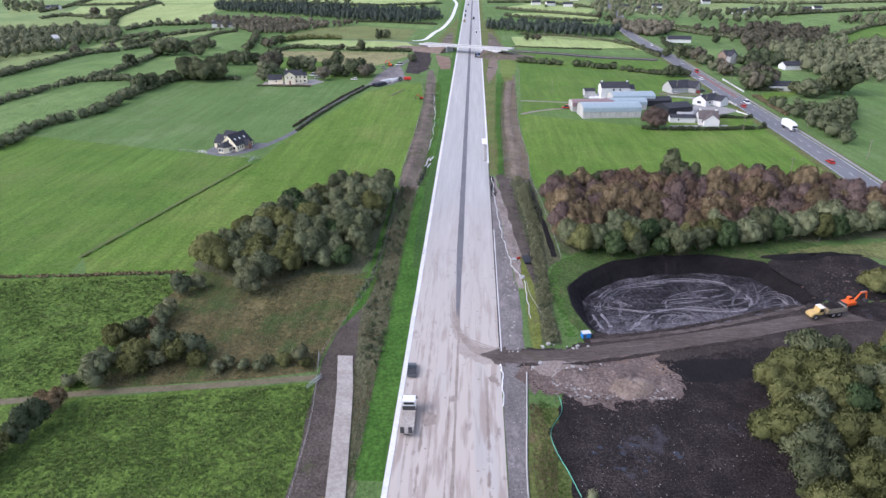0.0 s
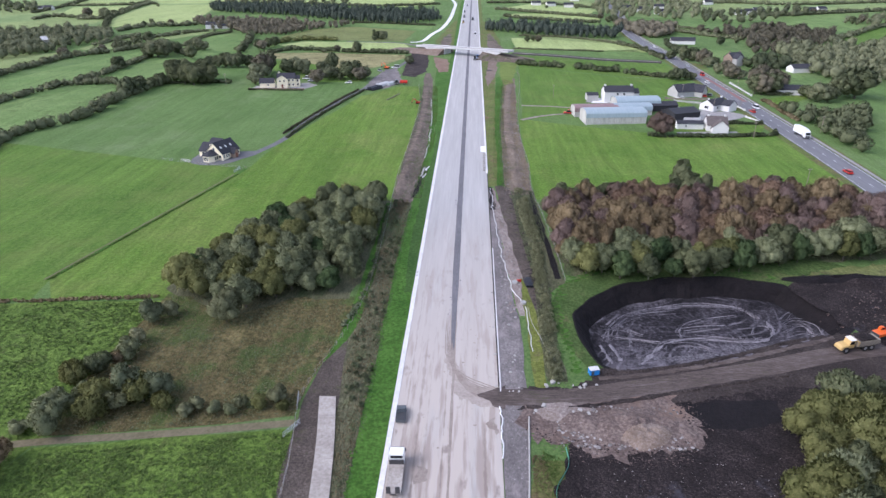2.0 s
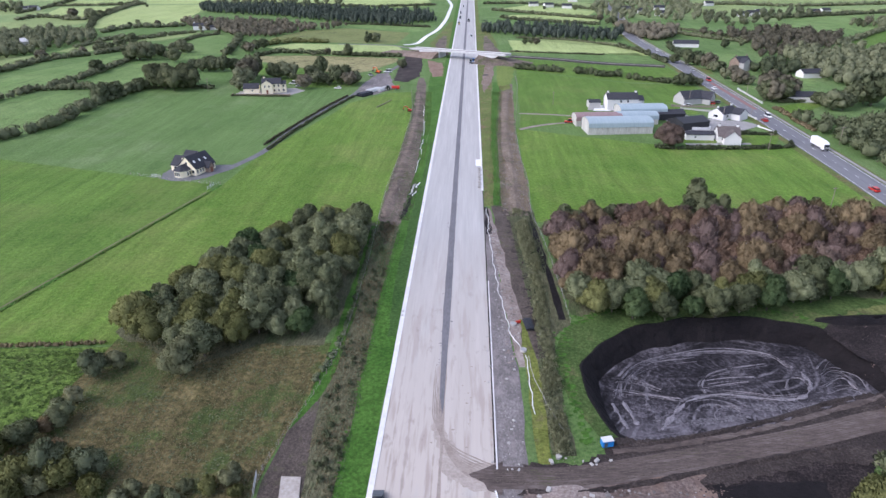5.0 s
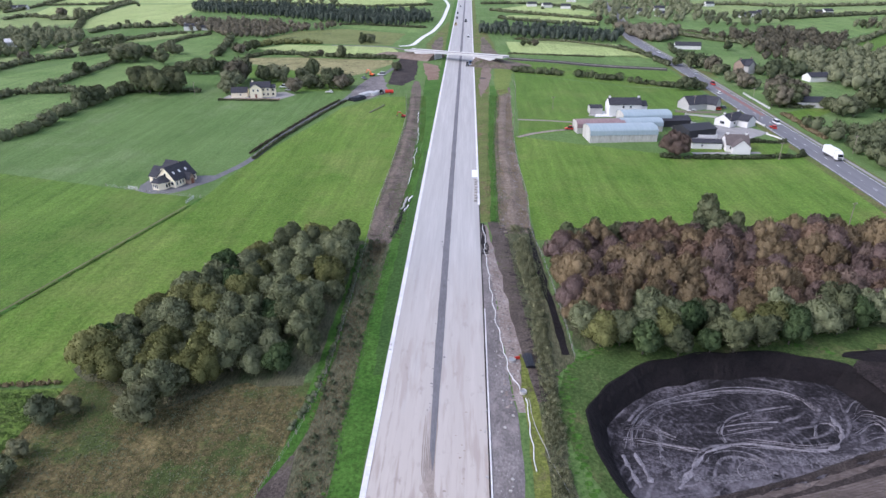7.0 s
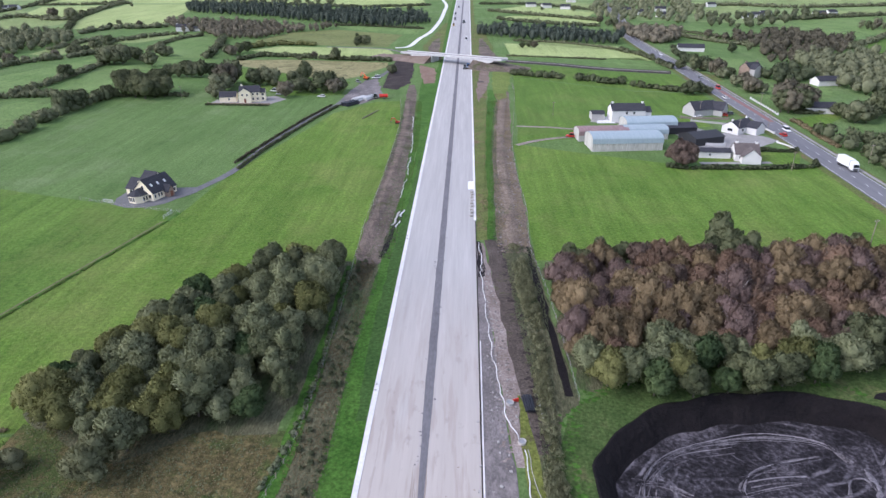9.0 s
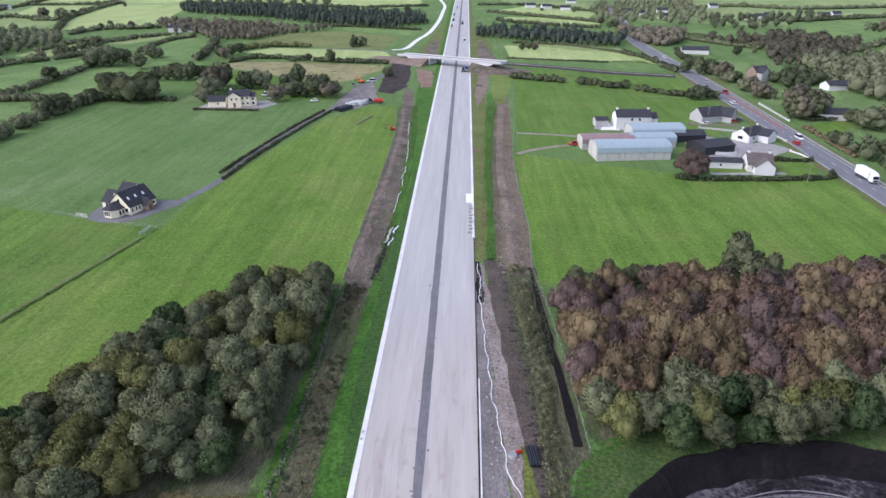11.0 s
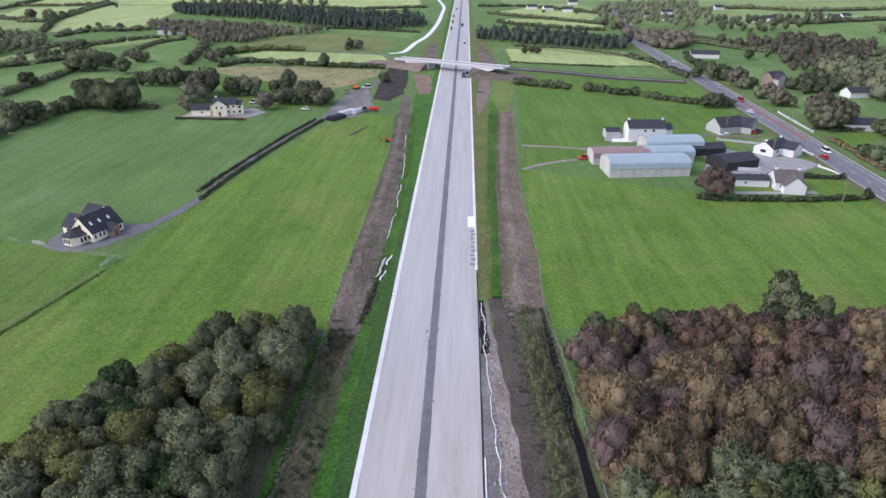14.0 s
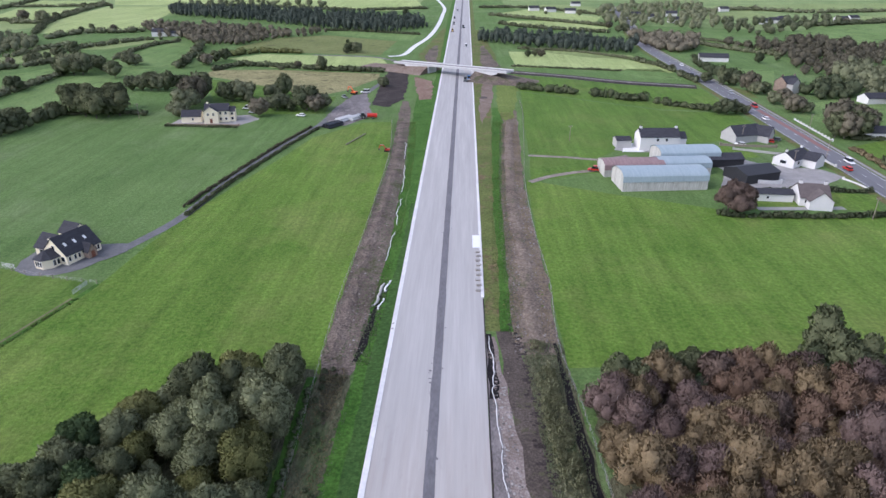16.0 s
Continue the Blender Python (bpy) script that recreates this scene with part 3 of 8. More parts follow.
def sheet(name, pts, material, dz, label, category="ground", step=3.0, amp=0.25, kind="structure"):
    """A sheet of ground cover that lies on the slope."""
    out = ragged(pts, step, amp, len(name)) if amp else pts
    bm = B()
    f = bm.faces.new([bm.verts.new((x, y, gz(x, y) + dz)) for x, y in out])
    bmesh.ops.recalc_face_normals(bm, faces=[f])
    if f.normal.z < 0:
        f.normal_flip()
    bmesh.ops.triangulate(bm, faces=[f])
    return tagged(part(name, bm, material), label, category, kind=kind)


def band(name, rows, material, dz, label, category="ground", amp=0.25, step=4.0, kind="structure", thick=0.0):
    """A strip along the new road: rows of (y, x left, x right), with uneven edges."""
    ys = np.arange(rows[0][0], rows[-1][0] + 0.1, step)
    yr = [r[0] for r in rows]
    xl, xr = np.interp(ys, yr, [r[1] for r in rows]), np.interp(ys, yr, [r[2] for r in rows])
    verts, faces = [], []
    for y, a, c in zip(ys, xl, xr):
        a += amp * 2 * noise.noise(Vector((y * 0.21, 1.7, len(name))))
        c += amp * 2 * noise.noise(Vector((y * 0.21, 9.7, len(name))))
        verts += [(a, y, gz(a, y) + dz), (c, y, gz(c, y) + dz)]
    k = len(ys)
    for i in range(k - 1):
        faces.append((2 * i, 2 * i + 1, 2 * i + 3, 2 * i + 2))
    if thick:
        base = len(verts)
        verts += [(x, y, z - thick) for x, y, z in verts]
        for i in range(k - 1):
            faces += [(2 * i + 2, base + 2 * i + 2, base + 2 * i, 2 * i), (2 * i + 1, base + 2 * i + 1, base + 2 * i + 3, 2 * i + 3)]
        faces += [(1, 0, base, base + 1), (2 * k - 2, 2 * k - 1, base + 2 * k - 1, base + 2 * k - 2)]
    return tagged(raw(name, verts, faces, material), label, category, kind=kind)


def ribbon(name, pts, width, material, dz, label, category, step=3.0, kind="structure", thick=0.0, parent=None, smooth_line=True, taper=False):
    """A road, path or line of even width along a curve."""
    line = curve_points(pts, step) if smooth_line else [Vector((x, y, 0)) for x, y in pts]
    verts, faces = [], []
    for i, p in enumerate(line):
        d = (line[min(i + 1, len(line) - 1)] - line[max(i - 1, 0)]).normalized()
        n = Vector((-d.y, d.x, 0)) * width / 2 * ((1 - i / len(line)) ** 0.6 * (1 + 0.5 * noise.noise(p * 0.6)) if taper else 1)
        for q in (p + n, p - n):
            verts.append((q.x, q.y, gz(q.x, q.y) + dz))
    k = len(line)
    for i in range(k - 1):
        faces.append((2 * i, 2 * i + 1, 2 * i + 3, 2 * i + 2))
    if thick:
        base = len(verts)
        verts += [(x, y, z - thick) for x, y, z in verts]
        for i in range(k - 1):
            faces += [(2 * i + 2, base + 2 * i + 2, base + 2 * i, 2 * i), (2 * i + 1, base + 2 * i + 1, base + 2 * i + 3, 2 * i + 3)]
    ob = raw(name, verts, faces, material, parent)
    return tagged(ob, label, category, kind=kind) if parent is None else ob


def curve_points(pts, step=3.0):
    """Points along a smooth line through the given ones (Catmull-Rom)."""
    p = [Vector((x, y, 0)) for x, y in pts]
    p = [2 * p[0] - p[1], *p, 2 * p[-1] - p[-2]]
    out = []
    for i in range(1, len(p) - 2):
        k = max(2, int((p[i + 1] - p[i]).length / step))
        for j in range(k):
            t = j / k
            a, b2, c, d = p[i - 1], p[i], p[i + 1], p[i + 2]
            out.append(0.5 * (2 * b2 + (c - a) * t + (2 * a - 5 * b2 + 4 * c - d) * t * t + (3 * b2 - a - 3 * c + d) * t * t * t))
    out.append(p[-2])
    return out

# ---- fields ----
def field(name, pts, material, label, dz=0.02):
    return sheet(name, pts, M[material], dz, label, "field", step=8.0, amp=0.3)


field("field_west_near", [(-24.5, 30), (-25, 86), (-27, 101), (-50, 97.3), (-71, 94), (-76, 80), (-95, 20)], "tussock", "rough tussocky green pasture beside the site fence")
field("field_west_rough", [(-71, 97), (-72.2, 117), (-70, 144), (-99, 142), (-140, 137), (-190, 128), (-170, 60), (-100, 60), (-77, 79), (-73, 90)], "tussock", "rough green pasture behind a line of shrubs")
field("rushy_field", [(-71, 147), (-24, 147), (-24.5, 132), (-27.6, 112), (-27.8, 104), (-50, 100), (-72.5, 97), (-73, 117)], "rushes", "brown rushy wet field with scattered shrubs", 0.03)
field("field_west_smooth", [(-99, 142.5), (-72, 145), (-20, 172), (-22, 213), (-23.5, 240), (-23.3, 280), (-24.5, 352), (-29, 400), (-42, 398), (-60, 372), (-65, 347), (-80, 283), (-84, 237), (-97, 189), (-106, 153)], "meadow", "smooth bright green grass field")
field("field_west_dark", [(-104, 143), (-106, 153), (-97, 189), (-85, 237), (-88, 244), (-122, 252), (-204, 275), (-215, 220), (-190, 130)], "meadow_dark", "smooth deep green grass field")
field("field_sheep", [(-122, 253), (-88, 266), (-82, 282), (-67, 347), (-62, 378), (-98, 386), (-131, 389), (-160, 412), (-190, 405), (-199, 374), (-196, 331), (-203, 280)], "grass", "close-grazed green pasture")
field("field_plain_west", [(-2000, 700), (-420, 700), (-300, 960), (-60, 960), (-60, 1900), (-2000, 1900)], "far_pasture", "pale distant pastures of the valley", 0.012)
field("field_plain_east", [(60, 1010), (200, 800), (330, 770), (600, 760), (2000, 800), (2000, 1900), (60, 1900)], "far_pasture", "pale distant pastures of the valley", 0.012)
field("field_east_near", [(26, 214), (27, 322), (57, 309), (84, 298), (96, 292), (135, 293), (143, 300), (144.5, 260), (141, 212), (98, 216)], "meadow", "smooth bright green grass field")
field("field_east_track", [(29, 321), (56, 332), (57, 346), (31, 350)], "meadow_dark", "small green paddock beside a farm track")
field("field_east_mid", [(31, 353), (57, 348), (68, 360), (94, 367), (118, 376), (140, 396), (141, 424), (105, 428), (60, 455), (37, 469)], "meadow_dark", "green sheep-grazed field")
field("field_east_upper", [(37, 471), (60, 458), (105, 431), (143, 428), (143, 483), (100, 495), (38, 522)], "meadow_dark", "green field below the side road")

# fields of the valley, west of the new road
field("field_hedged_near", [(-269, 331), (-257, 356), (-243, 379), (-234, 392), (-208, 388), (-202, 368), (-204, 344), (-198, 330), (-203, 322), (-210, 295), (-207, 257)], "meadow_far", "bright green field between hedges")
field("field_hedged_mid", [(-232, 407), (-242, 465), (-236, 506), (-205, 491), (-203, 470), (-199, 430), (-207, 402)], "meadow_far", "bright green field between hedges")
field("field_hedged_long", [(-310, 377), (-300, 430), (-297, 456), (-282, 507), (-269, 543), (-252, 512), (-242, 446), (-250, 419), (-258, 373), (-268, 327)], "meadow_far", "long bright green field between hedges")
field("field_olive", [(-334, 549), (-335, 578), (-328, 608), (-318, 622), (-291, 577), (-312, 541)], "meadow_pale", "pale green field below a wood")
field("field_west_edge", [(-335, 405), (-397, 474), (-378, 521), (-338, 527), (-326, 536), (-315, 516), (-316, 483)], "meadow_pale", "pale green field at the edge of a wood")
field("field_by_farmhouse", [(-250, 604), (-252, 632), (-237, 651), (-210, 633), (-198, 579), (-190, 540), (-226, 536), (-256, 572)], "meadow_far", "bright green field by a white farmhouse")
field("field_corner", [(-224, 531), (-202, 529), (-199, 491), (-210, 498)], "meadow_far", "small bright field corner among trees")
field("field_strip", [(-308, 609), (-303, 649), (-284, 678), (-262, 675), (-266, 639), (-280, 613)], "meadow_pale", "narrow pale green field")
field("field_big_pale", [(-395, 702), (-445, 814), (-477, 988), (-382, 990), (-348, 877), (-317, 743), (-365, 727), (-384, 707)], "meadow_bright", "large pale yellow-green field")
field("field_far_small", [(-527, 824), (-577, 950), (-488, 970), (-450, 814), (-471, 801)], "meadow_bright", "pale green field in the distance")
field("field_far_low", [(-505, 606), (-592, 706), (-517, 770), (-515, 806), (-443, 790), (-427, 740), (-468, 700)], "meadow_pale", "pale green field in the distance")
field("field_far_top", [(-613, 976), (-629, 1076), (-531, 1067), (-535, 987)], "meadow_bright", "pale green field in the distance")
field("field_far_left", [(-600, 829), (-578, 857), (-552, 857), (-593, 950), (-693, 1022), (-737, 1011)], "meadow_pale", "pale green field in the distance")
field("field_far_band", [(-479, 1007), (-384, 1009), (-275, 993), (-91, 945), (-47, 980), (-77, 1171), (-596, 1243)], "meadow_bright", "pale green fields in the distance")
field("rough_pasture", [(-181, 626), (-163, 686), (-123, 709), (-54, 672), (-59, 596), (-123, 604)], "rough_olive", "olive rough pasture with rushes")
field("field_green_strip", [(-130, 738), (-98, 734), (-39, 712), (-42, 677), (-63, 680), (-118, 719)], "meadow_far", "narrow green field below a plantation")
field("field_hay", [(-167, 574), (-150, 596), (-101, 592), (-57, 584), (-49, 557), (-51, 533), (-90, 532), (-126, 539)], "meadow_bright", "pale green field, colour lifted for haze")
field("field_rough_far", [(-162, 510), (-161, 528), (-124, 531), (-50, 521), (-48, 505), (-62, 470), (-77, 451), (-128, 489)], "moor", "pale tussocky rough field")
field("field_behind_house", [(-155, 497), (-128, 489), (-74, 451), (-65, 452), (-64, 414), (-93, 411), (-127, 436)], "meadow_dark", "shaded grass among garden trees")
# fields of the valley, east of the new road
field("field_stubble", [(39, 619), (71, 616), (119, 589), (144, 560), (142, 534), (110, 543), (40, 549)], "meadow_bright", "pale yellow-green field, colour lifted for haze")
field("field_by_conifers", [(50, 629), (92, 631), (132, 605), (134, 583), (97, 594)], "meadow_pale", "pale field before dark conifers")
field("field_junction", [(106, 533), (115, 546), (137, 547), (141, 510), (111, 516)], "meadow_far", "small bright field beside the main road")
field("field_far_east_one", [(37, 916), (87, 983), (164, 889), (148, 835), (78, 873)], "meadow_bright", "pale field strip in the distance")
field("field_far_east_two", [(55, 846), (96, 847), (152, 788), (141, 745), (82, 775), (40, 808)], "meadow_bright", "pale field strip in the distance")
field("field_far_east_three", [(25, 1038), (153, 1061), (209, 968), (177, 919), (96, 1001)], "meadow_pale", "pale field strip in the distance")
field("field_over_road_one", [(219, 728), (244, 729), (240, 684), (255, 632), (245, 611), (216, 645), (205, 675)], "meadow_far", "green field strips across the main road")
field("field_over_road_two", [(188, 556), (212, 544), (190, 494), (178, 507), (176, 521)], "meadow_far", "green paddock beside the main road")
field("field_over_road_three", [(168, 417), (184, 444), (211, 462), (225, 447), (211, 418), (192, 409), (176, 406)], "meadow_far", "smooth bright green paddock among trees")
field("field_over_road_four", [(167, 369), (194, 383), (196, 376), (170, 351), (164, 351)], "meadow", "green garden field behind a hedge")
field("field_over_road_five", [(313, 740), (369, 805), (432, 830), (525, 858), (443, 725), (355, 664), (336, 704)], "meadow_far", "wide smooth green field across the valley")
field("field_over_road_six", [(318, 601), (405, 689), (457, 712), (378, 590), (334, 572), (316, 582)], "meadow_dark", "deep green field across the valley")
field("field_over_road_seven", [(285, 565), (308, 576), (306, 557), (281, 543)], "meadow_far", "small bright field among trees")
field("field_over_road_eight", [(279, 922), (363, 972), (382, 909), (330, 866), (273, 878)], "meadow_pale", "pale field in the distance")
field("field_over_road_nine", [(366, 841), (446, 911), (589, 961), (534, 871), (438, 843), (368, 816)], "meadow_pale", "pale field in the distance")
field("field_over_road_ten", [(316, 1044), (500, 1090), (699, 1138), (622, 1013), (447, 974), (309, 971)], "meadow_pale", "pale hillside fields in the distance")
field("main_road_green", [(158, 506), (168, 478), (166, 459), (156, 466)], "verge_olive", "mown grass triangle beside the main road")

ribbon("field_ditch", [(-106, 153), (-97, 189), (-85, 236), (-84, 243)], 1.3, M["verge"], 0.05, "grassy ditch between two fields", "ditch")
ribbon("ditch_path", [(-107.2, 153), (-98.2, 189), (-86.2, 236)], 0.5, M["lane"], 0.055, "trodden line beside the ditch", "track")

# ---- the new road ----
Y0, Y1 = -20.0, 2600.0
band("carriageway", [(Y0, -9.9, 10), (Y1, -9.9, 10)], M["carriageway"], 0.12, "wide pale dusty unsurfaced dual carriageway under construction", "road", 0.0, 20.0, thick=0.4)
band("central_reserve", [(122, 0.4, 0.9), (140, -0.1, 1.15), (158, -0.45, 1.3), (200, -0.45, 1.3), (Y1, -0.5, 1.45)], M["dark_strip"], 0.135, "dark gravel strip along the middle of the new road", "road", 0.06, 1.5)
band("reserve_trace", [(30, 0.95, 1.4), (140, 0.7, 1.2)], M["smear"], 0.13, "thin worn line of dark gravel down the road", "road", 0.12, 2.0)
band("channel_west", [(Y0, -10.2, -9.25), (Y1, -10.2, -9.25)], M["white_concrete"], 0.19, "white concrete drainage channel along the road edge", "kerb", 0.03, 8.0, thick=0.3)
band("channel_east", [(240, 9.6, 10.35), (Y1, 9.6, 10.35)], M["white_concrete"], 0.19, "white concrete drainage channel along the road edge", "kerb", 0.02, 8.0, thick=0.3)
band("verge_west", [(76, -15, -10.3), (97, -15.2, -10.3), (126, -15.4, -10.3), (170, -16.2, -10.3), (205, -15.8, -10.3), (225, -14.3, -10.3), (295, -13, -10.3), (335, -14, -10.3), (440, -16, -10.3), (505, -13, -10.3), (560, -13, -10.3), (900, -15, -10.3), (1400, -15, -10.3)], M["verge"], 0.08, "bright sown grass verge beside the new road", "verge", 0.3)
band("verge_west_inner", [(150, -12.2, -10.32), (176, -13.4, -10.32), (212, -13.2, -10.32), (250, -12, -10.32), (300, -11.4, -10.32)], M["verge_dark"], 0.094, "darker smooth sown grass beside the channel", "verge", 0.25)
band("bank_west", [(30, -19, -14.6), (76, -20, -14.8), (110, -22, -15), (140, -23, -15.2), (213, -22.6, -16)], M["scrubland"], 0.05, "weedy brown-green bank with dead stalks", "bank", 0.4)
band("bare_bank_west", [(20, -25, -13), (76, -25.4, -19), (97, -27, -19.5), (112, -27.4, -21), (121, -26, -22), (128, -23, -22.3)], M["bare"], 0.07, "bare trodden dark earth beside a concrete strip", "ground", 0.3)
band("bare_strip_west", [(196, -19, -18.4), (206, -21, -17), (214, -23.2, -15), (240, -23.5, -14.4), (303, -23.3, -14.4), (345, -23.6, -17.6), (401, -26.4, -20.4), (428, -27.4, -22.4), (445, -27.8, -25)], M["earth"], 0.05, "bare brown stripped earth along the site edge", "ground", 0.35)
band("fill_green_west", [(212, -16, -14), (260, -15, -13), (345, -17, -14), (420, -20, -15), (500, -22, -14)], M["verge"], 0.06, "green slope beside the road", "verge", 0.4)
sheet("cutting_west", [(-27, 512), (-14.5, 497), (-12.9, 470), (-13, 449), (-19, 446), (-23.5, 478)], M["red_soil"], 0.09, "bare reddish cutting slope by the bridge", "bank", 3, 0.5)
sheet("soil_heap_west", [(-45, 531), (-33, 538), (-28.4, 483), (-27.6, 447), (-34, 429), (-43, 433), (-45.4, 494)], M["earth_dark"], 0.1, "bare dark topsoil area", "ground", 3, 0.6)
band("gravel_east", [(20, 10.1, 13), (77, 10.1, 13.4), (106, 10.1, 15.4), (137, 10.1, 15.8), (150, 10.1, 14.6), (188, 10.1, 12.8), (226, 10.1, 11.2)], M["gravel"], 0.05, "grey stony unfinished verge", "verge", 0.3)
band("stony_east", [(140, 15.5, 17), (160, 14.2, 17.5), (188, 12.6, 15.4), (210, 11.6, 13.6), (226, 11, 12.2)], M["rubble_ground"], 0.06, "pale rubbly stones along the road edge", "ground", 0.5)
band("earth_east", [(143, 17, 21), (160, 17, 20.5), (188, 15, 19), (215, 13.4, 18), (228, 12.4, 15.4)], M["bare"], 0.055, "dark bare earth strip", "ground", 0.5)
band("weeds_east", [(116, 19.4, 23.6), (137, 19.4, 23.6), (150, 19.6, 24), (156, 20, 28), (160, 20, 28.5), (188, 18.5, 27), (215, 17.5, 26.5), (224, 17, 26)], M["scrubland"], 0.045, "weedy bank with dead stalks and young scrub", "bank", 0.5)
band("olive_verge_near", [(55, 13.2, 21.5), (80, 13.4, 21), (90, 14.6, 21), (97, 16, 20.6)], M["verge_olive"], 0.04, "thin green and brown grass verge", "verge", 0.4)
band("grass_west", [(117, -26.8, -26.5), (124, -25.8, -23.9), (131, -24.4, -21.8), (150, -24, -21), (180, -24, -21.4), (212, -24.4, -22.6)], M["verge"], 0.065, "green grass strip along the site fence", "verge", 0.35)
band("moss_east", [(114, 17.2, 19.6), (128, 17.3, 19.9), (143, 17, 20), (150, 17, 19), (158, 17, 18)], M["moss"], 0.065, "mossy yellow-green verge", "verge", 0.4)
band("ditch_east", [(158, 26.2, 27.5), (170, 25.8, 27.6), (186, 24.9, 26.6), (205, 24.5, 26), (222, 24.2, 25)], M["peat_wall"], 0.07, "dark wet ditch along the fence", "ditch", 0.35)
band("verge_east", [(226, 10.3, 13.4), (263, 10.3, 14.5), (290, 10.3, 14.4), (370, 10.3, 16.9), (458, 10.3, 19.6), (505, 10.3, 15), (560, 10.3, 14), (900, 10.3, 15), (1400, 10.3, 15)], M["verge_olive"], 0.06, "olive green sown verge", "verge", 0.3)
band("verge_east_green", [(226, 13.2, 16), (263, 14.3, 16.6), (330, 15, 18), (370, 16.6, 20.4), (405, 18.5, 23.6), (432, 19.4, 22)], M["verge"], 0.055, "green verge with a drain line", "verge", 0.3)
band("rough_strip_east", [(218, 15.4, 25), (248, 16, 26.3), (282, 16.9, 25.6), (321, 18.4, 26.2), (354, 20.5, 28), (405, 23.4, 30.4), (428, 26, 31.4)], M["straw_earth"], 0.05, "rough brown stripped earth with weeds and stones", "ground", 0.4)
sheet("cutting_east", [(15.6, 489), (22, 501), (21, 460), (19, 435), (13.6, 398), (12.2, 426)], M["mound"], 0.085, "bare brown cutting slope near the bridge", "bank", 3, 0.5)
sheet("bank_east_green", [(25, 521), (39, 521), (36.7, 484), (31, 430), (29, 410), (24, 404), (21.6, 426), (23, 470)], M["bank_green"], 0.08, "bright grassy bank by the bridge", "bank", 3, 0.5)
band("cutting_far_west", [(548, -24, -12.9), (600, -30, -13), (680, -24, -13), (770, -17, -13)], M["verge_olive"], 0.055, "olive cutting slope beyond the bridge", "bank", 0.5)
band("cutting_far_west_bare", [(560, -20, -15), (585, -25, -15.5), (620, -24, -16), (650, -20, -18)], M["earth"], 0.085, "bare brown patch of the cutting slope", "bank", 0.8)
band("cutting_far_east", [(545, 13, 27), (600, 13, 28), (680, 13, 24), (760, 13, 17)], M["verge_olive"], 0.055, "olive cutting slope beyond the bridge", "bank", 0.5)
band("cutting_far_east_bare", [(548, 17, 30), (570, 16, 27), (610, 17, 24), (650, 18, 20)], M["earth"], 0.085, "bare brown patch of the cutting slope", "bank", 0.8)

# mud tracks that curve from the haul road onto the carriageway
sheet("mud_fan", [(9.9, 107.4), (8.4, 108.2), (5, 109), (2.6, 110.5), (1.2, 113), (0.4, 117), (-0.6, 123), (1.2, 124), (2.6, 119), (4.4, 115.4), (7, 113.8), (9.9, 113.6)], M["tan_dust"], 0.129, "thin spread of tan mud where the haul road joins", "mud", 0.6, 0.5)
for k, (r, w2) in enumerate(((-0.9, 0.6), (-0.3, 0.4), (0.4, 0.6), (1.4, 0.4), (2.2, 0.5), (3.2, 0.45), (4.4, 0.4), (5.6, 0.4), (7.0, 0.35), (8.6, 0.3))):
    ribbon("mud_track", [(11.5, 110 + 0.3 * r), (7.5, 110.6 + 0.45 * r), (4.6 - 0.2 * r, 112.4 + 0.6 * r), (2.2 - 0.3 * r, 116 + 0.8 * r), (1.2 - 0.26 * r, 120 + 1.0 * r), (0.8 - 0.22 * r, 126 + 1.6 * r)], w2, M["smear"], 0.136 + 0.003 * k, "brown curved mud track left by wheels", "mud", 0.8, taper=True)
sheet("mud_patch", [(7.9, 103.6), (9.2, 105.6), (9.7, 102.6), (8.9, 99.5)], M["smear"], 0.14, "dark mud patch on the road", "mud", 0.6, 0.5)
sheet("mud_patch", [(-4.6, 89.2), (-2.3, 89.4), (-2.1, 92), (-4.3, 92.6)], M["smear"], 0.132, "dark mud patch on the road", "mud", 0.4, 0.4)

# ---- concrete strip by the west fence ----
slab = thing("concrete_strip", Matrix.Identity(4), "weathered pale concrete strip of cast slabs", "concrete strip")
for i in range(12):
    y0, y1 = 46.0 + i * 5.3, 46.0 + i * 5.3 + 5.26
    xa, xb = np.interp([y0, y1], [40, 72, 97, 109.5], [-15.2, -17.35, -20.6, -22.9])
    bm = B()
    v = []
    for z in (-0.15, 0.3):
        for x, y in ((xa - 1.6, y0), (xa + 1.6, y0), (xb + 1.6, y1), (xb - 1.6, y1)):
            v.append(bm.verts.new((x, y, gz(x, y) + z)))
    for q in ((4, 5, 6, 7), (0, 1, 5, 4), (1, 2, 6, 5), (2, 3, 7, 6), (3, 0, 4, 7)):
        bm.faces.new([v[j] for j in q])
    part("slab", bm, M["slab"], slab)

ribbon("farm_lane", [(-200, 74), (-120, 87), (-87, 92.4), (-72, 95.6), (-50, 98.6), (-27.5, 102.3)], 1.8, M["lane"], 0.06, "stony farm lane across the fields", "track")


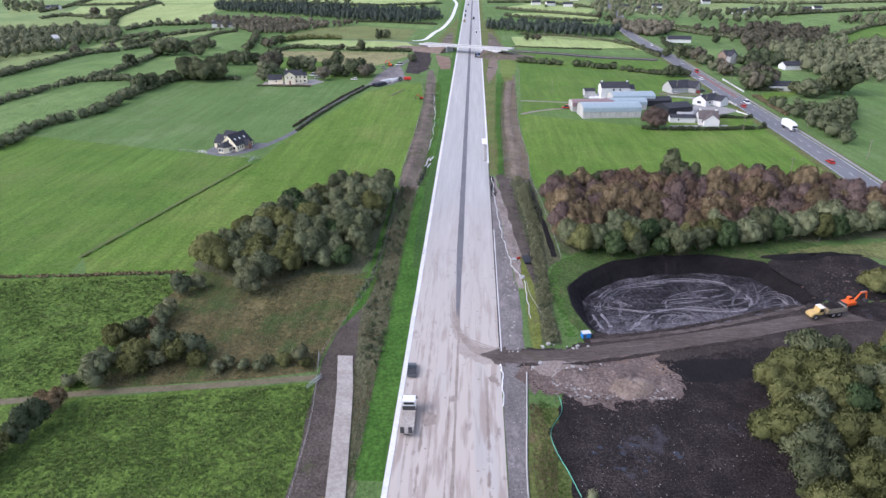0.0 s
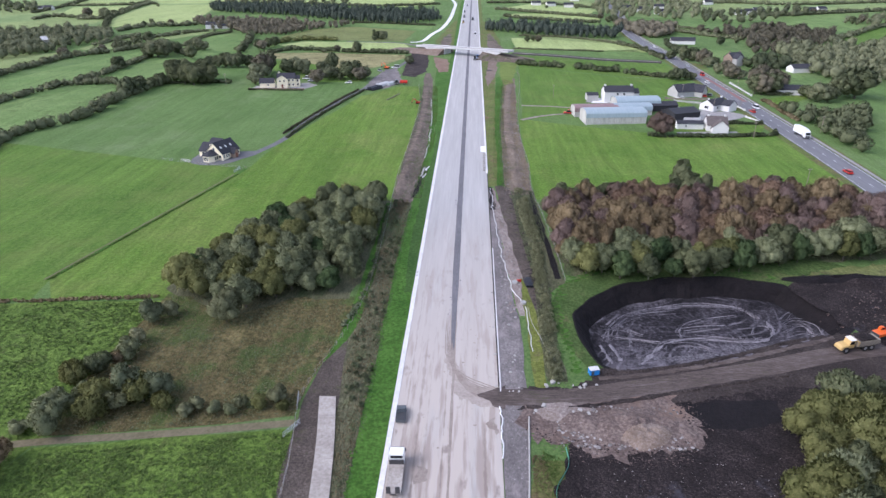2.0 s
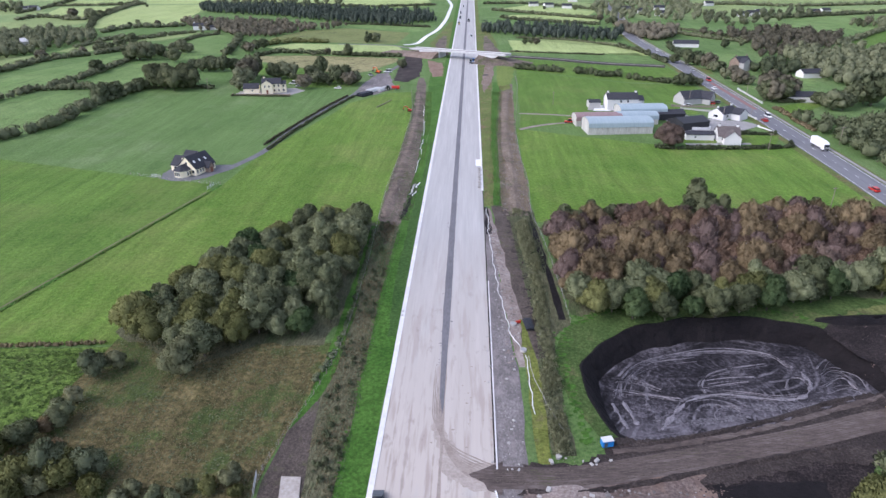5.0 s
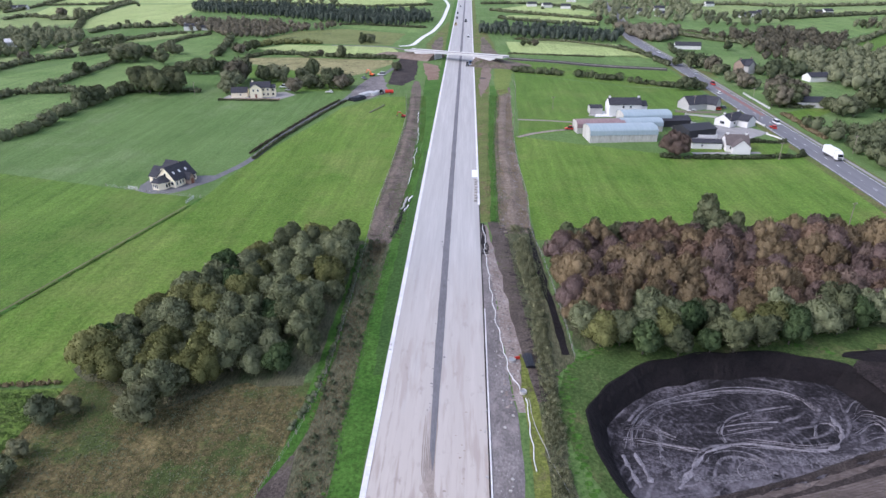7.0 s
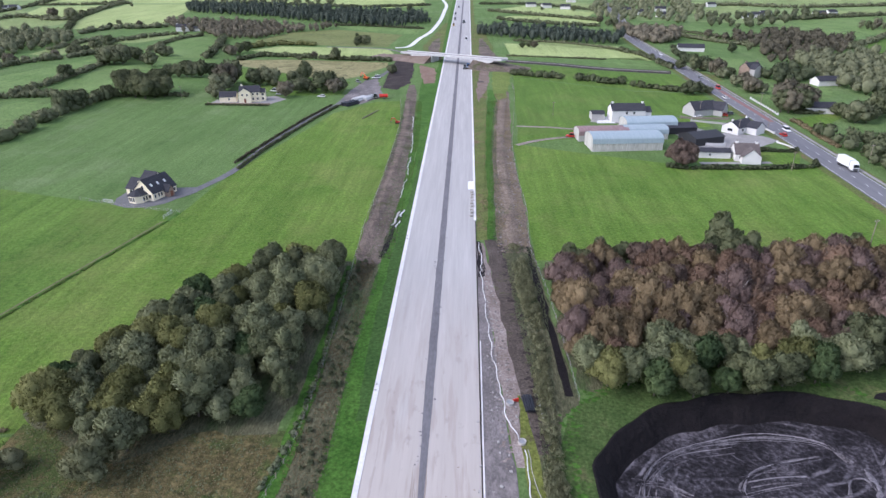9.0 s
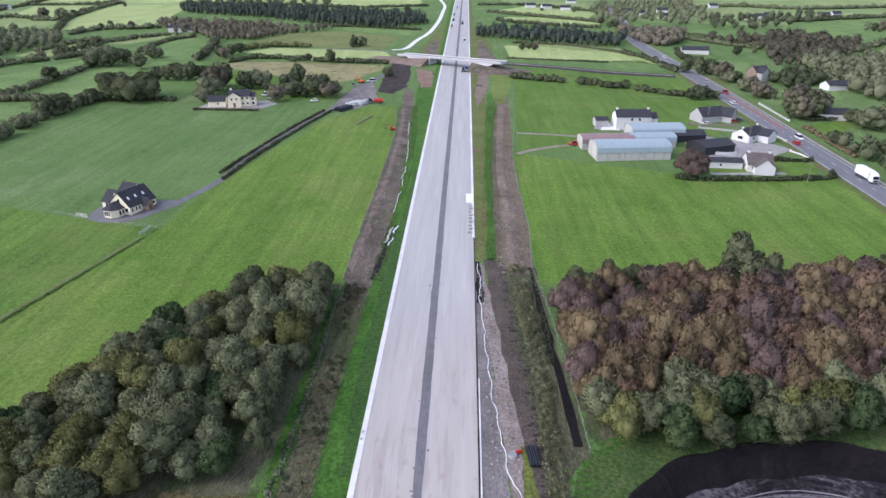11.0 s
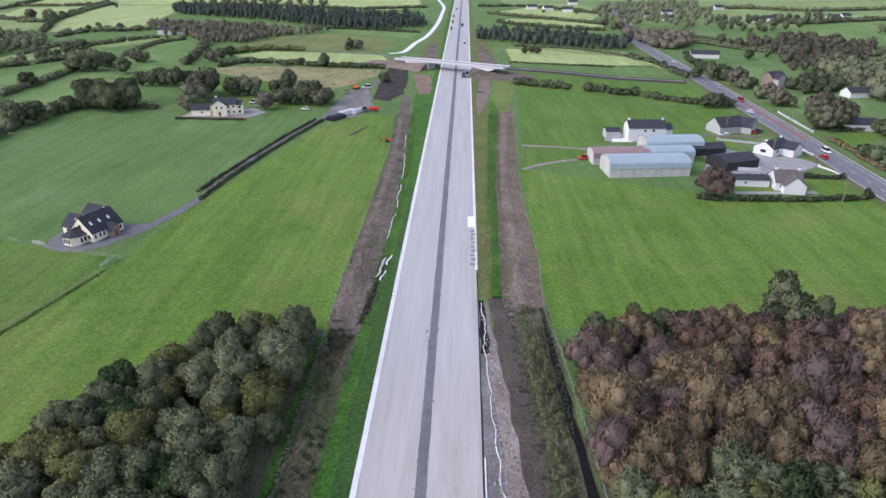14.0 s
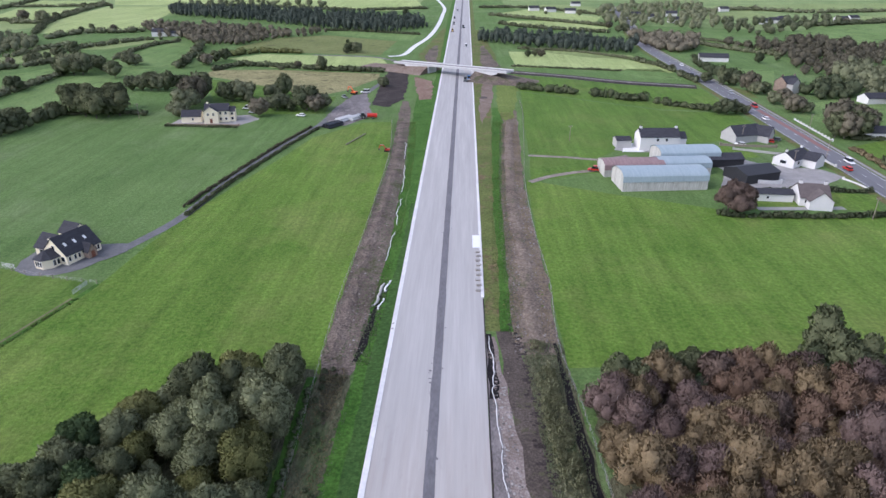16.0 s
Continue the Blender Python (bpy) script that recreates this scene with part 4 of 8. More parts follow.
def mound(name, cx, cy, rx, ry, h, material, label, seed=0, rot=0.0):
    """A low uneven heap of soil."""
    n, rings = 40, 9
    c, s = math.cos(radians(rot)), math.sin(radians(rot))
    verts, faces = [], []
    for j in range(rings):
        t = 1 - j / rings
        for i in range(n):
            a = 2 * math.pi * i / n
            k = 1 + 0.22 * noise.noise(Vector((math.cos(a) * 1.6, math.sin(a) * 1.6, seed)))
            u, v = rx * t * k * math.cos(a), ry * t * k * math.sin(a)
            x, y = cx + c * u - s * v, cy + s * u + c * v
            z = h * (1 - t ** 1.7) * (0.75 + 0.6 * noise.noise(Vector((x * 0.25, y * 0.25, seed + 3)))) + 0.25 * h * noise.noise(Vector((x * 0.9, y * 0.9, seed))) * (1 - t)
            verts.append((x, y, gz(x, y) + 0.02 + z))
    verts.append((cx, cy, gz(cx, cy) + h * 0.9))
    for j in range(rings - 1):
        for i in range(n):
            faces.append((j * n + i, j * n + (i + 1) % n, (j + 1) * n + (i + 1) % n, (j + 1) * n + i))
    faces += [((rings - 1) * n + i, (rings - 1) * n + (i + 1) % n, len(verts) - 1) for i in range(n)]
    ob = raw(name, verts, faces, material)
    return tagged(ob, label, "soil heap")


# ---- pit, haul road, peat ----
def borrow_pit():
    cx, cy = PIT_C
    n = 150
    root = thing("borrow_pit", Matrix.Identity(4), "excavated pit with dark peat walls and churned grey mud floor", "pit")
    rim, lip, toe = [], [], []
    for i in range(n):
        a = 360 * i / n
        r = pit_radius(a)
        c, s = math.cos(radians(a)), math.sin(radians(a))
        x, y = cx + r * c, cy + r * s
        rx, ry = cx + (r + 2.6) * c, cy + (r + 2.6) * s
        rim.append((rx, ry, gz(rx, ry) + 0.03))
        lx, ly = cx + (r + 0.3) * c, cy + (r + 0.3) * s
        lip.append((lx, ly, gz(lx, ly) + 0.07 + 0.04 * noise.noise(Vector((c * 14, s * 14, 1)))))
        d = pit_depth(x, y)
        k = r - (0.6 + 0.75 * d) + 0.35 * noise.noise(Vector((c * 9, s * 9, 5)))
        x, y = cx + k * c, cy + k * s
        toe.append((x, y, gz(x, y) - pit_depth(x, y)))
    verts, faces = list(rim), []
    rings = 7
    for j in range(1, rings):
        t = (j - 1) / (rings - 2)
        for i in range(n):
            p = Vector(lip[i]).lerp(Vector(toe[i]), t)
            if 1 < j < rings - 1:
                p += 0.35 * Vector((noise.noise(p * 0.6), noise.noise(p * 0.6 + Vector((9, 0, 0))), 0.8 * noise.noise(p * 0.6 + Vector((0, 9, 0)))))
                p.z += 0.3 * math.sin(math.pi * t) * (1 if t < 0.5 else 0.2)
            verts.append(tuple(p))
    for j in range(rings - 1):
        for i in range(n):
            faces.append((j * n + i, j * n + (i + 1) % n, (j + 1) * n + (i + 1) % n, (j + 1) * n + i))
    wall = raw("pit_wall", verts, faces, M["peat_wall"], root)
    wall["label"] = "dark cut peat wall"
    verts, faces = list(toe), []
    fr = 16
    for j in range(1, fr):
        t = 1 - j / fr
        for i in range(n):
            x, y = cx + (toe[i][0] - cx) * t, cy + (toe[i][1] - cy) * t
            lump = 0.12 * noise.noise(Vector((x * 0.5, y * 0.5, 3))) + 0.1 * math.sin(1.6 * y + 3 * noise.noise(Vector((x * 0.08, y * 0.08, 8))))
            verts.append((x, y, gz(x, y) - pit_depth(x, y) + lump))
    verts.append((cx, cy, gz(cx, cy) - pit_depth(cx, cy)))
    for j in range(fr - 1):
        for i in range(n):
            faces.append((j * n + i, j * n + (i + 1) % n, (j + 1) * n + (i + 1) % n, (j + 1) * n + i))
    faces += [((fr - 1) * n + i, (fr - 1) * n + (i + 1) % n, len(verts) - 1) for i in range(n)]
    part_ob = raw("pit_floor", verts, faces, M["mud_floor"], root)
    part_ob["label"] = "churned grey wet mud floor"
    for p in part_ob.data.polygons:
        p.use_smooth = True
    return root


PIT = borrow_pit()


def pit_mark(pts, width, stuff="track_mud"):
    """A pale smear left by tracks on the pit floor."""
    line = curve_points(pts, 0.8)
    verts, faces = [], []
    for i, p in enumerate(line):
        d = (line[min(i + 1, len(line) - 1)] - line[max(i - 1, 0)]).normalized()
        wv = width * max(0.2, 0.85 + 0.7 * noise.noise(p * 0.5) + 0.5 * noise.noise(p * 1.7))
        nn = Vector((-d.y, d.x, 0)) * wv / 2
        for q in (p + nn, p, p - nn):
            verts.append((q.x, q.y, gz(q.x, q.y) - pit_depth(q.x, q.y) + (0.13 if q is p else -0.02)))
    for i in range(len(line) - 1):
        faces += [(3 * i, 3 * i + 1, 3 * i + 4, 3 * i + 3), (3 * i + 1, 3 * i + 2, 3 * i + 5, 3 * i + 4)]
    raw("mud_smear", verts, faces, M[stuff], PIT)


# the large pale loops
pit_mark([(40.8, 125.5), (43.5, 129), (46.4, 132.6), (49.5, 135.2), (55.4, 137.2), (61, 136.2), (66.4, 135.2), (71.2, 136.2), (74.8, 140.5), (75.3, 145.4)], 1.1)
pit_mark([(41.7, 126.6), (41, 130.5), (40.4, 134.6), (42, 139.6), (39.2, 143)], 1.6, "wet_smear")
pit_mark([(33.8, 134), (34.3, 129.3), (34.9, 125.6)], 1.1)
pit_mark([(36, 134.5), (36.5, 130.3), (37, 126.8)], 1.1)
pit_mark([(60, 133), (65.3, 132.5), (71.4, 133.5), (77.7, 134.7), (83.4, 136.8)], 3.2, "wet_smear")
pit_mark([(44, 128), (50, 127.6), (58, 130)], 3.0, "wet_smear")
for ring in (3.0, 4.6, 6.2):
    pit_mark([(52.6 + ring * 1.15 * math.cos(0.35 + 0.42 * i), 130.6 + ring * math.sin(0.35 + 0.42 * i)) for i in range(7)], 0.8, "wet_smear")
# finer marks: each a bundle of parallel scrapes
fine = (
    ([(35.5, 136), (37.5, 142), (42, 147), (49.5, 150.4), (60.4, 152.3), (70.5, 151.4), (74, 147)], 5),
    ([(37.7, 138), (40, 143.5), (46.3, 148.2), (56, 150.2)], 3),
    ([(52.8, 137.3), (53, 140.7), (56.6, 144.5), (62.3, 146.5), (69, 148)], 3),
    ([(54.4, 141.6), (59.7, 142.7), (64.7, 143)], 3),
    ([(53, 138.7), (57.7, 140.5), (63, 141.5)], 2),
    ([(34.7, 138), (38.8, 137.7), (43.3, 136.3), (47.6, 135)], 4),
    ([(35.8, 140.5), (40.5, 140), (45, 138)], 3),
    ([(52, 127.4), (52, 130), (54.4, 132.5), (56.7, 131.5), (56, 128.4)], 3),
    ([(78, 143.8), (82, 146), (84.7, 144), (84, 138)], 4),
    ([(77, 140.6), (82, 143.5), (83, 139.8)], 4),
    ([(76.8, 137.6), (81, 139.3), (84, 137)], 3),
    ([(77.7, 146), (81, 149.5), (84, 150.4)], 3),
    ([(68.7, 139.3), (71, 143), (74, 143.7), (74, 140.5)], 3),
    ([(56, 137.8), (61, 137), (66.4, 136), (71.6, 137)], 3),
)
prng = np.random.default_rng(77)
for pts, n in fine:
    for k in range(n):
        o, q = prng.normal(size=2) * 0.7, prng.uniform(0.14, 0.42)
        pit_mark([(x + o[0] + prng.normal() * 0.25, y + o[1] + prng.normal() * 0.25) for x, y in pts], q, "track_mud" if k % 2 else "wet_smear")
sheet("pit_shoulder", [(88, 140), (84, 156), (97, 162), (112, 162), (118, 150), (104, 137), (92, 134)], M["peat"], 0.105, "stripped dark brown peat beside the pit", "ground", 1.0, 0.8)
mound("peat_mound", 98, 160.5, 15, 2.4, 1.5, M["peat_wall"], "long bank of dark cut peat", 11, 4)
sheet("rough_grass", [(84, 160), (98, 165), (112, 169), (138, 174), (140, 164), (120, 158), (110, 163), (96, 162.8)], M["rough_olive"], 0.1, "pale dead rough grass beyond the pit", "ground", 1.5, 0.8)


def pit_surround():
    """Rank grass round the far side of the pit, up to the wood."""
    verts, faces = [], []
    k = 60
    for i in range(k + 1):
        a = 12 + (224 - 12) * i / k
        c, s2 = math.cos(radians(a)), math.sin(radians(a))
        r0 = pit_radius(a) + 0.7 + 0.35 * noise.noise(Vector((c * 6, s2 * 6, 4)))
        r1 = r0 + np.interp(a, [12, 25, 60, 90, 120, 150, 180, 195, 205, 224], [22, 26, 12, 9, 9, 9, 5.0, 3.5, 2.8, 2.4]) + 0.8 * noise.noise(Vector((c * 9, s2 * 9, 9)))
        for r in (r0, (r0 + r1) / 2, r1):
            x, y = PIT_C[0] + r * c, PIT_C[1] + r * s2
            verts.append((x, y, gz(x, y) + 0.09))
    for i in range(k):
        for j in range(2):
            faces.append((3 * i + j, 3 * i + j + 1, 3 * i + j + 4, 3 * i + j + 3))
    tagged(raw("pit_grass", verts, faces, M["rank_grass"]), "rank green and dead grass round the pit", "grass", kind="structure")


pit_surround()
def berm(pts, w, h, material, label, seed):
    """A low uneven ridge of pushed-up soil along a line."""
    ln6 = curve_points(pts, 0.7)
    verts, faces = [], []
    for i, p in enumerate(ln6):
        d = (ln6[min(i + 1, len(ln6) - 1)] - ln6[max(i - 1, 0)]).normalized()
        sv = Vector((-d.y, d.x, 0))
        for j in range(5):
            u = (j - 2) / 2
            q = p + sv * (u * w * (0.8 + 0.5 * noise.noise(Vector((p.x * 0.5, p.y * 0.5, seed + j)))))
            z = h * (1 - u * u) * (0.7 + 0.9 * noise.noise(Vector((p.x * 0.7, p.y * 0.7, seed + 9 + j))))
            verts.append((q.x, q.y, gz(q.x, q.y) + 0.08 + max(0.0, z)))
    for i in range(len(ln6) - 1):
        for j in range(4):
            faces.append((5 * i + j, 5 * i + j + 1, 5 * i + j + 6, 5 * i + j + 5))
    return tagged(raw("berm", verts, faces, material), label, "berm", kind="structure")


berm([(30, 117.2), (38, 118.4), (46, 120.4), (56, 123.2), (66, 126.6), (76, 130.4), (84, 133.4)], 0.8, 0.4, M["haul"], "low ridge of pushed-up brown soil beside the haul road", 3)
berm([(31, 118.8), (40, 120.2), (50, 122.8), (60, 126), (70, 130), (78, 133)], 0.7, 0.4, M["earth_dark"], "low ridge of dark soil along the pit's edge", 6)
berm([(15, 108.2), (24, 108.4), (34, 110.6), (46, 114), (58, 117.2), (68, 119.6)], 0.8, 0.4, M["earth_dark"], "low ridge of dark soil beside the haul road", 12)
for pts, w, h, sd, mt in (([(-21.2, 215), (-20.6, 260), (-20.4, 300), (-21, 345), (-24, 400)], 1.9, 0.4, 21, "earth"), ([(20.6, 220), (21.2, 260), (21, 300), (23, 350), (26.4, 400)], 2.4, 0.45, 23, "straw_earth")):
    berm(pts, w, h, M[mt], "uneven ridge of stripped brown soil and roots", sd)
sheet("mud_spill", [(10.9, 107.6), (11, 114), (9.3, 113.2), (7.6, 112.4), (6.2, 111.8), (6.4, 110.6), (7.8, 109.2), (9.2, 108.2)], M["haul"], 0.184, "dark mud spilt over the road edge where the haul road joins", "mud", 0.5, 0.35)
ribbon("haul_road", [(10.3, 110.8), (16, 110.8), (24, 111.4), (43, 116), (63, 121.4), (82, 127.4), (98, 130.2), (125, 131), (160, 128)], 4.7, M["haul"], 0.18, "rutted brown dirt haul road", "haul road", 2.0)
for k in (-1.6, -1.2, -0.3, 0.2, 1.0, 1.5, 2.0):
    ribbon("wheel_rut", [(9.8, 110.8 + k * 0.6), (24, 111.4 + k), (43, 116 + k), (63, 121.4 + k), (82, 127.4 + k), (98, 130.2 + k)], 0.2, M["bare"], 0.186, "dark wheel rut in the haul road", "mud", 1.2, taper=True)
sheet("peat_field", [(21.6, 99), (20.6, 94), (18, 88), (18.6, 84), (20.4, 78), (22, 60), (22, 30), (50, 30), (55, 60), (56, 76), (60, 86), (60.5, 91), (62, 96), (63, 102), (69, 110), (76, 122), (68, 122), (44, 115.5), (30, 108)], M["peat"], 0.05, "dark stripped peat ground with puddles", "ground", 0.8, 0.5)
sheet("haul_margin", [(14, 113.4), (26, 114.5), (31, 120), (45, 121), (63, 126.5), (82, 134), (92, 137), (112, 137), (118, 110), (100, 112), (84, 115), (64, 116), (44, 110.5), (27, 107), (14, 107)], M["earth_dark"], 0.12, "dark churned earth beside the haul road", "ground", 0.8, 0.7)


sheet("churned_ground", [(13.6, 108.6), (13.8, 104), (16.5, 100.5), (21, 98.6), (27, 96.8), (34, 96), (42, 98), (45, 103), (44, 110), (43, 114.4), (30, 111.6), (20, 109.6)], M["churned"], 0.128, "churned grey-brown stony ground", "ground", 0.7, 1.2)
mound("spoil_mound", 34, 103.8, 9.5, 5.2, 1.7, M["churned"], "low heap of tan subsoil and stones", 1, 8)
mound("spoil_mound", 35.5, 101.6, 6, 3.2, 1.9, M["mound"], "low heap of tan sandy subsoil", 6, 20)
mound("spoil_mound", 26, 104.5, 6, 4, 0.9, M["churned"], "low heap of grey-brown subsoil", 7, 0)
mound("spoil_mound", 43, 103, 2, 4.5, 0.6, M["churned"], "bank of broken rubble", 8, 20)
mound("spoil_mound", 22, 107, 6, 3, 0.7, M["rubble_ground"], "low heap of grey rubble", 2, 0)
mound("peat_mound", 106, 158, 8, 4, 1.6, M["peat"], "rough heap of dark peat", 3)
mound("peat_mound", 101, 131.5, 9, 4.5, 1.2, M["peat"], "rough heap of dark peat by the digger", 4)
sheet("peat_hollow", [(44.5, 110.5), (45, 104), (51.5, 103), (60.5, 105.5), (63, 111.5), (54, 112.2)], M["peat_wall"], 0.065, "smooth dark wet peat hollow", "ground", 1.5, 0.5)


def patches(name, path, spread, count, size, material, dz, label, seed, category="ground"):
    """Small irregular spills of loose ground scattered along an edge."""
    rng = np.random.default_rng(seed)
    pl = curve_points(path, 0.5)
    verts, faces = [], []
    for k in range(count):
        p = pl[int(rng.integers(len(pl)))]
        x, y = p.x + rng.normal() * spread, p.y + rng.normal() * spread
        r = size * rng.uniform(0.25, 1.0) ** 1.6
        base, a0 = len(verts), rng.uniform(0, 6.28)
        st = rng.uniform(0.5, 1.0)
        for i in range(9):
            a = a0 + i * 0.698
            q = r * rng.uniform(0.55, 1.1)
            u, v = x + q * math.cos(a), y + q * math.sin(a) * st
            verts.append((u, v, gz(u, v) + dz + 0.00003 * k))
        faces.append(tuple(range(base, base + 9)))
    return tagged(raw(name, verts, faces, M[material]), label, category, kind="stuff")


patches("loose_soil", [(15, 102), (18, 99.5), (21, 98), (27, 96.3), (34, 95.4), (42, 97.4), (45.6, 103), (45, 110)], 0.9, 420, 0.24, "churned", 0.115, "loose tan soil spilt over the peat", 1)
patches("loose_soil", [(15, 103), (18, 100.5), (21, 99.4), (27, 97.8), (34, 97), (41, 99), (44.2, 103), (43.4, 110)], 0.8, 380, 0.26, "peat", 0.135, "clods of dark peat on the spoil", 2)
patches("loose_soil", [(14, 107.6), (22, 108), (30, 110), (43, 114), (63, 119.6)], 0.7, 420, 0.26, "churned", 0.15, "loose soil beside the haul road", 3)
patches("rubble_spill", [(14.4, 140), (15, 152), (13.6, 175), (12.4, 200), (11.4, 222)], 0.7, 300, 0.5, "rubble_ground", 0.088, "pale rubble spilt over the gravel", 8)
patches("earth_spill", [(20.4, 145), (20.6, 160), (19, 188), (17.6, 215), (16.4, 228)], 0.6, 260, 0.7, "earth_dark", 0.086, "dark earth spilt over the weeds", 9)
patches("weed_patches", [(-15, 80), (-15.3, 110), (-15.8, 150), (-16, 200)], 0.3, 300, 0.5, "verge", 0.088, "grass creeping over the bank", 10)
patches("weed_patches", [(-15.5, 216), (-14.8, 240), (-14.4, 300), (-16, 345), (-19, 400)], 0.5, 520, 0.45, "verge", 0.07, "grass creeping over bare earth", 11)
patches("weed_patches", [(20, 226), (21, 260), (21, 300), (23, 350), (26, 410), (28, 470)], 2.2, 520, 0.55, "verge_olive", 0.062, "weeds growing over bare earth", 12)
patches("weed_patches", [(-19, 216), (-19, 260), (-19, 300), (-20, 345), (-24, 400)], 2.0, 400, 0.55, "scrubland", 0.062, "weeds growing over bare earth", 13)
patches("mud_spots", [(6, 70), (7, 90), (7.5, 110), (5, 125), (7, 145)], 1.4, 36, 0.35, "smear", 0.128, "dried mud spots on the road", 14, "mud")
patches("mud_spots", [(-6, 60), (-5, 85), (-4, 100), (-2, 120)], 1.6, 24, 0.3, "smear", 0.128, "dried mud spots on the road", 15, "mud")
patches("wet_peat", [(26, 80), (30, 84), (34, 86), (38, 84)], 2.0, 36, 0.7, "puddle", 0.058, "shallow blue-grey puddles in the peat", 16, "water")
patches("peat_clods", [(30, 92), (34, 80), (45, 85), (50, 92), (40, 70)], 7.0, 500, 0.22, "earth_dark", 0.062, "brown specks of subsoil on the peat", 17)
patches("reserve_gravel", [(0.25, 140), (0.3, 200), (0.5, 260), (0.5, 400)], 0.55, 420, 0.4, "dark_strip", 0.139, "dark gravel scattered along the middle of the road", 19, "road")
patches("peat_clods", [(92, 140), (98, 146), (100, 154), (108, 150)], 4.0, 420, 0.5, "peat", 0.115, "dark peat clods beside the pit", 20)
patches("peat_clods", [(92, 140), (98, 146), (100, 154), (108, 150)], 4.0, 260, 0.35, "churned", 0.13, "pale soil spilt beside the pit", 21)
patches("grass_edge", [(26.5, 119), (25.3, 138), (26.5, 152), (35, 161), (48, 164), (60, 166), (72, 165), (82, 161)], 0.7, 300, 0.8, "verge", 0.1, "tufts of brighter grass round the pit", 18, "grass")

# ---- side roads ----
A6 = [(137, 60), (141, 140), (145, 200), (148, 260), (150, 330), (152, 420), (153.5, 500), (153, 580), (154, 640), (162, 720), (176, 800), (190, 900), (205, 1050)]
ribbon("main_road_verge", A6, 17.0, M["verge_olive"], 0.06, "mown roadside verge", "verge")
ribbon("main_road", A6, 10.6, M["asphalt"], 0.1, "worn grey asphalt main road", "road")
line = curve_points(A6, 3.0)
ribbon("footpath", [(p[0] + 6.6, p[1]) for p in A6], 1.5, M["yard"], 0.12, "concrete footpath beside the main road", "footpath")
for off in (-4.6, 4.6):
    ribbon("edge_line", [(p[0] + off, p[1]) for p in A6], 0.16, M["line"], 0.115, "white painted edge line", "road marking")
for i in range(8, len(line) - 60, 3):
    p, q = line[i], line[i + 1]
    ribbon("centre_dash", [(p.x, p.y), (q.x, q.y)], 0.16, M["line"], 0.115, "white painted centre dash", "road marking", smooth_line=False)
ribbon("red_surfacing", [(153.3, 362), (153.8, 395), (154.2, 432)], 2.4, M["asphalt_red"], 0.108, "faded red surfacing between the lanes", "road marking")
ribbon("side_road_east", [(36, 530), (69, 517), (101, 500), (142, 488)], 12, M["earth_dark"], 0.09, "bare earth embankment of the side road", "embankment")
ribbon("side_road_east_top", [(36, 532), (69, 519), (101, 502), (142, 490)], 3.6, M["gravel"], 0.12, "grey gravel side road", "road")
ribbon("link_road", [(-52, 590), (-41.5, 599), (-36.2, 645), (-28.2, 699), (-23.4, 792), (-22.4, 900), (-23.5, 1000), (-40, 1150)], 4.2, M["white_gravel"], 0.12, "white gravel link road", "road")
ribbon("side_road_west", [(-37, 560), (-52, 578), (-68, 588), (-110, 594)], 3.6, M["gravel"], 0.1, "narrow lane running west", "road")
ribbon("house_drive", [(-86.9, 262.2), (-80.5, 283), (-77.4, 314), (-69.5, 358), (-62, 389), (-59, 416), (-54, 440), (-47, 480), (-40, 520)], 3.2, M["drive"], 0.08, "grey tarmac drive between hedges", "drive")
sheet("site_yard", [(-62, 412), (-57, 456), (-50, 462), (-45, 440), (-40, 410), (-50, 392), (-58, 395)], M["gravel"], 0.09, "gravel storage yard", "yard", 3, 0.6)
ribbon("farm_track", [(30.5, 350.5), (45, 349), (58, 346.5), (70, 352)], 2.2, M["rubble_ground"], 0.08, "pale farm track", "track")
ribbon("farm_track", [(28.5, 320), (36, 326), (46, 331), (56, 334)], 2.4, M["rubble_ground"], 0.08, "pale stony farm track", "track")


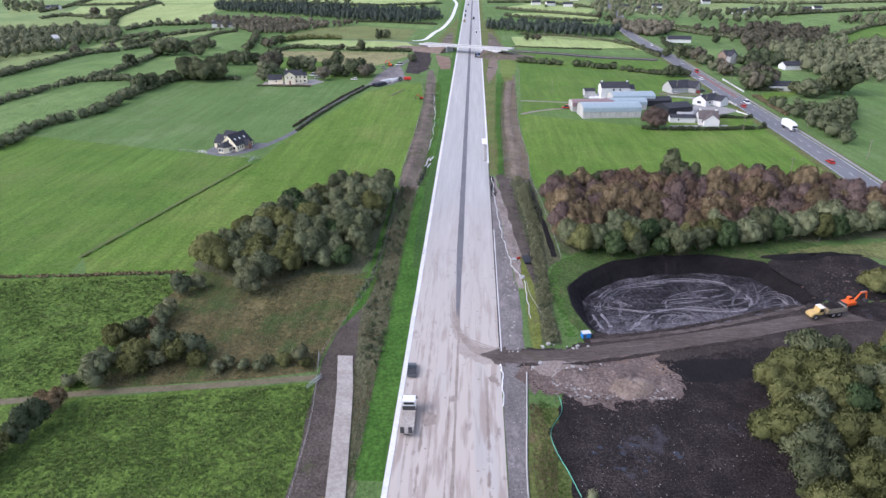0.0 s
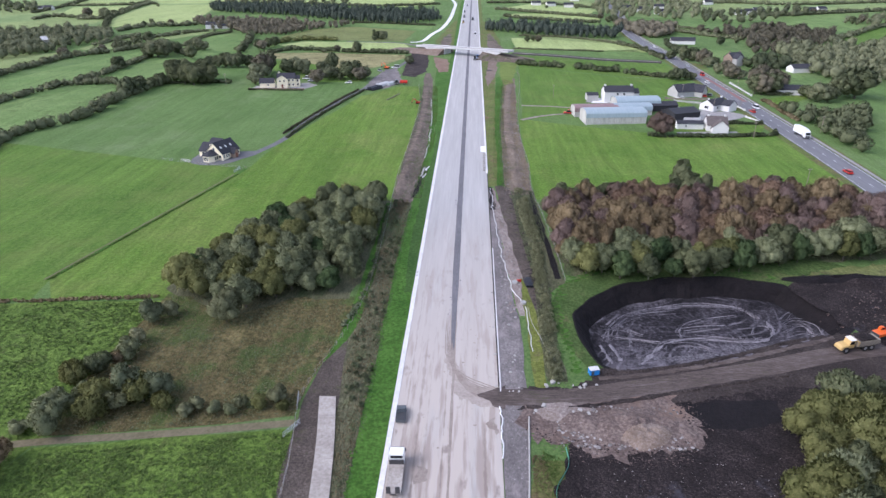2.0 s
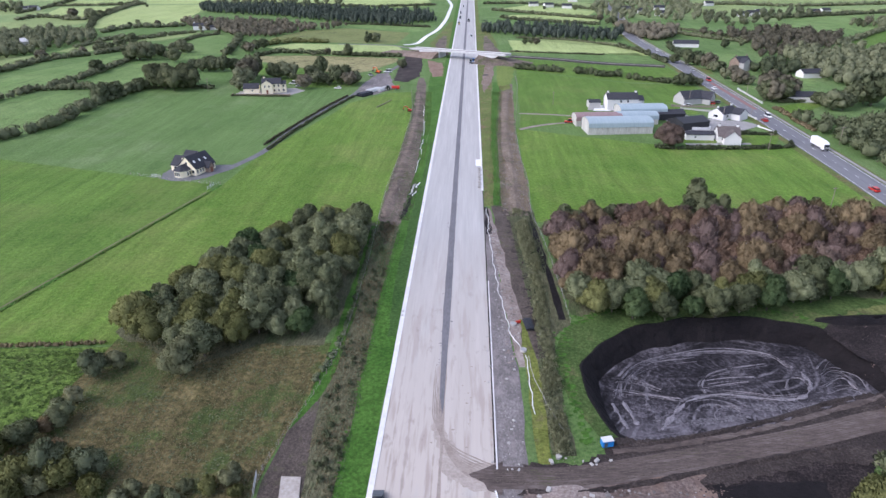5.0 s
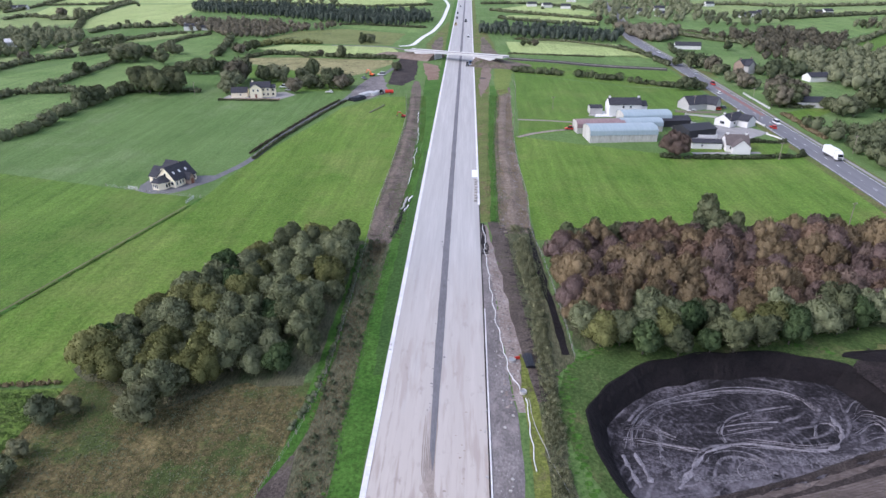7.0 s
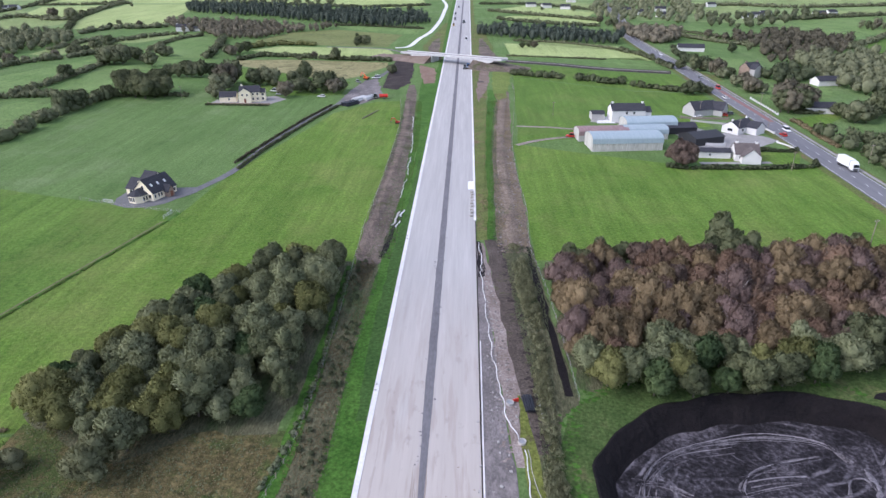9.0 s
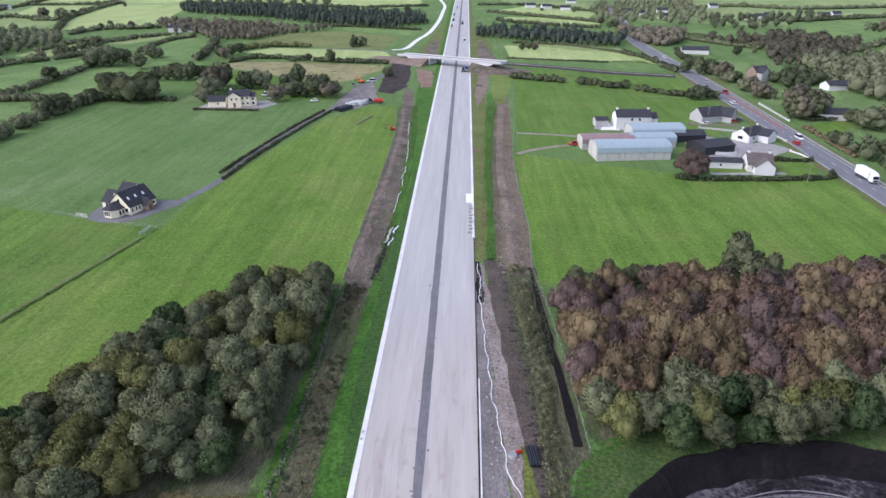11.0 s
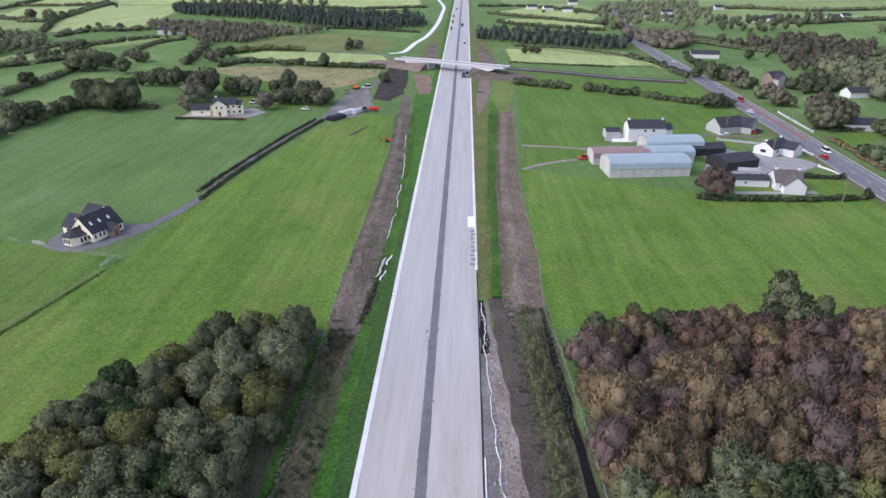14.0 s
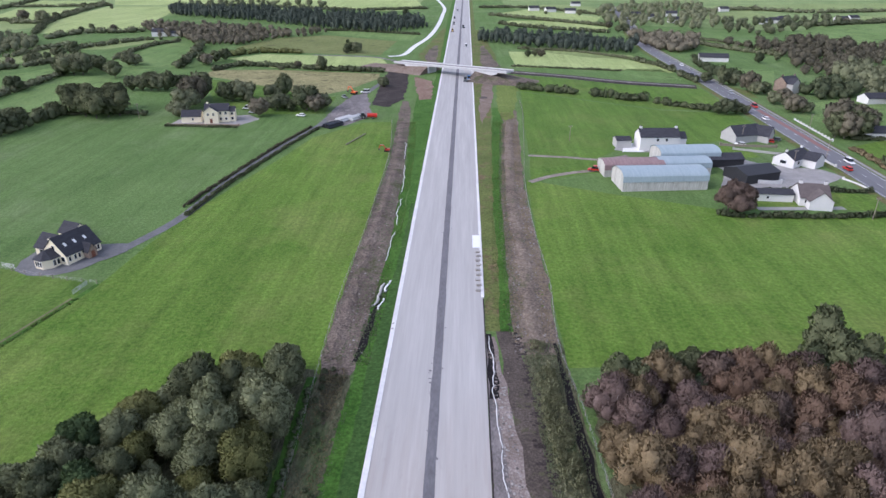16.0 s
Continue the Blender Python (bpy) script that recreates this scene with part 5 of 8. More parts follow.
# ---- bridge ----
def bridge():
    root = thing("road_bridge", Matrix.Identity(4), "new pale concrete bridge on angled abutments across the road", "bridge")
    a, c = Vector((-40, 541.5)), Vector((32.5, 498.1))
    u = (c - a).normalized()
    nn = Vector((-u.y, u.x))
    zt = gz(0, 519) + 5.6

    def slabs(name, s0, s1, w0, w1, z0, z1, material, label=""):
        bm = B()
        v = []
        for z in (z0, z1):
            for s, w in ((s0, w0), (s1, w0), (s1, w1), (s0, w1)):
                p = a + u * s + nn * w
                v.append(bm.verts.new((p.x, p.y, z)))
        fs = [bm.faces.new([v[j] for j in q]) for q in ((3, 2, 1, 0), (4, 5, 6, 7), (0, 1, 5, 4), (1, 2, 6, 5), (2, 3, 7, 6), (3, 0, 4, 7))]
        bmesh.ops.recalc_face_normals(bm, faces=fs)
        return part(name, bm, material, root, label)

    ln = (c - a).length
    slabs("deck", 0, ln, -4.6, 4.6, zt - 1.0, zt, M["bridge_concrete"])
    slabs("road_surface", 0, ln, -3.4, 3.4, zt + 0.004, zt + 0.06, M["yard"], "dusty deck surface")
    for w in (-4.6, 4.2):
        slabs("parapet", 0, ln, w, w + 0.4, zt + 0.004, zt + 0.45, M["concrete"], "pale concrete parapet edge")
    for s in (27.0, 61.5):
        slabs("abutment", s - 1.0, s + 1.0, -4.5, 4.5, gz(0, 515) - 1.5, zt - 1.004, M["bridge_concrete"])
    for s0, s1 in ((9.0, 26.0), (62.6, 78.0)):
        bm = B()
        p0, p1 = a + u * s0 - nn * 4.55, a + u * s1 - nn * 4.55
        far, near = (p0, p1) if s0 < 20 else (p1, p0)
        v = []
        for off in (0.0, 0.5):
            o = nn * off
            for p, z in ((far + o, zt - 1.1), (near + o, zt - 1.1), (near + o, zt - 6.6), (far + o, zt - 1.8)):
                v.append(bm.verts.new((p.x, p.y, z)))
        fs = [bm.faces.new([v[j] for j in q]) for q in ((0, 1, 2, 3), (7, 6, 5, 4), (0, 4, 5, 1), (1, 5, 6, 2), (2, 6, 7, 3), (3, 7, 4, 0))]
        bmesh.ops.recalc_face_normals(bm, faces=fs)
        part("wing_wall", bm, M["concrete"], root)
    # approach banks
    for sgn, s0, s1 in ((-1, -26.0, 27.0), (1, 62.5, 100.0)):
        bm = B()
        ring = []
        for s in (s0, s1):
            for w, z in ((-15.0, gz(0, 519) - 0.6), (-4.4, zt - 1.15), (4.4, zt - 1.15), (15.0, gz(0, 519) - 0.6)):
                p = a + u * s + nn * w
                zz = z if (s == (s1 if sgn < 0 else s0)) else (gz(0, p.y) - 0.3 if abs(w) > 10 else gz(0, p.y) + 0.25)
                ring.append(bm.verts.new((p.x, p.y, zz)))
        for i in range(3):
            bm.faces.new((ring[i], ring[i + 1], ring[i + 5], ring[i + 4]))
        bm.faces.new(ring[:4]), bm.faces.new(ring[4:])
        bmesh.ops.recalc_face_normals(bm, faces=bm.faces)
        part("approach_bank", bm, M["mound"] if sgn < 0 else M["earth"], root, "bare earth approach bank")
    return root


bridge()


# ---- buildings ----
def gable(bm, x0, x1, y0, y1, h, rise, down=0.8):
    """Walls of a gabled block, ridge along x."""
    ym = (y0 + y1) / 2
    return prism(bm, [(y0, -down), (y1, -down), (y1, h), (ym, h + rise), (y0, h)], x0, x1, "x")


def roof(bm, x0, x1, y0, y1, h, rise, over=0.35, thick=0.16):
    ym, half = (y0 + y1) / 2, (y1 - y0) / 2
    k = rise / half
    e = half + over
    outl = [(ym - e, h - over * k + 0.02), (ym, h + rise + 0.02), (ym + e, h - over * k + 0.02), (ym + e, h - over * k + thick), (ym, h + rise + thick + 0.06), (ym - e, h - over * k + thick)]
    return prism(bm, outl, x0 - over * 0.6, x1 + over * 0.6, "x")


def add_window(parent, x, y, z, w, h, face, name="window"):
    """A window set in a wall that faces -y, +y, -x or +x."""
    d = 0.05
    bm, bp = B(), B()
    sgn = -1 if face[0] == "-" else 1
    if face[1] == "y":
        box(bm, x - w / 2, y, z, x + w / 2, y + sgn * d, z + h) if sgn > 0 else box(bm, x - w / 2, y - d, z, x + w / 2, y, z + h)
        ys = (y + d, y + d + 0.02) if sgn > 0 else (y - d - 0.02, y - d)
        box(bp, x - w / 2 + 0.07, ys[0], z + 0.07, x + w / 2 - 0.07, ys[1], z + h - 0.07)
    else:
        xs = (x, x + d) if sgn > 0 else (x - d, x)
        box(bm, xs[0], y - w / 2, z, xs[1], y + w / 2, z + h)
        xs = (x + d, x + d + 0.02) if sgn > 0 else (x - d - 0.02, x - d)
        box(bp, xs[0], y - w / 2 + 0.07, z + 0.07, xs[1], y + w / 2 - 0.07, z + h - 0.07)
    wdw = part(name, bm, M["upvc"], parent)
    part("pane", bp, M["glass"], wdw)
    return wdw


def add_door(parent, x, y, w, h, face, material="door_wood"):
    bm = B()
    s = -0.06 if face[0] == "-" else 0.06
    if face[1] == "y":
        box(bm, x - w / 2, min(y, y + s), 0, x + w / 2, max(y, y + s), h)
    else:
        box(bm, min(x, x + s), y - w / 2, 0, max(x, x + s), y + w / 2, h)
    return part("door", bm, M[material], parent)


def add_chimney(parent, x, y, z, material):
    bm = box(B(), x - 0.5, y - 0.3, z - 1.0, x + 0.5, y + 0.3, z + 0.9)
    ch = part("chimney", bm, material, parent)
    for dx in (-0.22, 0.22):
        part("chimney_pot", rod(B(), (x + dx, y, z + 0.9), (x + dx, y, z + 1.25), 0.13, 0.11, 8), M["slate_brown"], ch)


def block(root, x0, x1, y0, y1, h, rise, wall_m, roof_m, rot=0.0, ox=0.0, oy=0.0, wins=(), tag="wing"):
    """One gabled wing of a house, as wall and roof parts; rot turns it about the house's origin."""
    m = Matrix.Translation((ox, oy, 0)) @ Matrix.Rotation(radians(rot), 4, "Z")
    w = part("wall", gable(B(), x0, x1, y0, y1, h, rise), M[wall_m], root)
    w.matrix_local = m
    r = part("roof", roof(B(), x0, x1, y0, y1, h, rise), M[roof_m], root)
    r.matrix_local = m
    for face, u, z, ww, hh in wins:
        if face[1] == "y":
            add_window(w, u, y0 if face[0] == "-" else y1, z, ww, hh, face)
        else:
            add_window(w, x0 if face[0] == "-" else x1, u, z, ww, hh, face)
    return w, r


def house_cream():
    """Large cream bungalow with a steep dark roof, wing, sun room, porch and a garage block behind."""
    r = thing("house", at(-96.4, 252.0, 70.2, 0.05, False), "cream rendered house with steep dark slate roofs and stone porch", "house")
    w, rf = block(r, 0, 10.4, 0, 8.2, 2.8, 4.0, "cream", "slate", wins=[("-y", 0.9, 0.9, 0.7, 1.3), ("-y", 2.5, 0.9, 0.7, 1.3), ("-y", 3.7, 0.9, 0.7, 1.3), ("-y", 8.3, 0.9, 0.7, 1.3), ("-y", 9.5, 0.9, 0.7, 1.3), ("-x", 1.3, 0.9, 1.2, 1.3), ("-x", 4.1, 3.6, 1.0, 1.3), ("+x", 4.1, 3.6, 1.0, 1.2)])
    for x in (1.8, 4.6, 7.6):
        bm = B()
        v = [bm.verts.new((x + sx * 0.3, 1.9 + sy * 0.38, 4.85 + sy * 0.37)) for sx, sy in ((-1, -1), (1, -1), (1, 1), (-1, 1))]
        hi = [bm.verts.new((q.co.x, q.co.y - 0.06, q.co.z + 0.08)) for q in v]
        bm.faces.new(hi)
        for i in range(4):
            bm.faces.new((v[i], v[(i + 1) % 4], hi[(i + 1) % 4], hi[i]))
        part("roof_light", bm, M["upvc"], rf, "pale roof light")
    # wing to the garden side, garage block behind
    block(r, 5.0, 13.2, -3.2, 3.2, 2.7, 2.8, "cream", "slate", 90, 4.6, 0.0, wins=[("+x", 0.0, 0.9, 1.4, 1.2), ("+y", 11.0, 0.9, 1.4, 1.3)])
    block(r, 11.4, 17.0, -2.7, 2.7, 2.6, 2.2, "cream", "slate", 90, 14.0, 0.0, wins=[("-x", 0.0, 2.7, 0.8, 1.2)])
    # sun room with hipped roof
    bm = prism(B(), [(0.02, 2.2), (-2.4, 2.2), (-4.1, 3.6), (-4.1, 6.4), (-2.6, 7.6), (0.02, 7.6)], -0.6, 2.4, "z")
    bay = part("sun_room", bm, M["cream"], r)
    for u in (-0.7, -1.8):
        add_window(bay, u, 2.2, 0.5, 0.8, 1.5, "-y")
    for u in (4.2, 5.0, 5.8):
        add_window(bay, -4.1, u, 0.5, 0.65, 1.5, "-x")
    bm = B()
    base = [bm.verts.new((x, y, 2.404)) for x, y in ((-0.02, 1.8), (-2.6, 1.8), (-4.5, 3.4), (-4.5, 6.6), (-2.8, 8.0), (-0.02, 8.0))]
    top, top2 = bm.verts.new((-1.9, 4.9, 4.3)), bm.verts.new((-0.02, 4.9, 4.3))
    for q in ((base[0], base[1], top, top2), (base[1], base[2], top), (base[2], base[3], top), (base[3], base[4], top), (base[4], base[5], top2, top)):
        bm.faces.new(q)
    bm.faces.new(base[::-1])
    bmesh.ops.recalc_face_normals(bm, faces=bm.faces)
    part("hipped_roof", bm, M["slate"], bay)
    # porch
    block(r, -1.5, 1.9, -1.25, 1.25, 2.3, 1.7, "stone", "slate", -90, 6.2, 0.0)
    add_door(r, 6.2, -1.93, 1.1, 2.1, "-y")
    add_chimney(r, 1.6, 6.6, 5.0, M["cream"])
    return r


house_cream()
sheet("house_yard", [(-108.6, 248.6), (-110.2, 254.2), (-109.6, 260.6), (-106.4, 271.2), (-98.9, 270.2), (-94.9, 264.7), (-86.9, 265.7), (-85.4, 260.7), (-88.6, 256.2), (-91.9, 250.2), (-96.6, 246.6), (-103.4, 246.2)], M["drive"], 0.09, "grey tarmac yard round the cream house", "yard", 2, 0.2)


def house_two_storey():
    r = thing("house", at(-110.5, 399, 12, 0.05, False), "cream two-storey house with slate roof and side garage", "house")
    block(r, -5.6, 5.2, -4.0, 4.0, 5.2, 2.6, "cream", "slate", wins=[("-y", u, z, 1.0, 1.2) for u in (-4.2, -1.4, 1.4, 3.8) for z in (0.9, 3.5)])
    block(r, 3.4, 6.0, -3.2, 3.2, 5.2, 2.2, "cream", "slate", -90, -2.6, 0.0, wins=[("+x", -1.2, 3.4, 0.9, 1.2), ("+x", 1.2, 3.4, 0.9, 1.2)])
    block(r, 5.2, 7.8, -2.6, 2.6, 4.8, 1.6, "cream", "slate", 0, 0, -0.6, wins=[("-y", 6.5, 3.1, 1.2, 1.2), ("-y", 6.5, 0.8, 1.2, 1.3)])
    add_door(r, -2.6, -6.05, 1.1, 2.1, "-y")
    add_chimney(r, -4.4, 0, 7.8, M["cream"])
    g = thing("garage", at(-122, 397, 10, 0.05, False), "cream garage with dark slate roof", "garage")
    block(g, -4.6, 4.2, -3.0, 3.0, 2.8, 2.3, "cream", "slate", wins=[("-y", 0.4, 1.0, 0.9, 1.0)])
    add_door(g, 4.2, 0.0, 2.4, 2.2, "+x", "upvc")
    sheet("house_yard", [(-131, 389.5), (-116, 390.5), (-98, 391), (-92, 402), (-100, 410), (-117, 404), (-130, 400)], M["yard"], 0.07, "pale concrete yard and garden wall base", "yard", 2, 0.2)


house_two_storey()


def barn(x, y, rz, length, width, h, rise, roof_m, wall_m, label):
    """A long shed with a rounded sheet roof."""
    r = thing("barn", at(x, y, rz, 0.0, False), label, "barn", "farm sheds")
    arc = [(-width / 2 * math.cos(math.pi * i / 12), h + rise * math.sin(math.pi * i / 12)) for i in range(13)]
    part("wall", prism(B(), [(-width / 2 + 0.06, -0.9), (-width / 2 + 0.06, h)] + [(p * 0.985, z - 0.1) for p, z in arc[1:-1]] + [(width / 2 - 0.06, h), (width / 2 - 0.06, -0.9)], -length / 2, length / 2, "x"), M[wall_m], r)
    lower = [(p, z) for p, z in arc]
    outer = [(p * 1.012, z + 0.09) for p, z in arc]
    outer[0], outer[-1] = (-width / 2 - 0.12, h - 1.3), (width / 2 + 0.12, h - 1.3)
    bm = B()
    rows = []
    seams = int(length / 1.2)
    for i in range(seams + 1):
        xx = -length / 2 - 0.15 + (length + 0.3) * i / seams
        rows.append([bm.verts.new((xx, p, z + (0.03 if i % 2 else 0.0))) for p, z in outer])
    for i in range(seams):
        for j in range(12):
            bm.faces.new((rows[i][j], rows[i + 1][j], rows[i + 1][j + 1], rows[i][j + 1]))
    bmesh.ops.recalc_face_normals(bm, faces=bm.faces)
    part("roof", bm, M[roof_m], r, "curved corrugated sheet roof")
    return r


barn(72.8, 319.3, 6, 29.6, 12, 4.2, 2.2, "blue_tin", "grey_tin", "long barn with curved pale blue tin roof, grey walls")
barn(66, 332, 6, 22, 9, 3.6, 1.6, "rust_tin", "grey_tin", "older barn with a faded rusty tin roof")
barn(85, 334.5, 6, 19, 9, 3.6, 1.6, "blue_tin", "grey_tin", "lower barn with a curved pale blue tin roof")
barn(89.5, 345, 6, 23, 11, 4.4, 2.0, "blue_tin", "grey_tin", "barn with a curved pale blue tin roof")


def simple_house(name, x, y, rz, l, w, h, rise, wall_m, roof_m, label, wins=(), chim=True, extra=None):
    r = thing(name, at(x, y, rz, 0.05, False), label, "house" if name == "house" else name)
    block(r, -l / 2, l / 2, -w / 2, w / 2, h, rise, wall_m, roof_m, wins=wins)
    if extra:
        block(r, *extra)
    if chim:
        add_chimney(r, -l / 2 + 0.8, 0, h + rise, M[wall_m])
        add_chimney(r, l / 2 - 0.8, 0, h + rise, M[wall_m])
    return r


simple_house("house", 84, 363.5, 3, 16, 8, 5.4, 2.6, "white_wall", "slate", "white two-storey farmhouse with blue-grey slate roof", [("-y", u, z, 1.1, 1.2) for u in (-1.0, 2.6) for z in (1.0, 3.6)] + [("+x", 0.0, 3.4, 1.0, 1.2), ("+x", 0.0, 1.0, 1.0, 1.2)], extra=(7.0, 11.5, -2.0, 5.0, 4.4, 1.8, "white_wall", "slate"))
simple_house("outhouse", 70.5, 365.5, 3, 6, 6, 3.0, 1.0, "grey_wall", "slate", "small grey outhouse beside a white farmhouse", chim=False)
sheet("farm_yard", [(66, 359), (76, 357), (95, 358), (99, 349), (101, 334), (94, 318), (112, 316), (130, 320), (142, 330), (138, 338), (118, 344), (112, 352), (100, 362), (94, 368), (74, 368), (68, 364)], M["yard"], 0.06, "grey concrete farm yard", "yard", 3, 0.3)
sheet("farm_apron", [(69, 357), (78, 357.5), (77, 369), (73, 371)], M["white_gravel"], 0.075, "white concrete apron beside the farmhouse", "yard", 2, 0.2)
sheet("lawn", [(99, 362), (112, 351), (122, 352), (120, 364), (104, 370)], M["meadow"], 0.08, "bright mown lawn", "lawn", 3, 0.2)
simple_house("shed", 103, 343, 8, 14, 7, 2.8, 1.5, "black_tin", "slate", "long black shed with white doors", chim=False)
simple_house("shed", 108, 328, 22, 15, 11, 3.0, 1.6, "black_tin", "black_tin", "wide black clad shed", chim=False)
simple_house("house", 124, 377, 20, 14, 9, 3.0, 3.4, "grey_wall", "slate", "grey house with steep slate roofs", extra=(4.5, 11, -3.6, 3.6, 2.8, 3.4, "grey_wall", "slate", -60, 4, 3), chim=False)
simple_house("house", 130.5, 345.5, 38, 13, 8, 2.8, 2.4, "white_wall", "slate", "white bungalow with dark slate roof near the main road", [("-y", -3, 0.9, 1.6, 1.3), ("-x", 0, 0.9, 2.4, 1.3)], extra=(4.0, 9.0, -3.5, 3.5, 2.8, 2.2, "white_wall", "slate", -90, 3, 0))
simple_house("house", 117.5, 305.5, -8, 9, 9.5, 2.7, 3.2, "white_wall", "slate_brown", "white-walled bungalow with brown tiled roof behind a hedge", [("-y", -2.4, 0.9, 1.4, 1.2), ("-y", 1.8, 0.9, 1.4, 1.2)], extra=(3.6, 8.0, -3.4, 3.4, 2.6, 2.8, "white_wall", "slate_brown", -90, 0.8, 0))
simple_house("outhouse", 106, 307, -4, 12, 4.5, 2.5, 1.0, "white_wall", "slate", "low white outhouse with dark roof", [("-y", -2, 0.9, 0.9, 0.9)], chim=False)
sheet("bungalow_lawn", [(97, 297), (110, 298), (136, 298), (143, 312), (128, 314), (100, 312)], M["meadow"], 0.07, "mown garden lawn", "lawn", 3, 0.2)
ribbon("garden_path", [(98, 298.5), (112, 299), (126, 300)], 2.6, M["yard"], 0.085, "pale concrete garden drive", "drive")
simple_house("house", 190, 480, 25, 11, 8, 5.2, 3.0, "stone", "slate", "stone two-storey house with tall gables", [("-y", u, z, 1.0, 1.4) for u in (-3, 0, 3) for z in (1.0, 3.6)], extra=(3, 8, -3, 3, 5.0, 2.6, "grey_wall", "slate", -90, -2, 0))
simple_house("house", 224, 452, 10, 15, 8, 2.8, 2.2, "white_wall", "slate", "white bungalow among trees", chim=False)
simple_house("house", 185, 583, -10, 20, 8, 2.8, 2.4, "white_wall", "slate", "white bungalow in the distance", chim=False)
simple_house("house", 184, 383, -5, 17, 8, 2.8, 2.2, "white_wall", "slate", "low white bungalow behind a hedge", chim=False)
simple_house("house", -272, 694, 8, 13, 7, 4.0, 2.4, "white_wall", "slate", "white farmhouse in the distance", extra=(8, 18, -3, 3, 2.6, 1.8, "white_wall", "slate"))
simple_house("barn", -377, 581, 30, 14, 9, 4.0, 2.4, "grey_tin", "concrete", "pale roofed barn at the edge of a wood", chim=False)
for hx, hy, rz in ((93, 966, 5), (135, 934, -8), (112, 950, 15), (234, 838, 10), (203, 890, -5), (328, 828, 8), (342, 838, -12), (358, 853, 5), (422, 855, 0), (442, 868, 20), (336, 972, 15), (-597, 900, 10), (-588, 908, -5), (158, 1040, 0), (218, 868, 10), (250, 905, -8)):
    simple_house("house", hx, hy, rz, 13, 7.5, 3.4, 2.6, "white_wall", "slate", "white house far off in the valley", chim=False)


# ---- trees ----
def ico(level):
    """Vertices and faces of an icosphere."""
    bm = B()
    bmesh.ops.create_icosphere(bm, subdivisions=level, radius=1.0)
    bm.verts.index_update()
    out = (np.array([v.co[:] for v in bm.verts]), [tuple(v.index for v in f.verts) for f in bm.faces])
    bm.free()
    return out


ICOS = {1: ico(1), 2: ico(2)}


def crown_mesh(name, lobes, leaves, size, material, seed, upright=0.5, loose=0.25, core=0.86, big=0, slender=1.9, billow=0.0, cull=False):
    """A crown of many small leafy twigs over dense uneven cores. lobes: rows of x, y, z, radius, height factor; the first ones, big, have finer cores.
    billow heaves the twigs in and out in sprays; cull leaves out twigs buried inside a neighbouring lobe.
    The shading normals follow the crown's form, so that the twigs read as one soft mass."""
    rng = np.random.default_rng(seed)
    lobes = np.array(lobes, float)
    verts, faces, norms = [], [], []
    mid = lobes[:, :3].mean(0)
    for num, (x, y, z, r, k) in enumerate(lobes):
        iv, fc = ICOS[2 if num < big else 1]
        base = len(verts)
        for v in iv:
            q = core * r * (1 + 0.3 * noise.noise(Vector(v) * 1.9 + Vector((x, y, z + seed))) + 0.2 * noise.noise(Vector(v) * 4.5 + Vector((z, x, y))))
            verts.append((x + v[0] * q, y + v[1] * q, z + v[2] * q * k))
            norms.append((v[0], v[1], v[2] / k + 0.12))
        faces += [tuple(base + i for i in f) for f in fc]
    area = lobes[:, 3] ** 2 * np.maximum(1.0, lobes[:, 4]) ** (0.8 if cull else 0.0)
    more = leaves * 4 if cull else leaves
    pick = rng.choice(len(lobes), more, p=area / area.sum())
    d = rng.normal(size=(more, 3))
    d[:, 2] = np.abs(d[:, 2]) * 1.2 - 0.35
    d /= np.linalg.norm(d, axis=1)[:, None]
    rad = lobes[pick, 3] * (0.92 + loose * 0.5 * (rng.random(more) - 0.6))
    flat = np.stack([np.ones(more), np.ones(more), lobes[pick, 4]], 1)
    if billow:
        wave = np.array([noise.noise(Vector(v)) for v in (d * lobes[pick, 3:4] * 1.6 + lobes[pick, :3])])
        rad *= 1 + billow * wave
    c = lobes[pick, :3] + d * rad[:, None] * flat
    if cull:
        deep = np.full(more, 9.0)
        for num, (x, y, z, r, k) in enumerate(lobes):
            q = np.sqrt(((c - (x, y, z)) ** 2 / (r * r * np.array([1, 1, k * k]))).sum(1))
            q[pick == num] = 9.0
            deep = np.minimum(deep, q)
        keep = np.nonzero(deep > 0.82)[0][:leaves]
        pick, d, rad, c = pick[keep], d[keep], rad[keep], c[keep]
        leaves = len(keep)
    b = d * 0.9 + rng.normal(size=(leaves, 3)) * 0.4
    b[:, 2] += upright
    b /= np.linalg.norm(b, axis=1)[:, None]
    t = np.cross(b, rng.normal(size=(leaves, 3)))
    t /= np.linalg.norm(t, axis=1)[:, None]
    s = size * (0.55 + 0.9 * rng.random(leaves))[:, None]
    base = len(verts)
    soft = d * 0.9 + b * 0.2 + rng.normal(size=(leaves, 3)) * 0.27
    soft[:, 2] += 0.25
    if cull:
        # part of the form comes from the whole crown, not from the single lobe
        out = c - mid
        soft += 0.4 * out / np.linalg.norm(out, axis=1)[:, None]
    # every twig turns its front outwards
    t *= np.where((np.cross(2 * t, b) * soft).sum(1) < 0, -1.0, 1.0)[:, None]
    tris = np.stack([c - t * s * 0.85, c + t * s * 0.85, c + b * s * slender], 1).reshape(-1, 3)
    verts += tris.tolist()
    norms += np.repeat(soft, 3, axis=0).tolist()
    faces += [(base + 3 * i, base + 3 * i + 1, base + 3 * i + 2) for i in range(leaves)]
    me = bpy.data.meshes.new(name)
    me.from_pydata(verts, [], faces)
    me.materials.append(material)
    nv = np.array(norms)
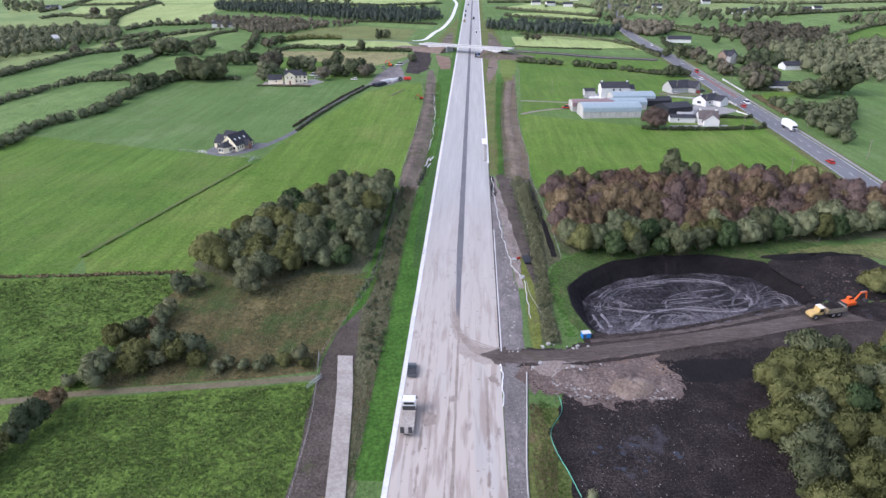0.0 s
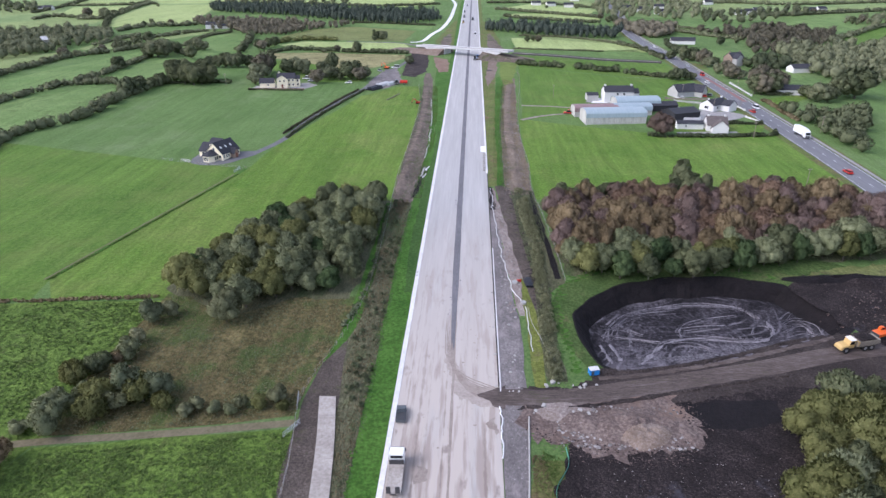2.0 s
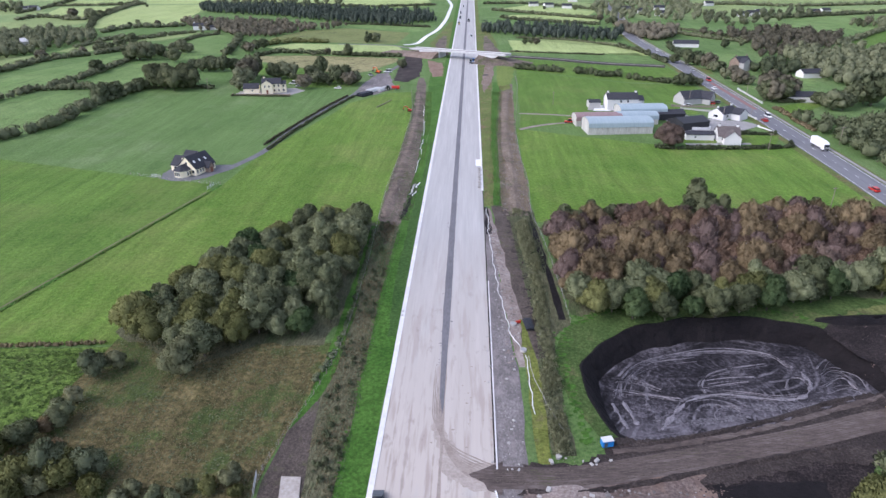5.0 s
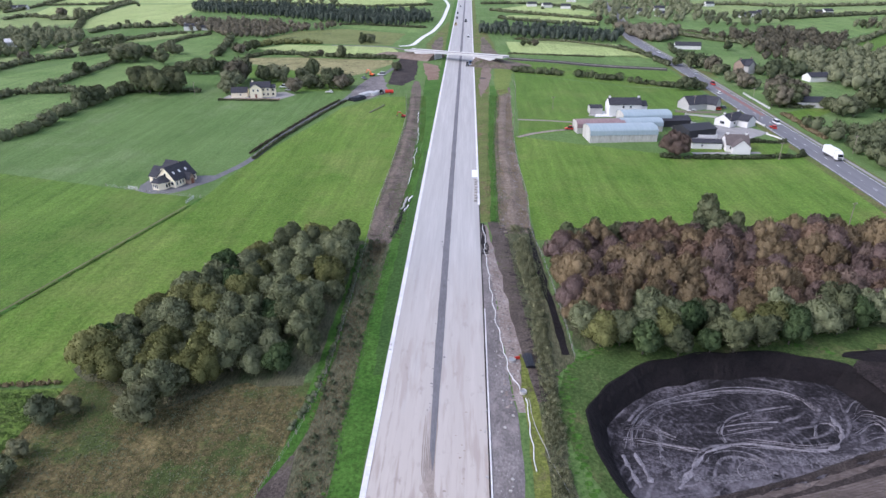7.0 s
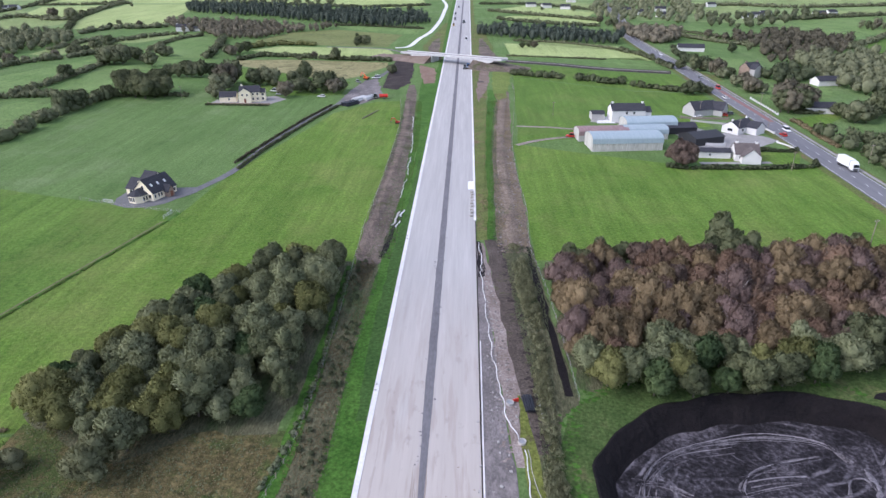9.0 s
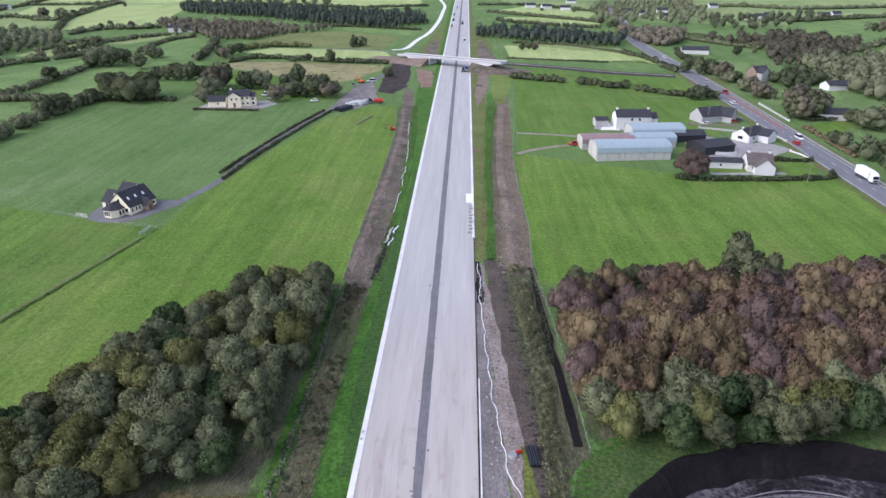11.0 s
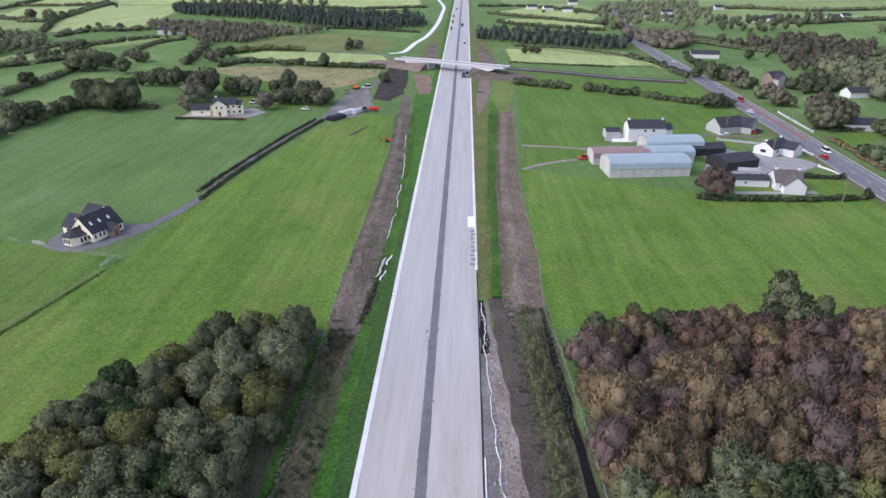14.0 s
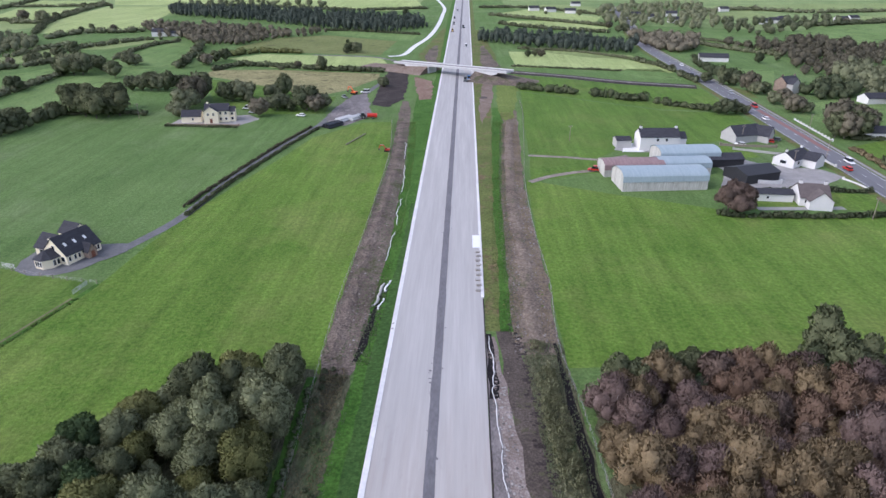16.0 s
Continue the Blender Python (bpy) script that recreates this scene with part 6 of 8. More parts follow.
    me.normals_split_custom_set_from_vertices((nv / np.linalg.norm(nv, axis=1)[:, None]).tolist())
    return me


def dome_lobes(rng, w, h, n, wide=0.43, mid=0.52, low=-0.15, bulge=0.0):
    """One broad dome with smaller lobes that swell from its surface."""
    r0, k0 = w * wide, h * 0.46 / (w * wide)
    out = [(0, 0, h * mid, r0, k0)]
    for i in range(n):
        a, e = 2 * math.pi * (i + rng.random()) / n * 1.618 * 2, math.asin(rng.uniform(low, 0.92))
        q = rng.uniform(0.58, 0.78) + bulge
        out.append((r0 * q * math.cos(a) * math.cos(e), r0 * q * math.sin(a) * math.cos(e), h * mid + r0 * k0 * q * math.sin(e), w * rng.uniform(0.13, 0.24), rng.uniform(0.85, 1.15)))
    return out


def round_lobes(rng, w, h, n):
    """A broad bushy crown: one dome with wide swells that run into each other."""
    r0, k0 = w * 0.38, h * 0.44 / (w * 0.38)
    out = [(0, 0, h * 0.46, w * 0.32, h * 0.4 / (w * 0.32))]
    for i in range(n):
        a, e = 2 * math.pi * (i + rng.random()) / n * 3.236, math.asin(rng.uniform(-0.25, 0.95))
        q = rng.uniform(0.5, 0.95)
        out.append((r0 * q * math.cos(a) * math.cos(e), r0 * q * math.sin(a) * math.cos(e), h * 0.48 + r0 * k0 * q * math.sin(e), w * rng.uniform(0.12, 0.25), rng.uniform(0.85, 1.5)))
    return out


def plume_lobes(rng, w, h, n):
    """A birch crown: slender upright plumes of different height round a tall heart."""
    out = [(0, 0, h * 0.46, w * 0.3, h * 0.4 / (w * 0.3))]
    for i in range(n):
        a, q = 2 * math.pi * (i + rng.random()) / n * 3.236, w * 0.42 * rng.uniform(0.1, 1.0) ** 0.7
        top = h * rng.uniform(0.64, 1.0) * (1 - 0.3 * q / (0.42 * w))
        r = w * rng.uniform(0.13, 0.2)
        half = r * rng.uniform(1.4, 2.1)
        out.append((q * math.cos(a), q * math.sin(a), top - half, r, half / r))
    return out


def trunk(bm, h, r, limbs, rng, spread):
    rod(bm, (0, 0, -0.4), (0.05 * h * rng.uniform(-1, 1), 0, h * 0.55), r, r * 0.55, 8)
    for i in range(limbs):
        a = 2 * math.pi * (i + rng.random() * 0.6) / limbs
        z0 = h * rng.uniform(0.15, 0.45)
        rod(bm, (0, 0, z0), (spread * math.cos(a) * 0.7, spread * math.sin(a) * 0.7, h * rng.uniform(0.55, 0.75)), r * 0.5, r * 0.15, 6)
    return bm


def tree_model(kind, seed):
    """One tree with trunk and crown, kept as the model for its copies."""
    rng = np.random.default_rng(seed)
    if kind in ("willow", "olive", "green", "dark", "russet", "bronze"):
        w, h = rng.uniform(6.4, 8.4), rng.uniform(6.4, 8.6)
        lobes = round_lobes(rng, w, h, 16)
        me = crown_mesh("crown", lobes, 3600, 0.16, M["leaf_" + kind], seed, upright=0.65, loose=0.42, core=0.8, big=1, slender=2.1, billow=0.16, cull=True)
        label = {"willow": "grey-green bushy rounded willow tree", "olive": "yellow-olive bushy tree in early autumn", "green": "rounded leafy mid-green broadleaf tree", "dark": "broad dark green leafy tree", "russet": "bushy russet tree in autumn leaf", "bronze": "bushy bronze-brown willow turning in autumn"}[kind]
        bark, r = "bark", 0.2
    elif kind == "brown":
        w, h = rng.uniform(6.4, 8.2), rng.uniform(8.0, 11.2)
        lobes = plume_lobes(rng, w, h, 15)
        me = crown_mesh("crown", lobes, 3500, 0.116, M[("leaf_brown", "leaf_rust", "leaf_bronze")[seed % 3]], seed, upright=1.0, loose=0.5, core=0.8, big=1, slender=3.2, billow=0.2, cull=True)
        label, bark, r = "brown autumn birch tree with pale stem", "bark_pale", 0.13
    elif kind == "shrub":
        w, h = rng.uniform(4.0, 5.2), rng.uniform(3.0, 3.8)
        lobes = round_lobes(rng, w, h, 8)
        me = crown_mesh("crown", lobes, 2300, 0.11, M[("leaf_willow", "leaf_scrub", "leaf_olive", "leaf_bronze", "leaf_weed")[seed % 5]], seed, upright=0.8, loose=0.5, core=0.8, big=1, slender=2.4, billow=0.2, cull=True)
        label, bark, r = "low bushy grey-green willow shrub", "bark", 0.08
    elif kind == "far":
        w, h = rng.uniform(8.0, 11.0), rng.uniform(6.5, 10.0)
        lobes = dome_lobes(rng, w, h, 16, 0.33, 0.5, -0.4, 0.22)
        me = crown_mesh("crown", lobes, 1300, 0.3, M[("leaf_far", "leaf_dark", "leaf_far", "leaf_hedge", "leaf_far_brown")[seed % 5]], seed, loose=0.35, big=1)
        label, bark, r = "broad dark hedgerow tree in leaf", "bark", 0.25
    else:
        w, h = 4.2, rng.uniform(10.0, 12.5)
        lobes = [(0, 0, h * (0.12 + 0.8 * q), w * 0.5 * (1.02 - q), 1.1) for q in (0.05, 0.25, 0.45, 0.65, 0.82)]
        me = crown_mesh("crown", lobes, 320, 0.6, M["leaf_pine"], seed, core=0.8)
        label, bark, r = "dark green plantation spruce", "bark", 0.2
    root = thing({"shrub": "shrub", "brown": "birch_tree", "willow": "willow_tree", "olive": "sallow_tree", "far": "hedgerow_tree"}.get(kind, "broadleaf_tree"), Matrix.Translation((0, -400 - seed, -60)), label, "shrub" if kind == "shrub" else "tree", "")
    part("trunk", trunk(B(), h, r, 5, rng, w * 0.5), M[bark], root)
    c = new("crown", me)
    c.parent = root
    return root


MODELS = {k: [tree_model(k, 100 * i + j) for j in range(n)] for i, (k, n) in enumerate((("willow", 5), ("olive", 3), ("green", 3), ("dark", 3), ("russet", 2), ("bronze", 2), ("brown", 9), ("shrub", 7), ("far", 5)))}
FRESH = {ob.name for some in MODELS.values() for ob in some}
trng = np.random.default_rng(7)


def plant(kind, x, y, size=1.0, group=""):
    src = MODELS[kind][int(trng.integers(len(MODELS[kind])))]
    k = size * trng.uniform(0.72, 1.22)
    m = Matrix.Translation((x, y, gz(x, y) - 0.1)) @ Matrix.Rotation(trng.uniform(0, 6.28), 4, "Z")
    if src.name in FRESH:
        FRESH.discard(src.name)
        ob, src.matrix_world = src, m
    else:
        ob = copy_thing(src, m)
    ob.scale = (k * trng.uniform(0.88, 1.14), k * trng.uniform(0.88, 1.14), k * trng.uniform(0.9, 1.14))
    if group:
        ob["group"] = group
    return ob


def inside(p, poly):
    x, y = p
    ok = False
    for i in range(len(poly)):
        (x0, y0), (x1, y1) = poly[i], poly[i - 1]
        if (y0 > y) != (y1 > y) and x < (x1 - x0) * (y - y0) / (y1 - y0) + x0:
            ok = not ok
    return ok


def scatter(poly, gap, seed, tries=4000, most=10 ** 6):
    """Places inside a polygon that keep a distance."""
    rng = np.random.default_rng(seed)
    xs, ys = [p[0] for p in poly], [p[1] for p in poly]
    got = []
    for _ in range(tries):
        p = (rng.uniform(min(xs), max(xs)), rng.uniform(min(ys), max(ys)))
        if inside(p, poly) and all((p[0] - q[0]) ** 2 + (p[1] - q[1]) ** 2 > gap * gap for q in got):
            got.append(p)
            if len(got) >= most:
                break
    return got


# wood west of the road
WOOD_WEST = [(-71, 150), (-60, 144), (-50, 141), (-40, 149), (-28, 148), (-25, 158), (-25, 175), (-26, 210), (-33, 208), (-47, 197), (-57, 183), (-65, 166)]
for x, y in scatter(WOOD_WEST, 4.2, 11):
    plant(("willow", "willow", "olive", "willow", "willow", "dark", "green", "willow", "willow", "willow", "olive")[int(trng.integers(11))], x, y, 1.0, "western thicket")
# wood east of the road: birches behind, round willows in front
WOOD_EAST = [(31, 160), (45, 157.5), (68, 161), (82, 165), (98, 169.5), (112, 172), (136, 178), (139, 196), (120, 208), (98, 214), (68, 211), (50, 208), (32, 205), (30, 186)]
for x, y in scatter(WOOD_EAST, 3.75, 12, 9000):
    front = y - np.interp(x, [33, 68, 98, 134], [159, 162, 170, 178])
    if front < 5 + 6 * noise.noise(Vector((x * 0.09, y * 0.05, 2))) + 2:
        kind = ("willow", "olive", "willow", "green", "dark", "willow")[int(trng.integers(6))]
    else:
        kind = ("brown", "brown", "brown", "brown", "brown", "brown", "brown", "brown", "russet", "brown", "brown", "brown")[int(trng.integers(12))]
    plant(kind, x, y, 1.04 if kind == "brown" else 1.0, "eastern birch wood")
for x, y, k in ((75, 213, 1.25), (80, 212, 1.0), (71, 210, 0.95)):
    plant("dark", x, y, k)
for x, y in ((112, 217), (35, 206), (39, 208), (43, 209), (48, 210), (37, 203)):
    plant("dark", x, y, 0.9)
sheet("wood_floor", [(28, 160), (45, 158), (68, 161), (98, 169), (136, 176), (141, 198), (120, 212), (98, 218), (60, 214), (29, 208)], M["scrubland"], 0.03, "weedy brown undergrowth of the birch wood", "ground", 3, 0.8)
sheet("wood_floor", [(-73, 150), (-60, 142), (-50, 138), (-40, 146), (-26, 146), (-23, 158), (-24, 212), (-34, 211), (-50, 199), (-60, 184), (-68, 166)], M["scrubland"], 0.045, "weedy undergrowth of the thicket", "ground", 3, 0.8)
# trees beside the peat field
TREES_PEAT = [(62, 104), (60, 94), (57, 84), (55, 62), (63, 56), (88, 62), (110, 90), (113, 112), (99, 111), (80, 112)]
for x, y in scatter(TREES_PEAT, 4.8, 13):
    plant(("olive", "dark", "olive", "green", "olive", "willow", "dark")[int(trng.integers(7))], x, y, 1.0, "trees beside the peat field")
sheet("wood_floor", [(62.5, 110), (60.5, 94), (56.5, 84), (54, 60), (66, 52), (95, 60), (116, 90), (122, 119), (100, 119), (80, 120)], M["rank_grass"], 0.035, "green undergrowth below trees", "ground", 3, 0.8)
for x, y in ((104, 141), (107, 139), (112, 144)):
    plant("olive", x, y, 0.75)
# shrubs in the rushy field
for x, y, s in ((-61, 108, 1.5), (-58, 107, 1.3), (-73, 111, 1.2), (-71, 115, 1.1), (-72.6, 104, 1.2), (-71, 99, 1.1), (-65, 101.5, 1.0), (-52.6, 105, 1.2), (-35.3, 106.5, 0.8), (-42.9, 104.5, 0.6), (-74.7, 90, 1.0), (-76, 82, 1.2), (-75, 85, 1.1), (-67.4, 121, 0.9), (-69, 118, 0.9), (-69, 134, 0.9), (-32, 108, 0.7), (-38.7, 106, 0.7), (-75.9, 97.6, 0.8), (-46.8, 105.5, 0.6), (-52, 135, 1.4), (-78, 78, 1.2), (-80, 73, 1.2), (-66, 106, 1.1), (-66, 137, 0.8), (-64, 112, 1.0), (-55.5, 108.5, 1.0), (-48, 103.6, 0.6), (-40, 104, 0.6), (-30.5, 105.5, 0.6), (-69, 108, 1.1), (-68, 126, 0.7), (-62, 104.5, 0.8)):
    plant("shrub", x, y, s * 1.25, "shrubs in the rushy field")


# ---- hedges and far woods ----
def hedge(pts, width, height, density, label, material="leaf_hedge", size=0.42, gaps=0.0, name="hedge", seed=0, step=0.0):
    """A hedgerow: leaf clumps heaped along a line, with an uneven top."""
    rng = np.random.default_rng(seed + int(abs(pts[0][0]) * 7 + abs(pts[0][1])))
    line2 = curve_points(pts, step or max(1.0, width * 0.5))
    lobes = []
    for p in line2:
        if noise.noise(Vector((p.x * 0.08, p.y * 0.08, 4.0 + seed))) < gaps - 0.6:
            continue
        k = 0.8 + 0.5 * noise.noise(Vector((p.x * 0.15, p.y * 0.15, 1.0 + seed))) + rng.uniform(-0.15, 0.15)
        hh = max(0.5, height * k)
        wr = max(width * 0.62, 0.5) * rng.uniform(0.5, 1.25)
        lobes.append((p.x + rng.uniform(-0.3, 0.3) * width, p.y + rng.uniform(-0.3, 0.3) * width, gz(p.x, p.y) + hh * 0.42, wr, hh * 0.55 / wr))
    me = crown_mesh("hedge", lobes, int(len(lobes) * density * 0.8), size * 0.7, M[material], seed + 3)
    return tagged(new(name, me), label, "hedge")


hedge([(-79.5, 286), (-76, 314), (-67.6, 358), (-60.5, 388)], 1.1, 1.1, 60, "low clipped hedge beside the drive", size=0.3, gaps=0.1)
hedge([(-83, 292), (-79.8, 314), (-71.8, 358), (-64.6, 388)], 1.0, 0.9, 50, "low brown hedge beside the drive", "leaf_far_brown", 0.3, 0.15)
hedge([(-132, 140), (-99, 142.5), (-73, 145)], 0.8, 0.8, 30, "overgrown stone wall with grass and brambles", "leaf_dead", 0.32)
hedge([(-63, 162), (-58, 174), (-48, 188), (-36, 202)], 1.6, 1.6, 60, "bramble edge of the wood", size=0.35)
hedge([(-131, 387.5), (-98, 386)], 1.0, 1.0, 40, "low dark garden hedge", size=0.4)
hedge([(84, 292.5), (96, 291), (136, 293.5), (143, 300)], 1.5, 2.2, 90, "clipped dark garden hedge", size=0.3)
hedge([(98, 313), (112, 313.5), (128, 314.5), (142, 314)], 1.4, 2.0, 90, "clipped dark garden hedge", size=0.3)


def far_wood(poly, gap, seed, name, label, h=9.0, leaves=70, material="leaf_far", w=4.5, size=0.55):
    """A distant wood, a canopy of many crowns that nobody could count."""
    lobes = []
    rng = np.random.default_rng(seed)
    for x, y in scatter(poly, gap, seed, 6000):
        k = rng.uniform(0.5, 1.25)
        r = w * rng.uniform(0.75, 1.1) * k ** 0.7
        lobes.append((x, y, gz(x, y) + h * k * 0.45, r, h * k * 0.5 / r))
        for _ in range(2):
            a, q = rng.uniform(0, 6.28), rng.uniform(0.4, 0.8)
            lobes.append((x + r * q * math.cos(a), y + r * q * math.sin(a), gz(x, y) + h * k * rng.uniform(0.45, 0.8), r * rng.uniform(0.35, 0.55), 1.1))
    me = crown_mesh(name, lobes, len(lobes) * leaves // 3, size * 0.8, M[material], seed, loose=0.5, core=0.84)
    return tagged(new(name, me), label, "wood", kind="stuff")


# hedgerows of the valley
hedge([(-202, 253), (-206, 289), (-196, 311), (-194, 331), (-196, 356), (-194, 386), (-190, 405)], 5.5, 6.5, 75, "tall dark overgrown hedgerow", "leaf_hedge", 0.55)
hedge([(-190, 405), (-177, 409), (-161, 409), (-150, 407)], 3, 2.4, 60, "low dark hedge at the pasture's end", "leaf_hedge", 0.5)
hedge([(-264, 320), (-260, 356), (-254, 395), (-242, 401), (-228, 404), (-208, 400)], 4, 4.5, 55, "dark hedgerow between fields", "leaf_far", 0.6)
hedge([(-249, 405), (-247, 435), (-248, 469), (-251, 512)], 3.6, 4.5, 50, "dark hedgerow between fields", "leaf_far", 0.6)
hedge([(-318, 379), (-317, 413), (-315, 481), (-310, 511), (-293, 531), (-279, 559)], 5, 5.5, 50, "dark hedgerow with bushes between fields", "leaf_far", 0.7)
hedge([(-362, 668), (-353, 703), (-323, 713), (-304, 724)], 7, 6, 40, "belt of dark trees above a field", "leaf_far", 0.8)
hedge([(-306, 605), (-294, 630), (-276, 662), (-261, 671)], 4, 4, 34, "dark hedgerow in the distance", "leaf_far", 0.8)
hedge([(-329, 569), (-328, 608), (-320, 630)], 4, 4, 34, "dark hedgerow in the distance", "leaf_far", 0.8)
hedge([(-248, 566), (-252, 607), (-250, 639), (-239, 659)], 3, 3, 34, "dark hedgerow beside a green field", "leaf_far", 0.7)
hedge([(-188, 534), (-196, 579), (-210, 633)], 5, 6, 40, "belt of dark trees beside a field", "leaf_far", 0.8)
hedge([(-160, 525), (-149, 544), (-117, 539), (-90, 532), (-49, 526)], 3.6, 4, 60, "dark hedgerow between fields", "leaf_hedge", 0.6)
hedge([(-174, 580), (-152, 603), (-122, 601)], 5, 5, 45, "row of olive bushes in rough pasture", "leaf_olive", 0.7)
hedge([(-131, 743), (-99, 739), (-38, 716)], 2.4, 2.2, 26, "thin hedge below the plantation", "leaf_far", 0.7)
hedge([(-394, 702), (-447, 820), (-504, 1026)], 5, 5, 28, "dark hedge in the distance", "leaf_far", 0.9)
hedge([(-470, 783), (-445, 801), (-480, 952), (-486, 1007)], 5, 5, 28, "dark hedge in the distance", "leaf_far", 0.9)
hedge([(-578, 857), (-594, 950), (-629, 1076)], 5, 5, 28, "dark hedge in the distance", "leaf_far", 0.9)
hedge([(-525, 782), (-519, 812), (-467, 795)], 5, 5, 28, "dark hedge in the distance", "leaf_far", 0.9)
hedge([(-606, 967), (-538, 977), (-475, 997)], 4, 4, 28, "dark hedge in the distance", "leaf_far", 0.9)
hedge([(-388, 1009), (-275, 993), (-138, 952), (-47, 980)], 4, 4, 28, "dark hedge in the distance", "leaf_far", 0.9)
hedge([(37, 478), (52, 470), (66, 465)], 4.5, 5, 85, "row of dark bushes between fields", "leaf_hedge", 0.6)
hedge([(76, 460), (89, 453), (102, 450)], 4.5, 5, 85, "row of dark bushes between fields", "leaf_hedge", 0.6)
hedge([(106, 443), (116, 437), (127, 429)], 3.6, 3.6, 85, "row of dark bushes between fields", "leaf_hedge", 0.6)
hedge([(38, 552), (76, 545), (108, 538)], 1.6, 1.2, 26, "thin hedge on the field edge", "leaf_far", 0.5)
hedge([(48, 633), (91, 620), (124, 589), (130, 577)], 2, 2, 30, "thin hedge between pale fields", "leaf_far", 0.6)
hedge([(130, 577), (141, 550), (144, 520), (146, 502)], 3.5, 3.5, 55, "bushes beside the main road", "leaf_far", 0.6)
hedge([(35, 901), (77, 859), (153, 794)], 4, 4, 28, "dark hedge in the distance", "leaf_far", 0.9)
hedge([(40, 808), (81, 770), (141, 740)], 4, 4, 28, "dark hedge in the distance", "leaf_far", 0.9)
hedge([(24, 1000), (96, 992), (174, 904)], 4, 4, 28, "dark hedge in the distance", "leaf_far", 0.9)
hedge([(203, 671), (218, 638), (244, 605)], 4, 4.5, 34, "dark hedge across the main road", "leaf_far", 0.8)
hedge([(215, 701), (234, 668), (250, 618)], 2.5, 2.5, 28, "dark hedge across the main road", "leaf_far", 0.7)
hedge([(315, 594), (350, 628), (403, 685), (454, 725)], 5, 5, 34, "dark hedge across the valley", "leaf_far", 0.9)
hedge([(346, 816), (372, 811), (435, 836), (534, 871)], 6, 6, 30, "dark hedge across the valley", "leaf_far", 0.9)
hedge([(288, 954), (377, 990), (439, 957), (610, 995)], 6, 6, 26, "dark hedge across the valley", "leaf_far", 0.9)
hedge([(172, 379), (182, 379), (196, 385)], 2.2, 2.4, 90, "clipped dark green garden hedge", "leaf_hedge", 0.4)
hedge([(163, 321), (163, 337), (164, 347), (164, 364)], 2.5, 1.6, 60, "dead brown grass and brambles beside the main road", "leaf_dead", 0.4)

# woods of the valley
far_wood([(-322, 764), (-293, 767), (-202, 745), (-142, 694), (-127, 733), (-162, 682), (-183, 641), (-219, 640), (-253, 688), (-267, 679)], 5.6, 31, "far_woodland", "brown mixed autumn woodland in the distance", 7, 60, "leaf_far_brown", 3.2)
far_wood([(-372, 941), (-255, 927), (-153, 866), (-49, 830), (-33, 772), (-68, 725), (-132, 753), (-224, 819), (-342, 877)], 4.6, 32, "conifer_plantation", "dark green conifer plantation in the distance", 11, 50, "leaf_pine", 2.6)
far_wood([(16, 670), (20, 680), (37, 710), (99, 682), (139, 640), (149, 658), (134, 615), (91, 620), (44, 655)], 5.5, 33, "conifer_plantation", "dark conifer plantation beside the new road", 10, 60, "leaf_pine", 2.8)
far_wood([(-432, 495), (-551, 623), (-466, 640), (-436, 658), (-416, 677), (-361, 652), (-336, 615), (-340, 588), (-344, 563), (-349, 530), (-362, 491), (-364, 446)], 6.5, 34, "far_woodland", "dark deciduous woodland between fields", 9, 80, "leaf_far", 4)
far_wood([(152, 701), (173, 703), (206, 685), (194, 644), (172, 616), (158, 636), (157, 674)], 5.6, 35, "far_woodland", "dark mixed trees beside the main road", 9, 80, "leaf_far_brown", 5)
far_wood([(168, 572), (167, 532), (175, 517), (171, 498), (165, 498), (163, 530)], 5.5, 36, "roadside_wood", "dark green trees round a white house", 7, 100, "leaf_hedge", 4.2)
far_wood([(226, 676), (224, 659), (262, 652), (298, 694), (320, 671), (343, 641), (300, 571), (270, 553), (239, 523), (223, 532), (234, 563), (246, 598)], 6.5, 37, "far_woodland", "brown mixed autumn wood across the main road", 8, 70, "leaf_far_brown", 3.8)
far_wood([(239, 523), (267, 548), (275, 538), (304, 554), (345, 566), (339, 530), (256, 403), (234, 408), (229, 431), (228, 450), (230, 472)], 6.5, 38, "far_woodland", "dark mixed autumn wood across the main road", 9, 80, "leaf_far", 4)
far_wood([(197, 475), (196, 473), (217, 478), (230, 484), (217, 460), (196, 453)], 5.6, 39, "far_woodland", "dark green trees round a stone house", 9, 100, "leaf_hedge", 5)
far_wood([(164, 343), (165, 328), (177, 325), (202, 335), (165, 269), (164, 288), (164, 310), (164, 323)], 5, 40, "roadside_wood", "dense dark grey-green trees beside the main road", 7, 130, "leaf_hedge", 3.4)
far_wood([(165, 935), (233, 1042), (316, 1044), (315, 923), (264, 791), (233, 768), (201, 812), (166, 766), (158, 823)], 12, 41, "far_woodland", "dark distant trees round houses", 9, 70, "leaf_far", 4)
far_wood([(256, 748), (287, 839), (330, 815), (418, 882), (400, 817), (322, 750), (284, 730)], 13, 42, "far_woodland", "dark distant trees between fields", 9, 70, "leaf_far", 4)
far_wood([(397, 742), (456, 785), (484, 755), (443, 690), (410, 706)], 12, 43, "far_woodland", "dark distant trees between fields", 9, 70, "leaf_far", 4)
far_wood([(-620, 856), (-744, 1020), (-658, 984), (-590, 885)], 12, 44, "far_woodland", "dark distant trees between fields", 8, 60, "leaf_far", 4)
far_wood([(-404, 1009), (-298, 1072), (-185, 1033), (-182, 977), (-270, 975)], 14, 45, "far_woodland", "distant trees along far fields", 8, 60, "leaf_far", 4)
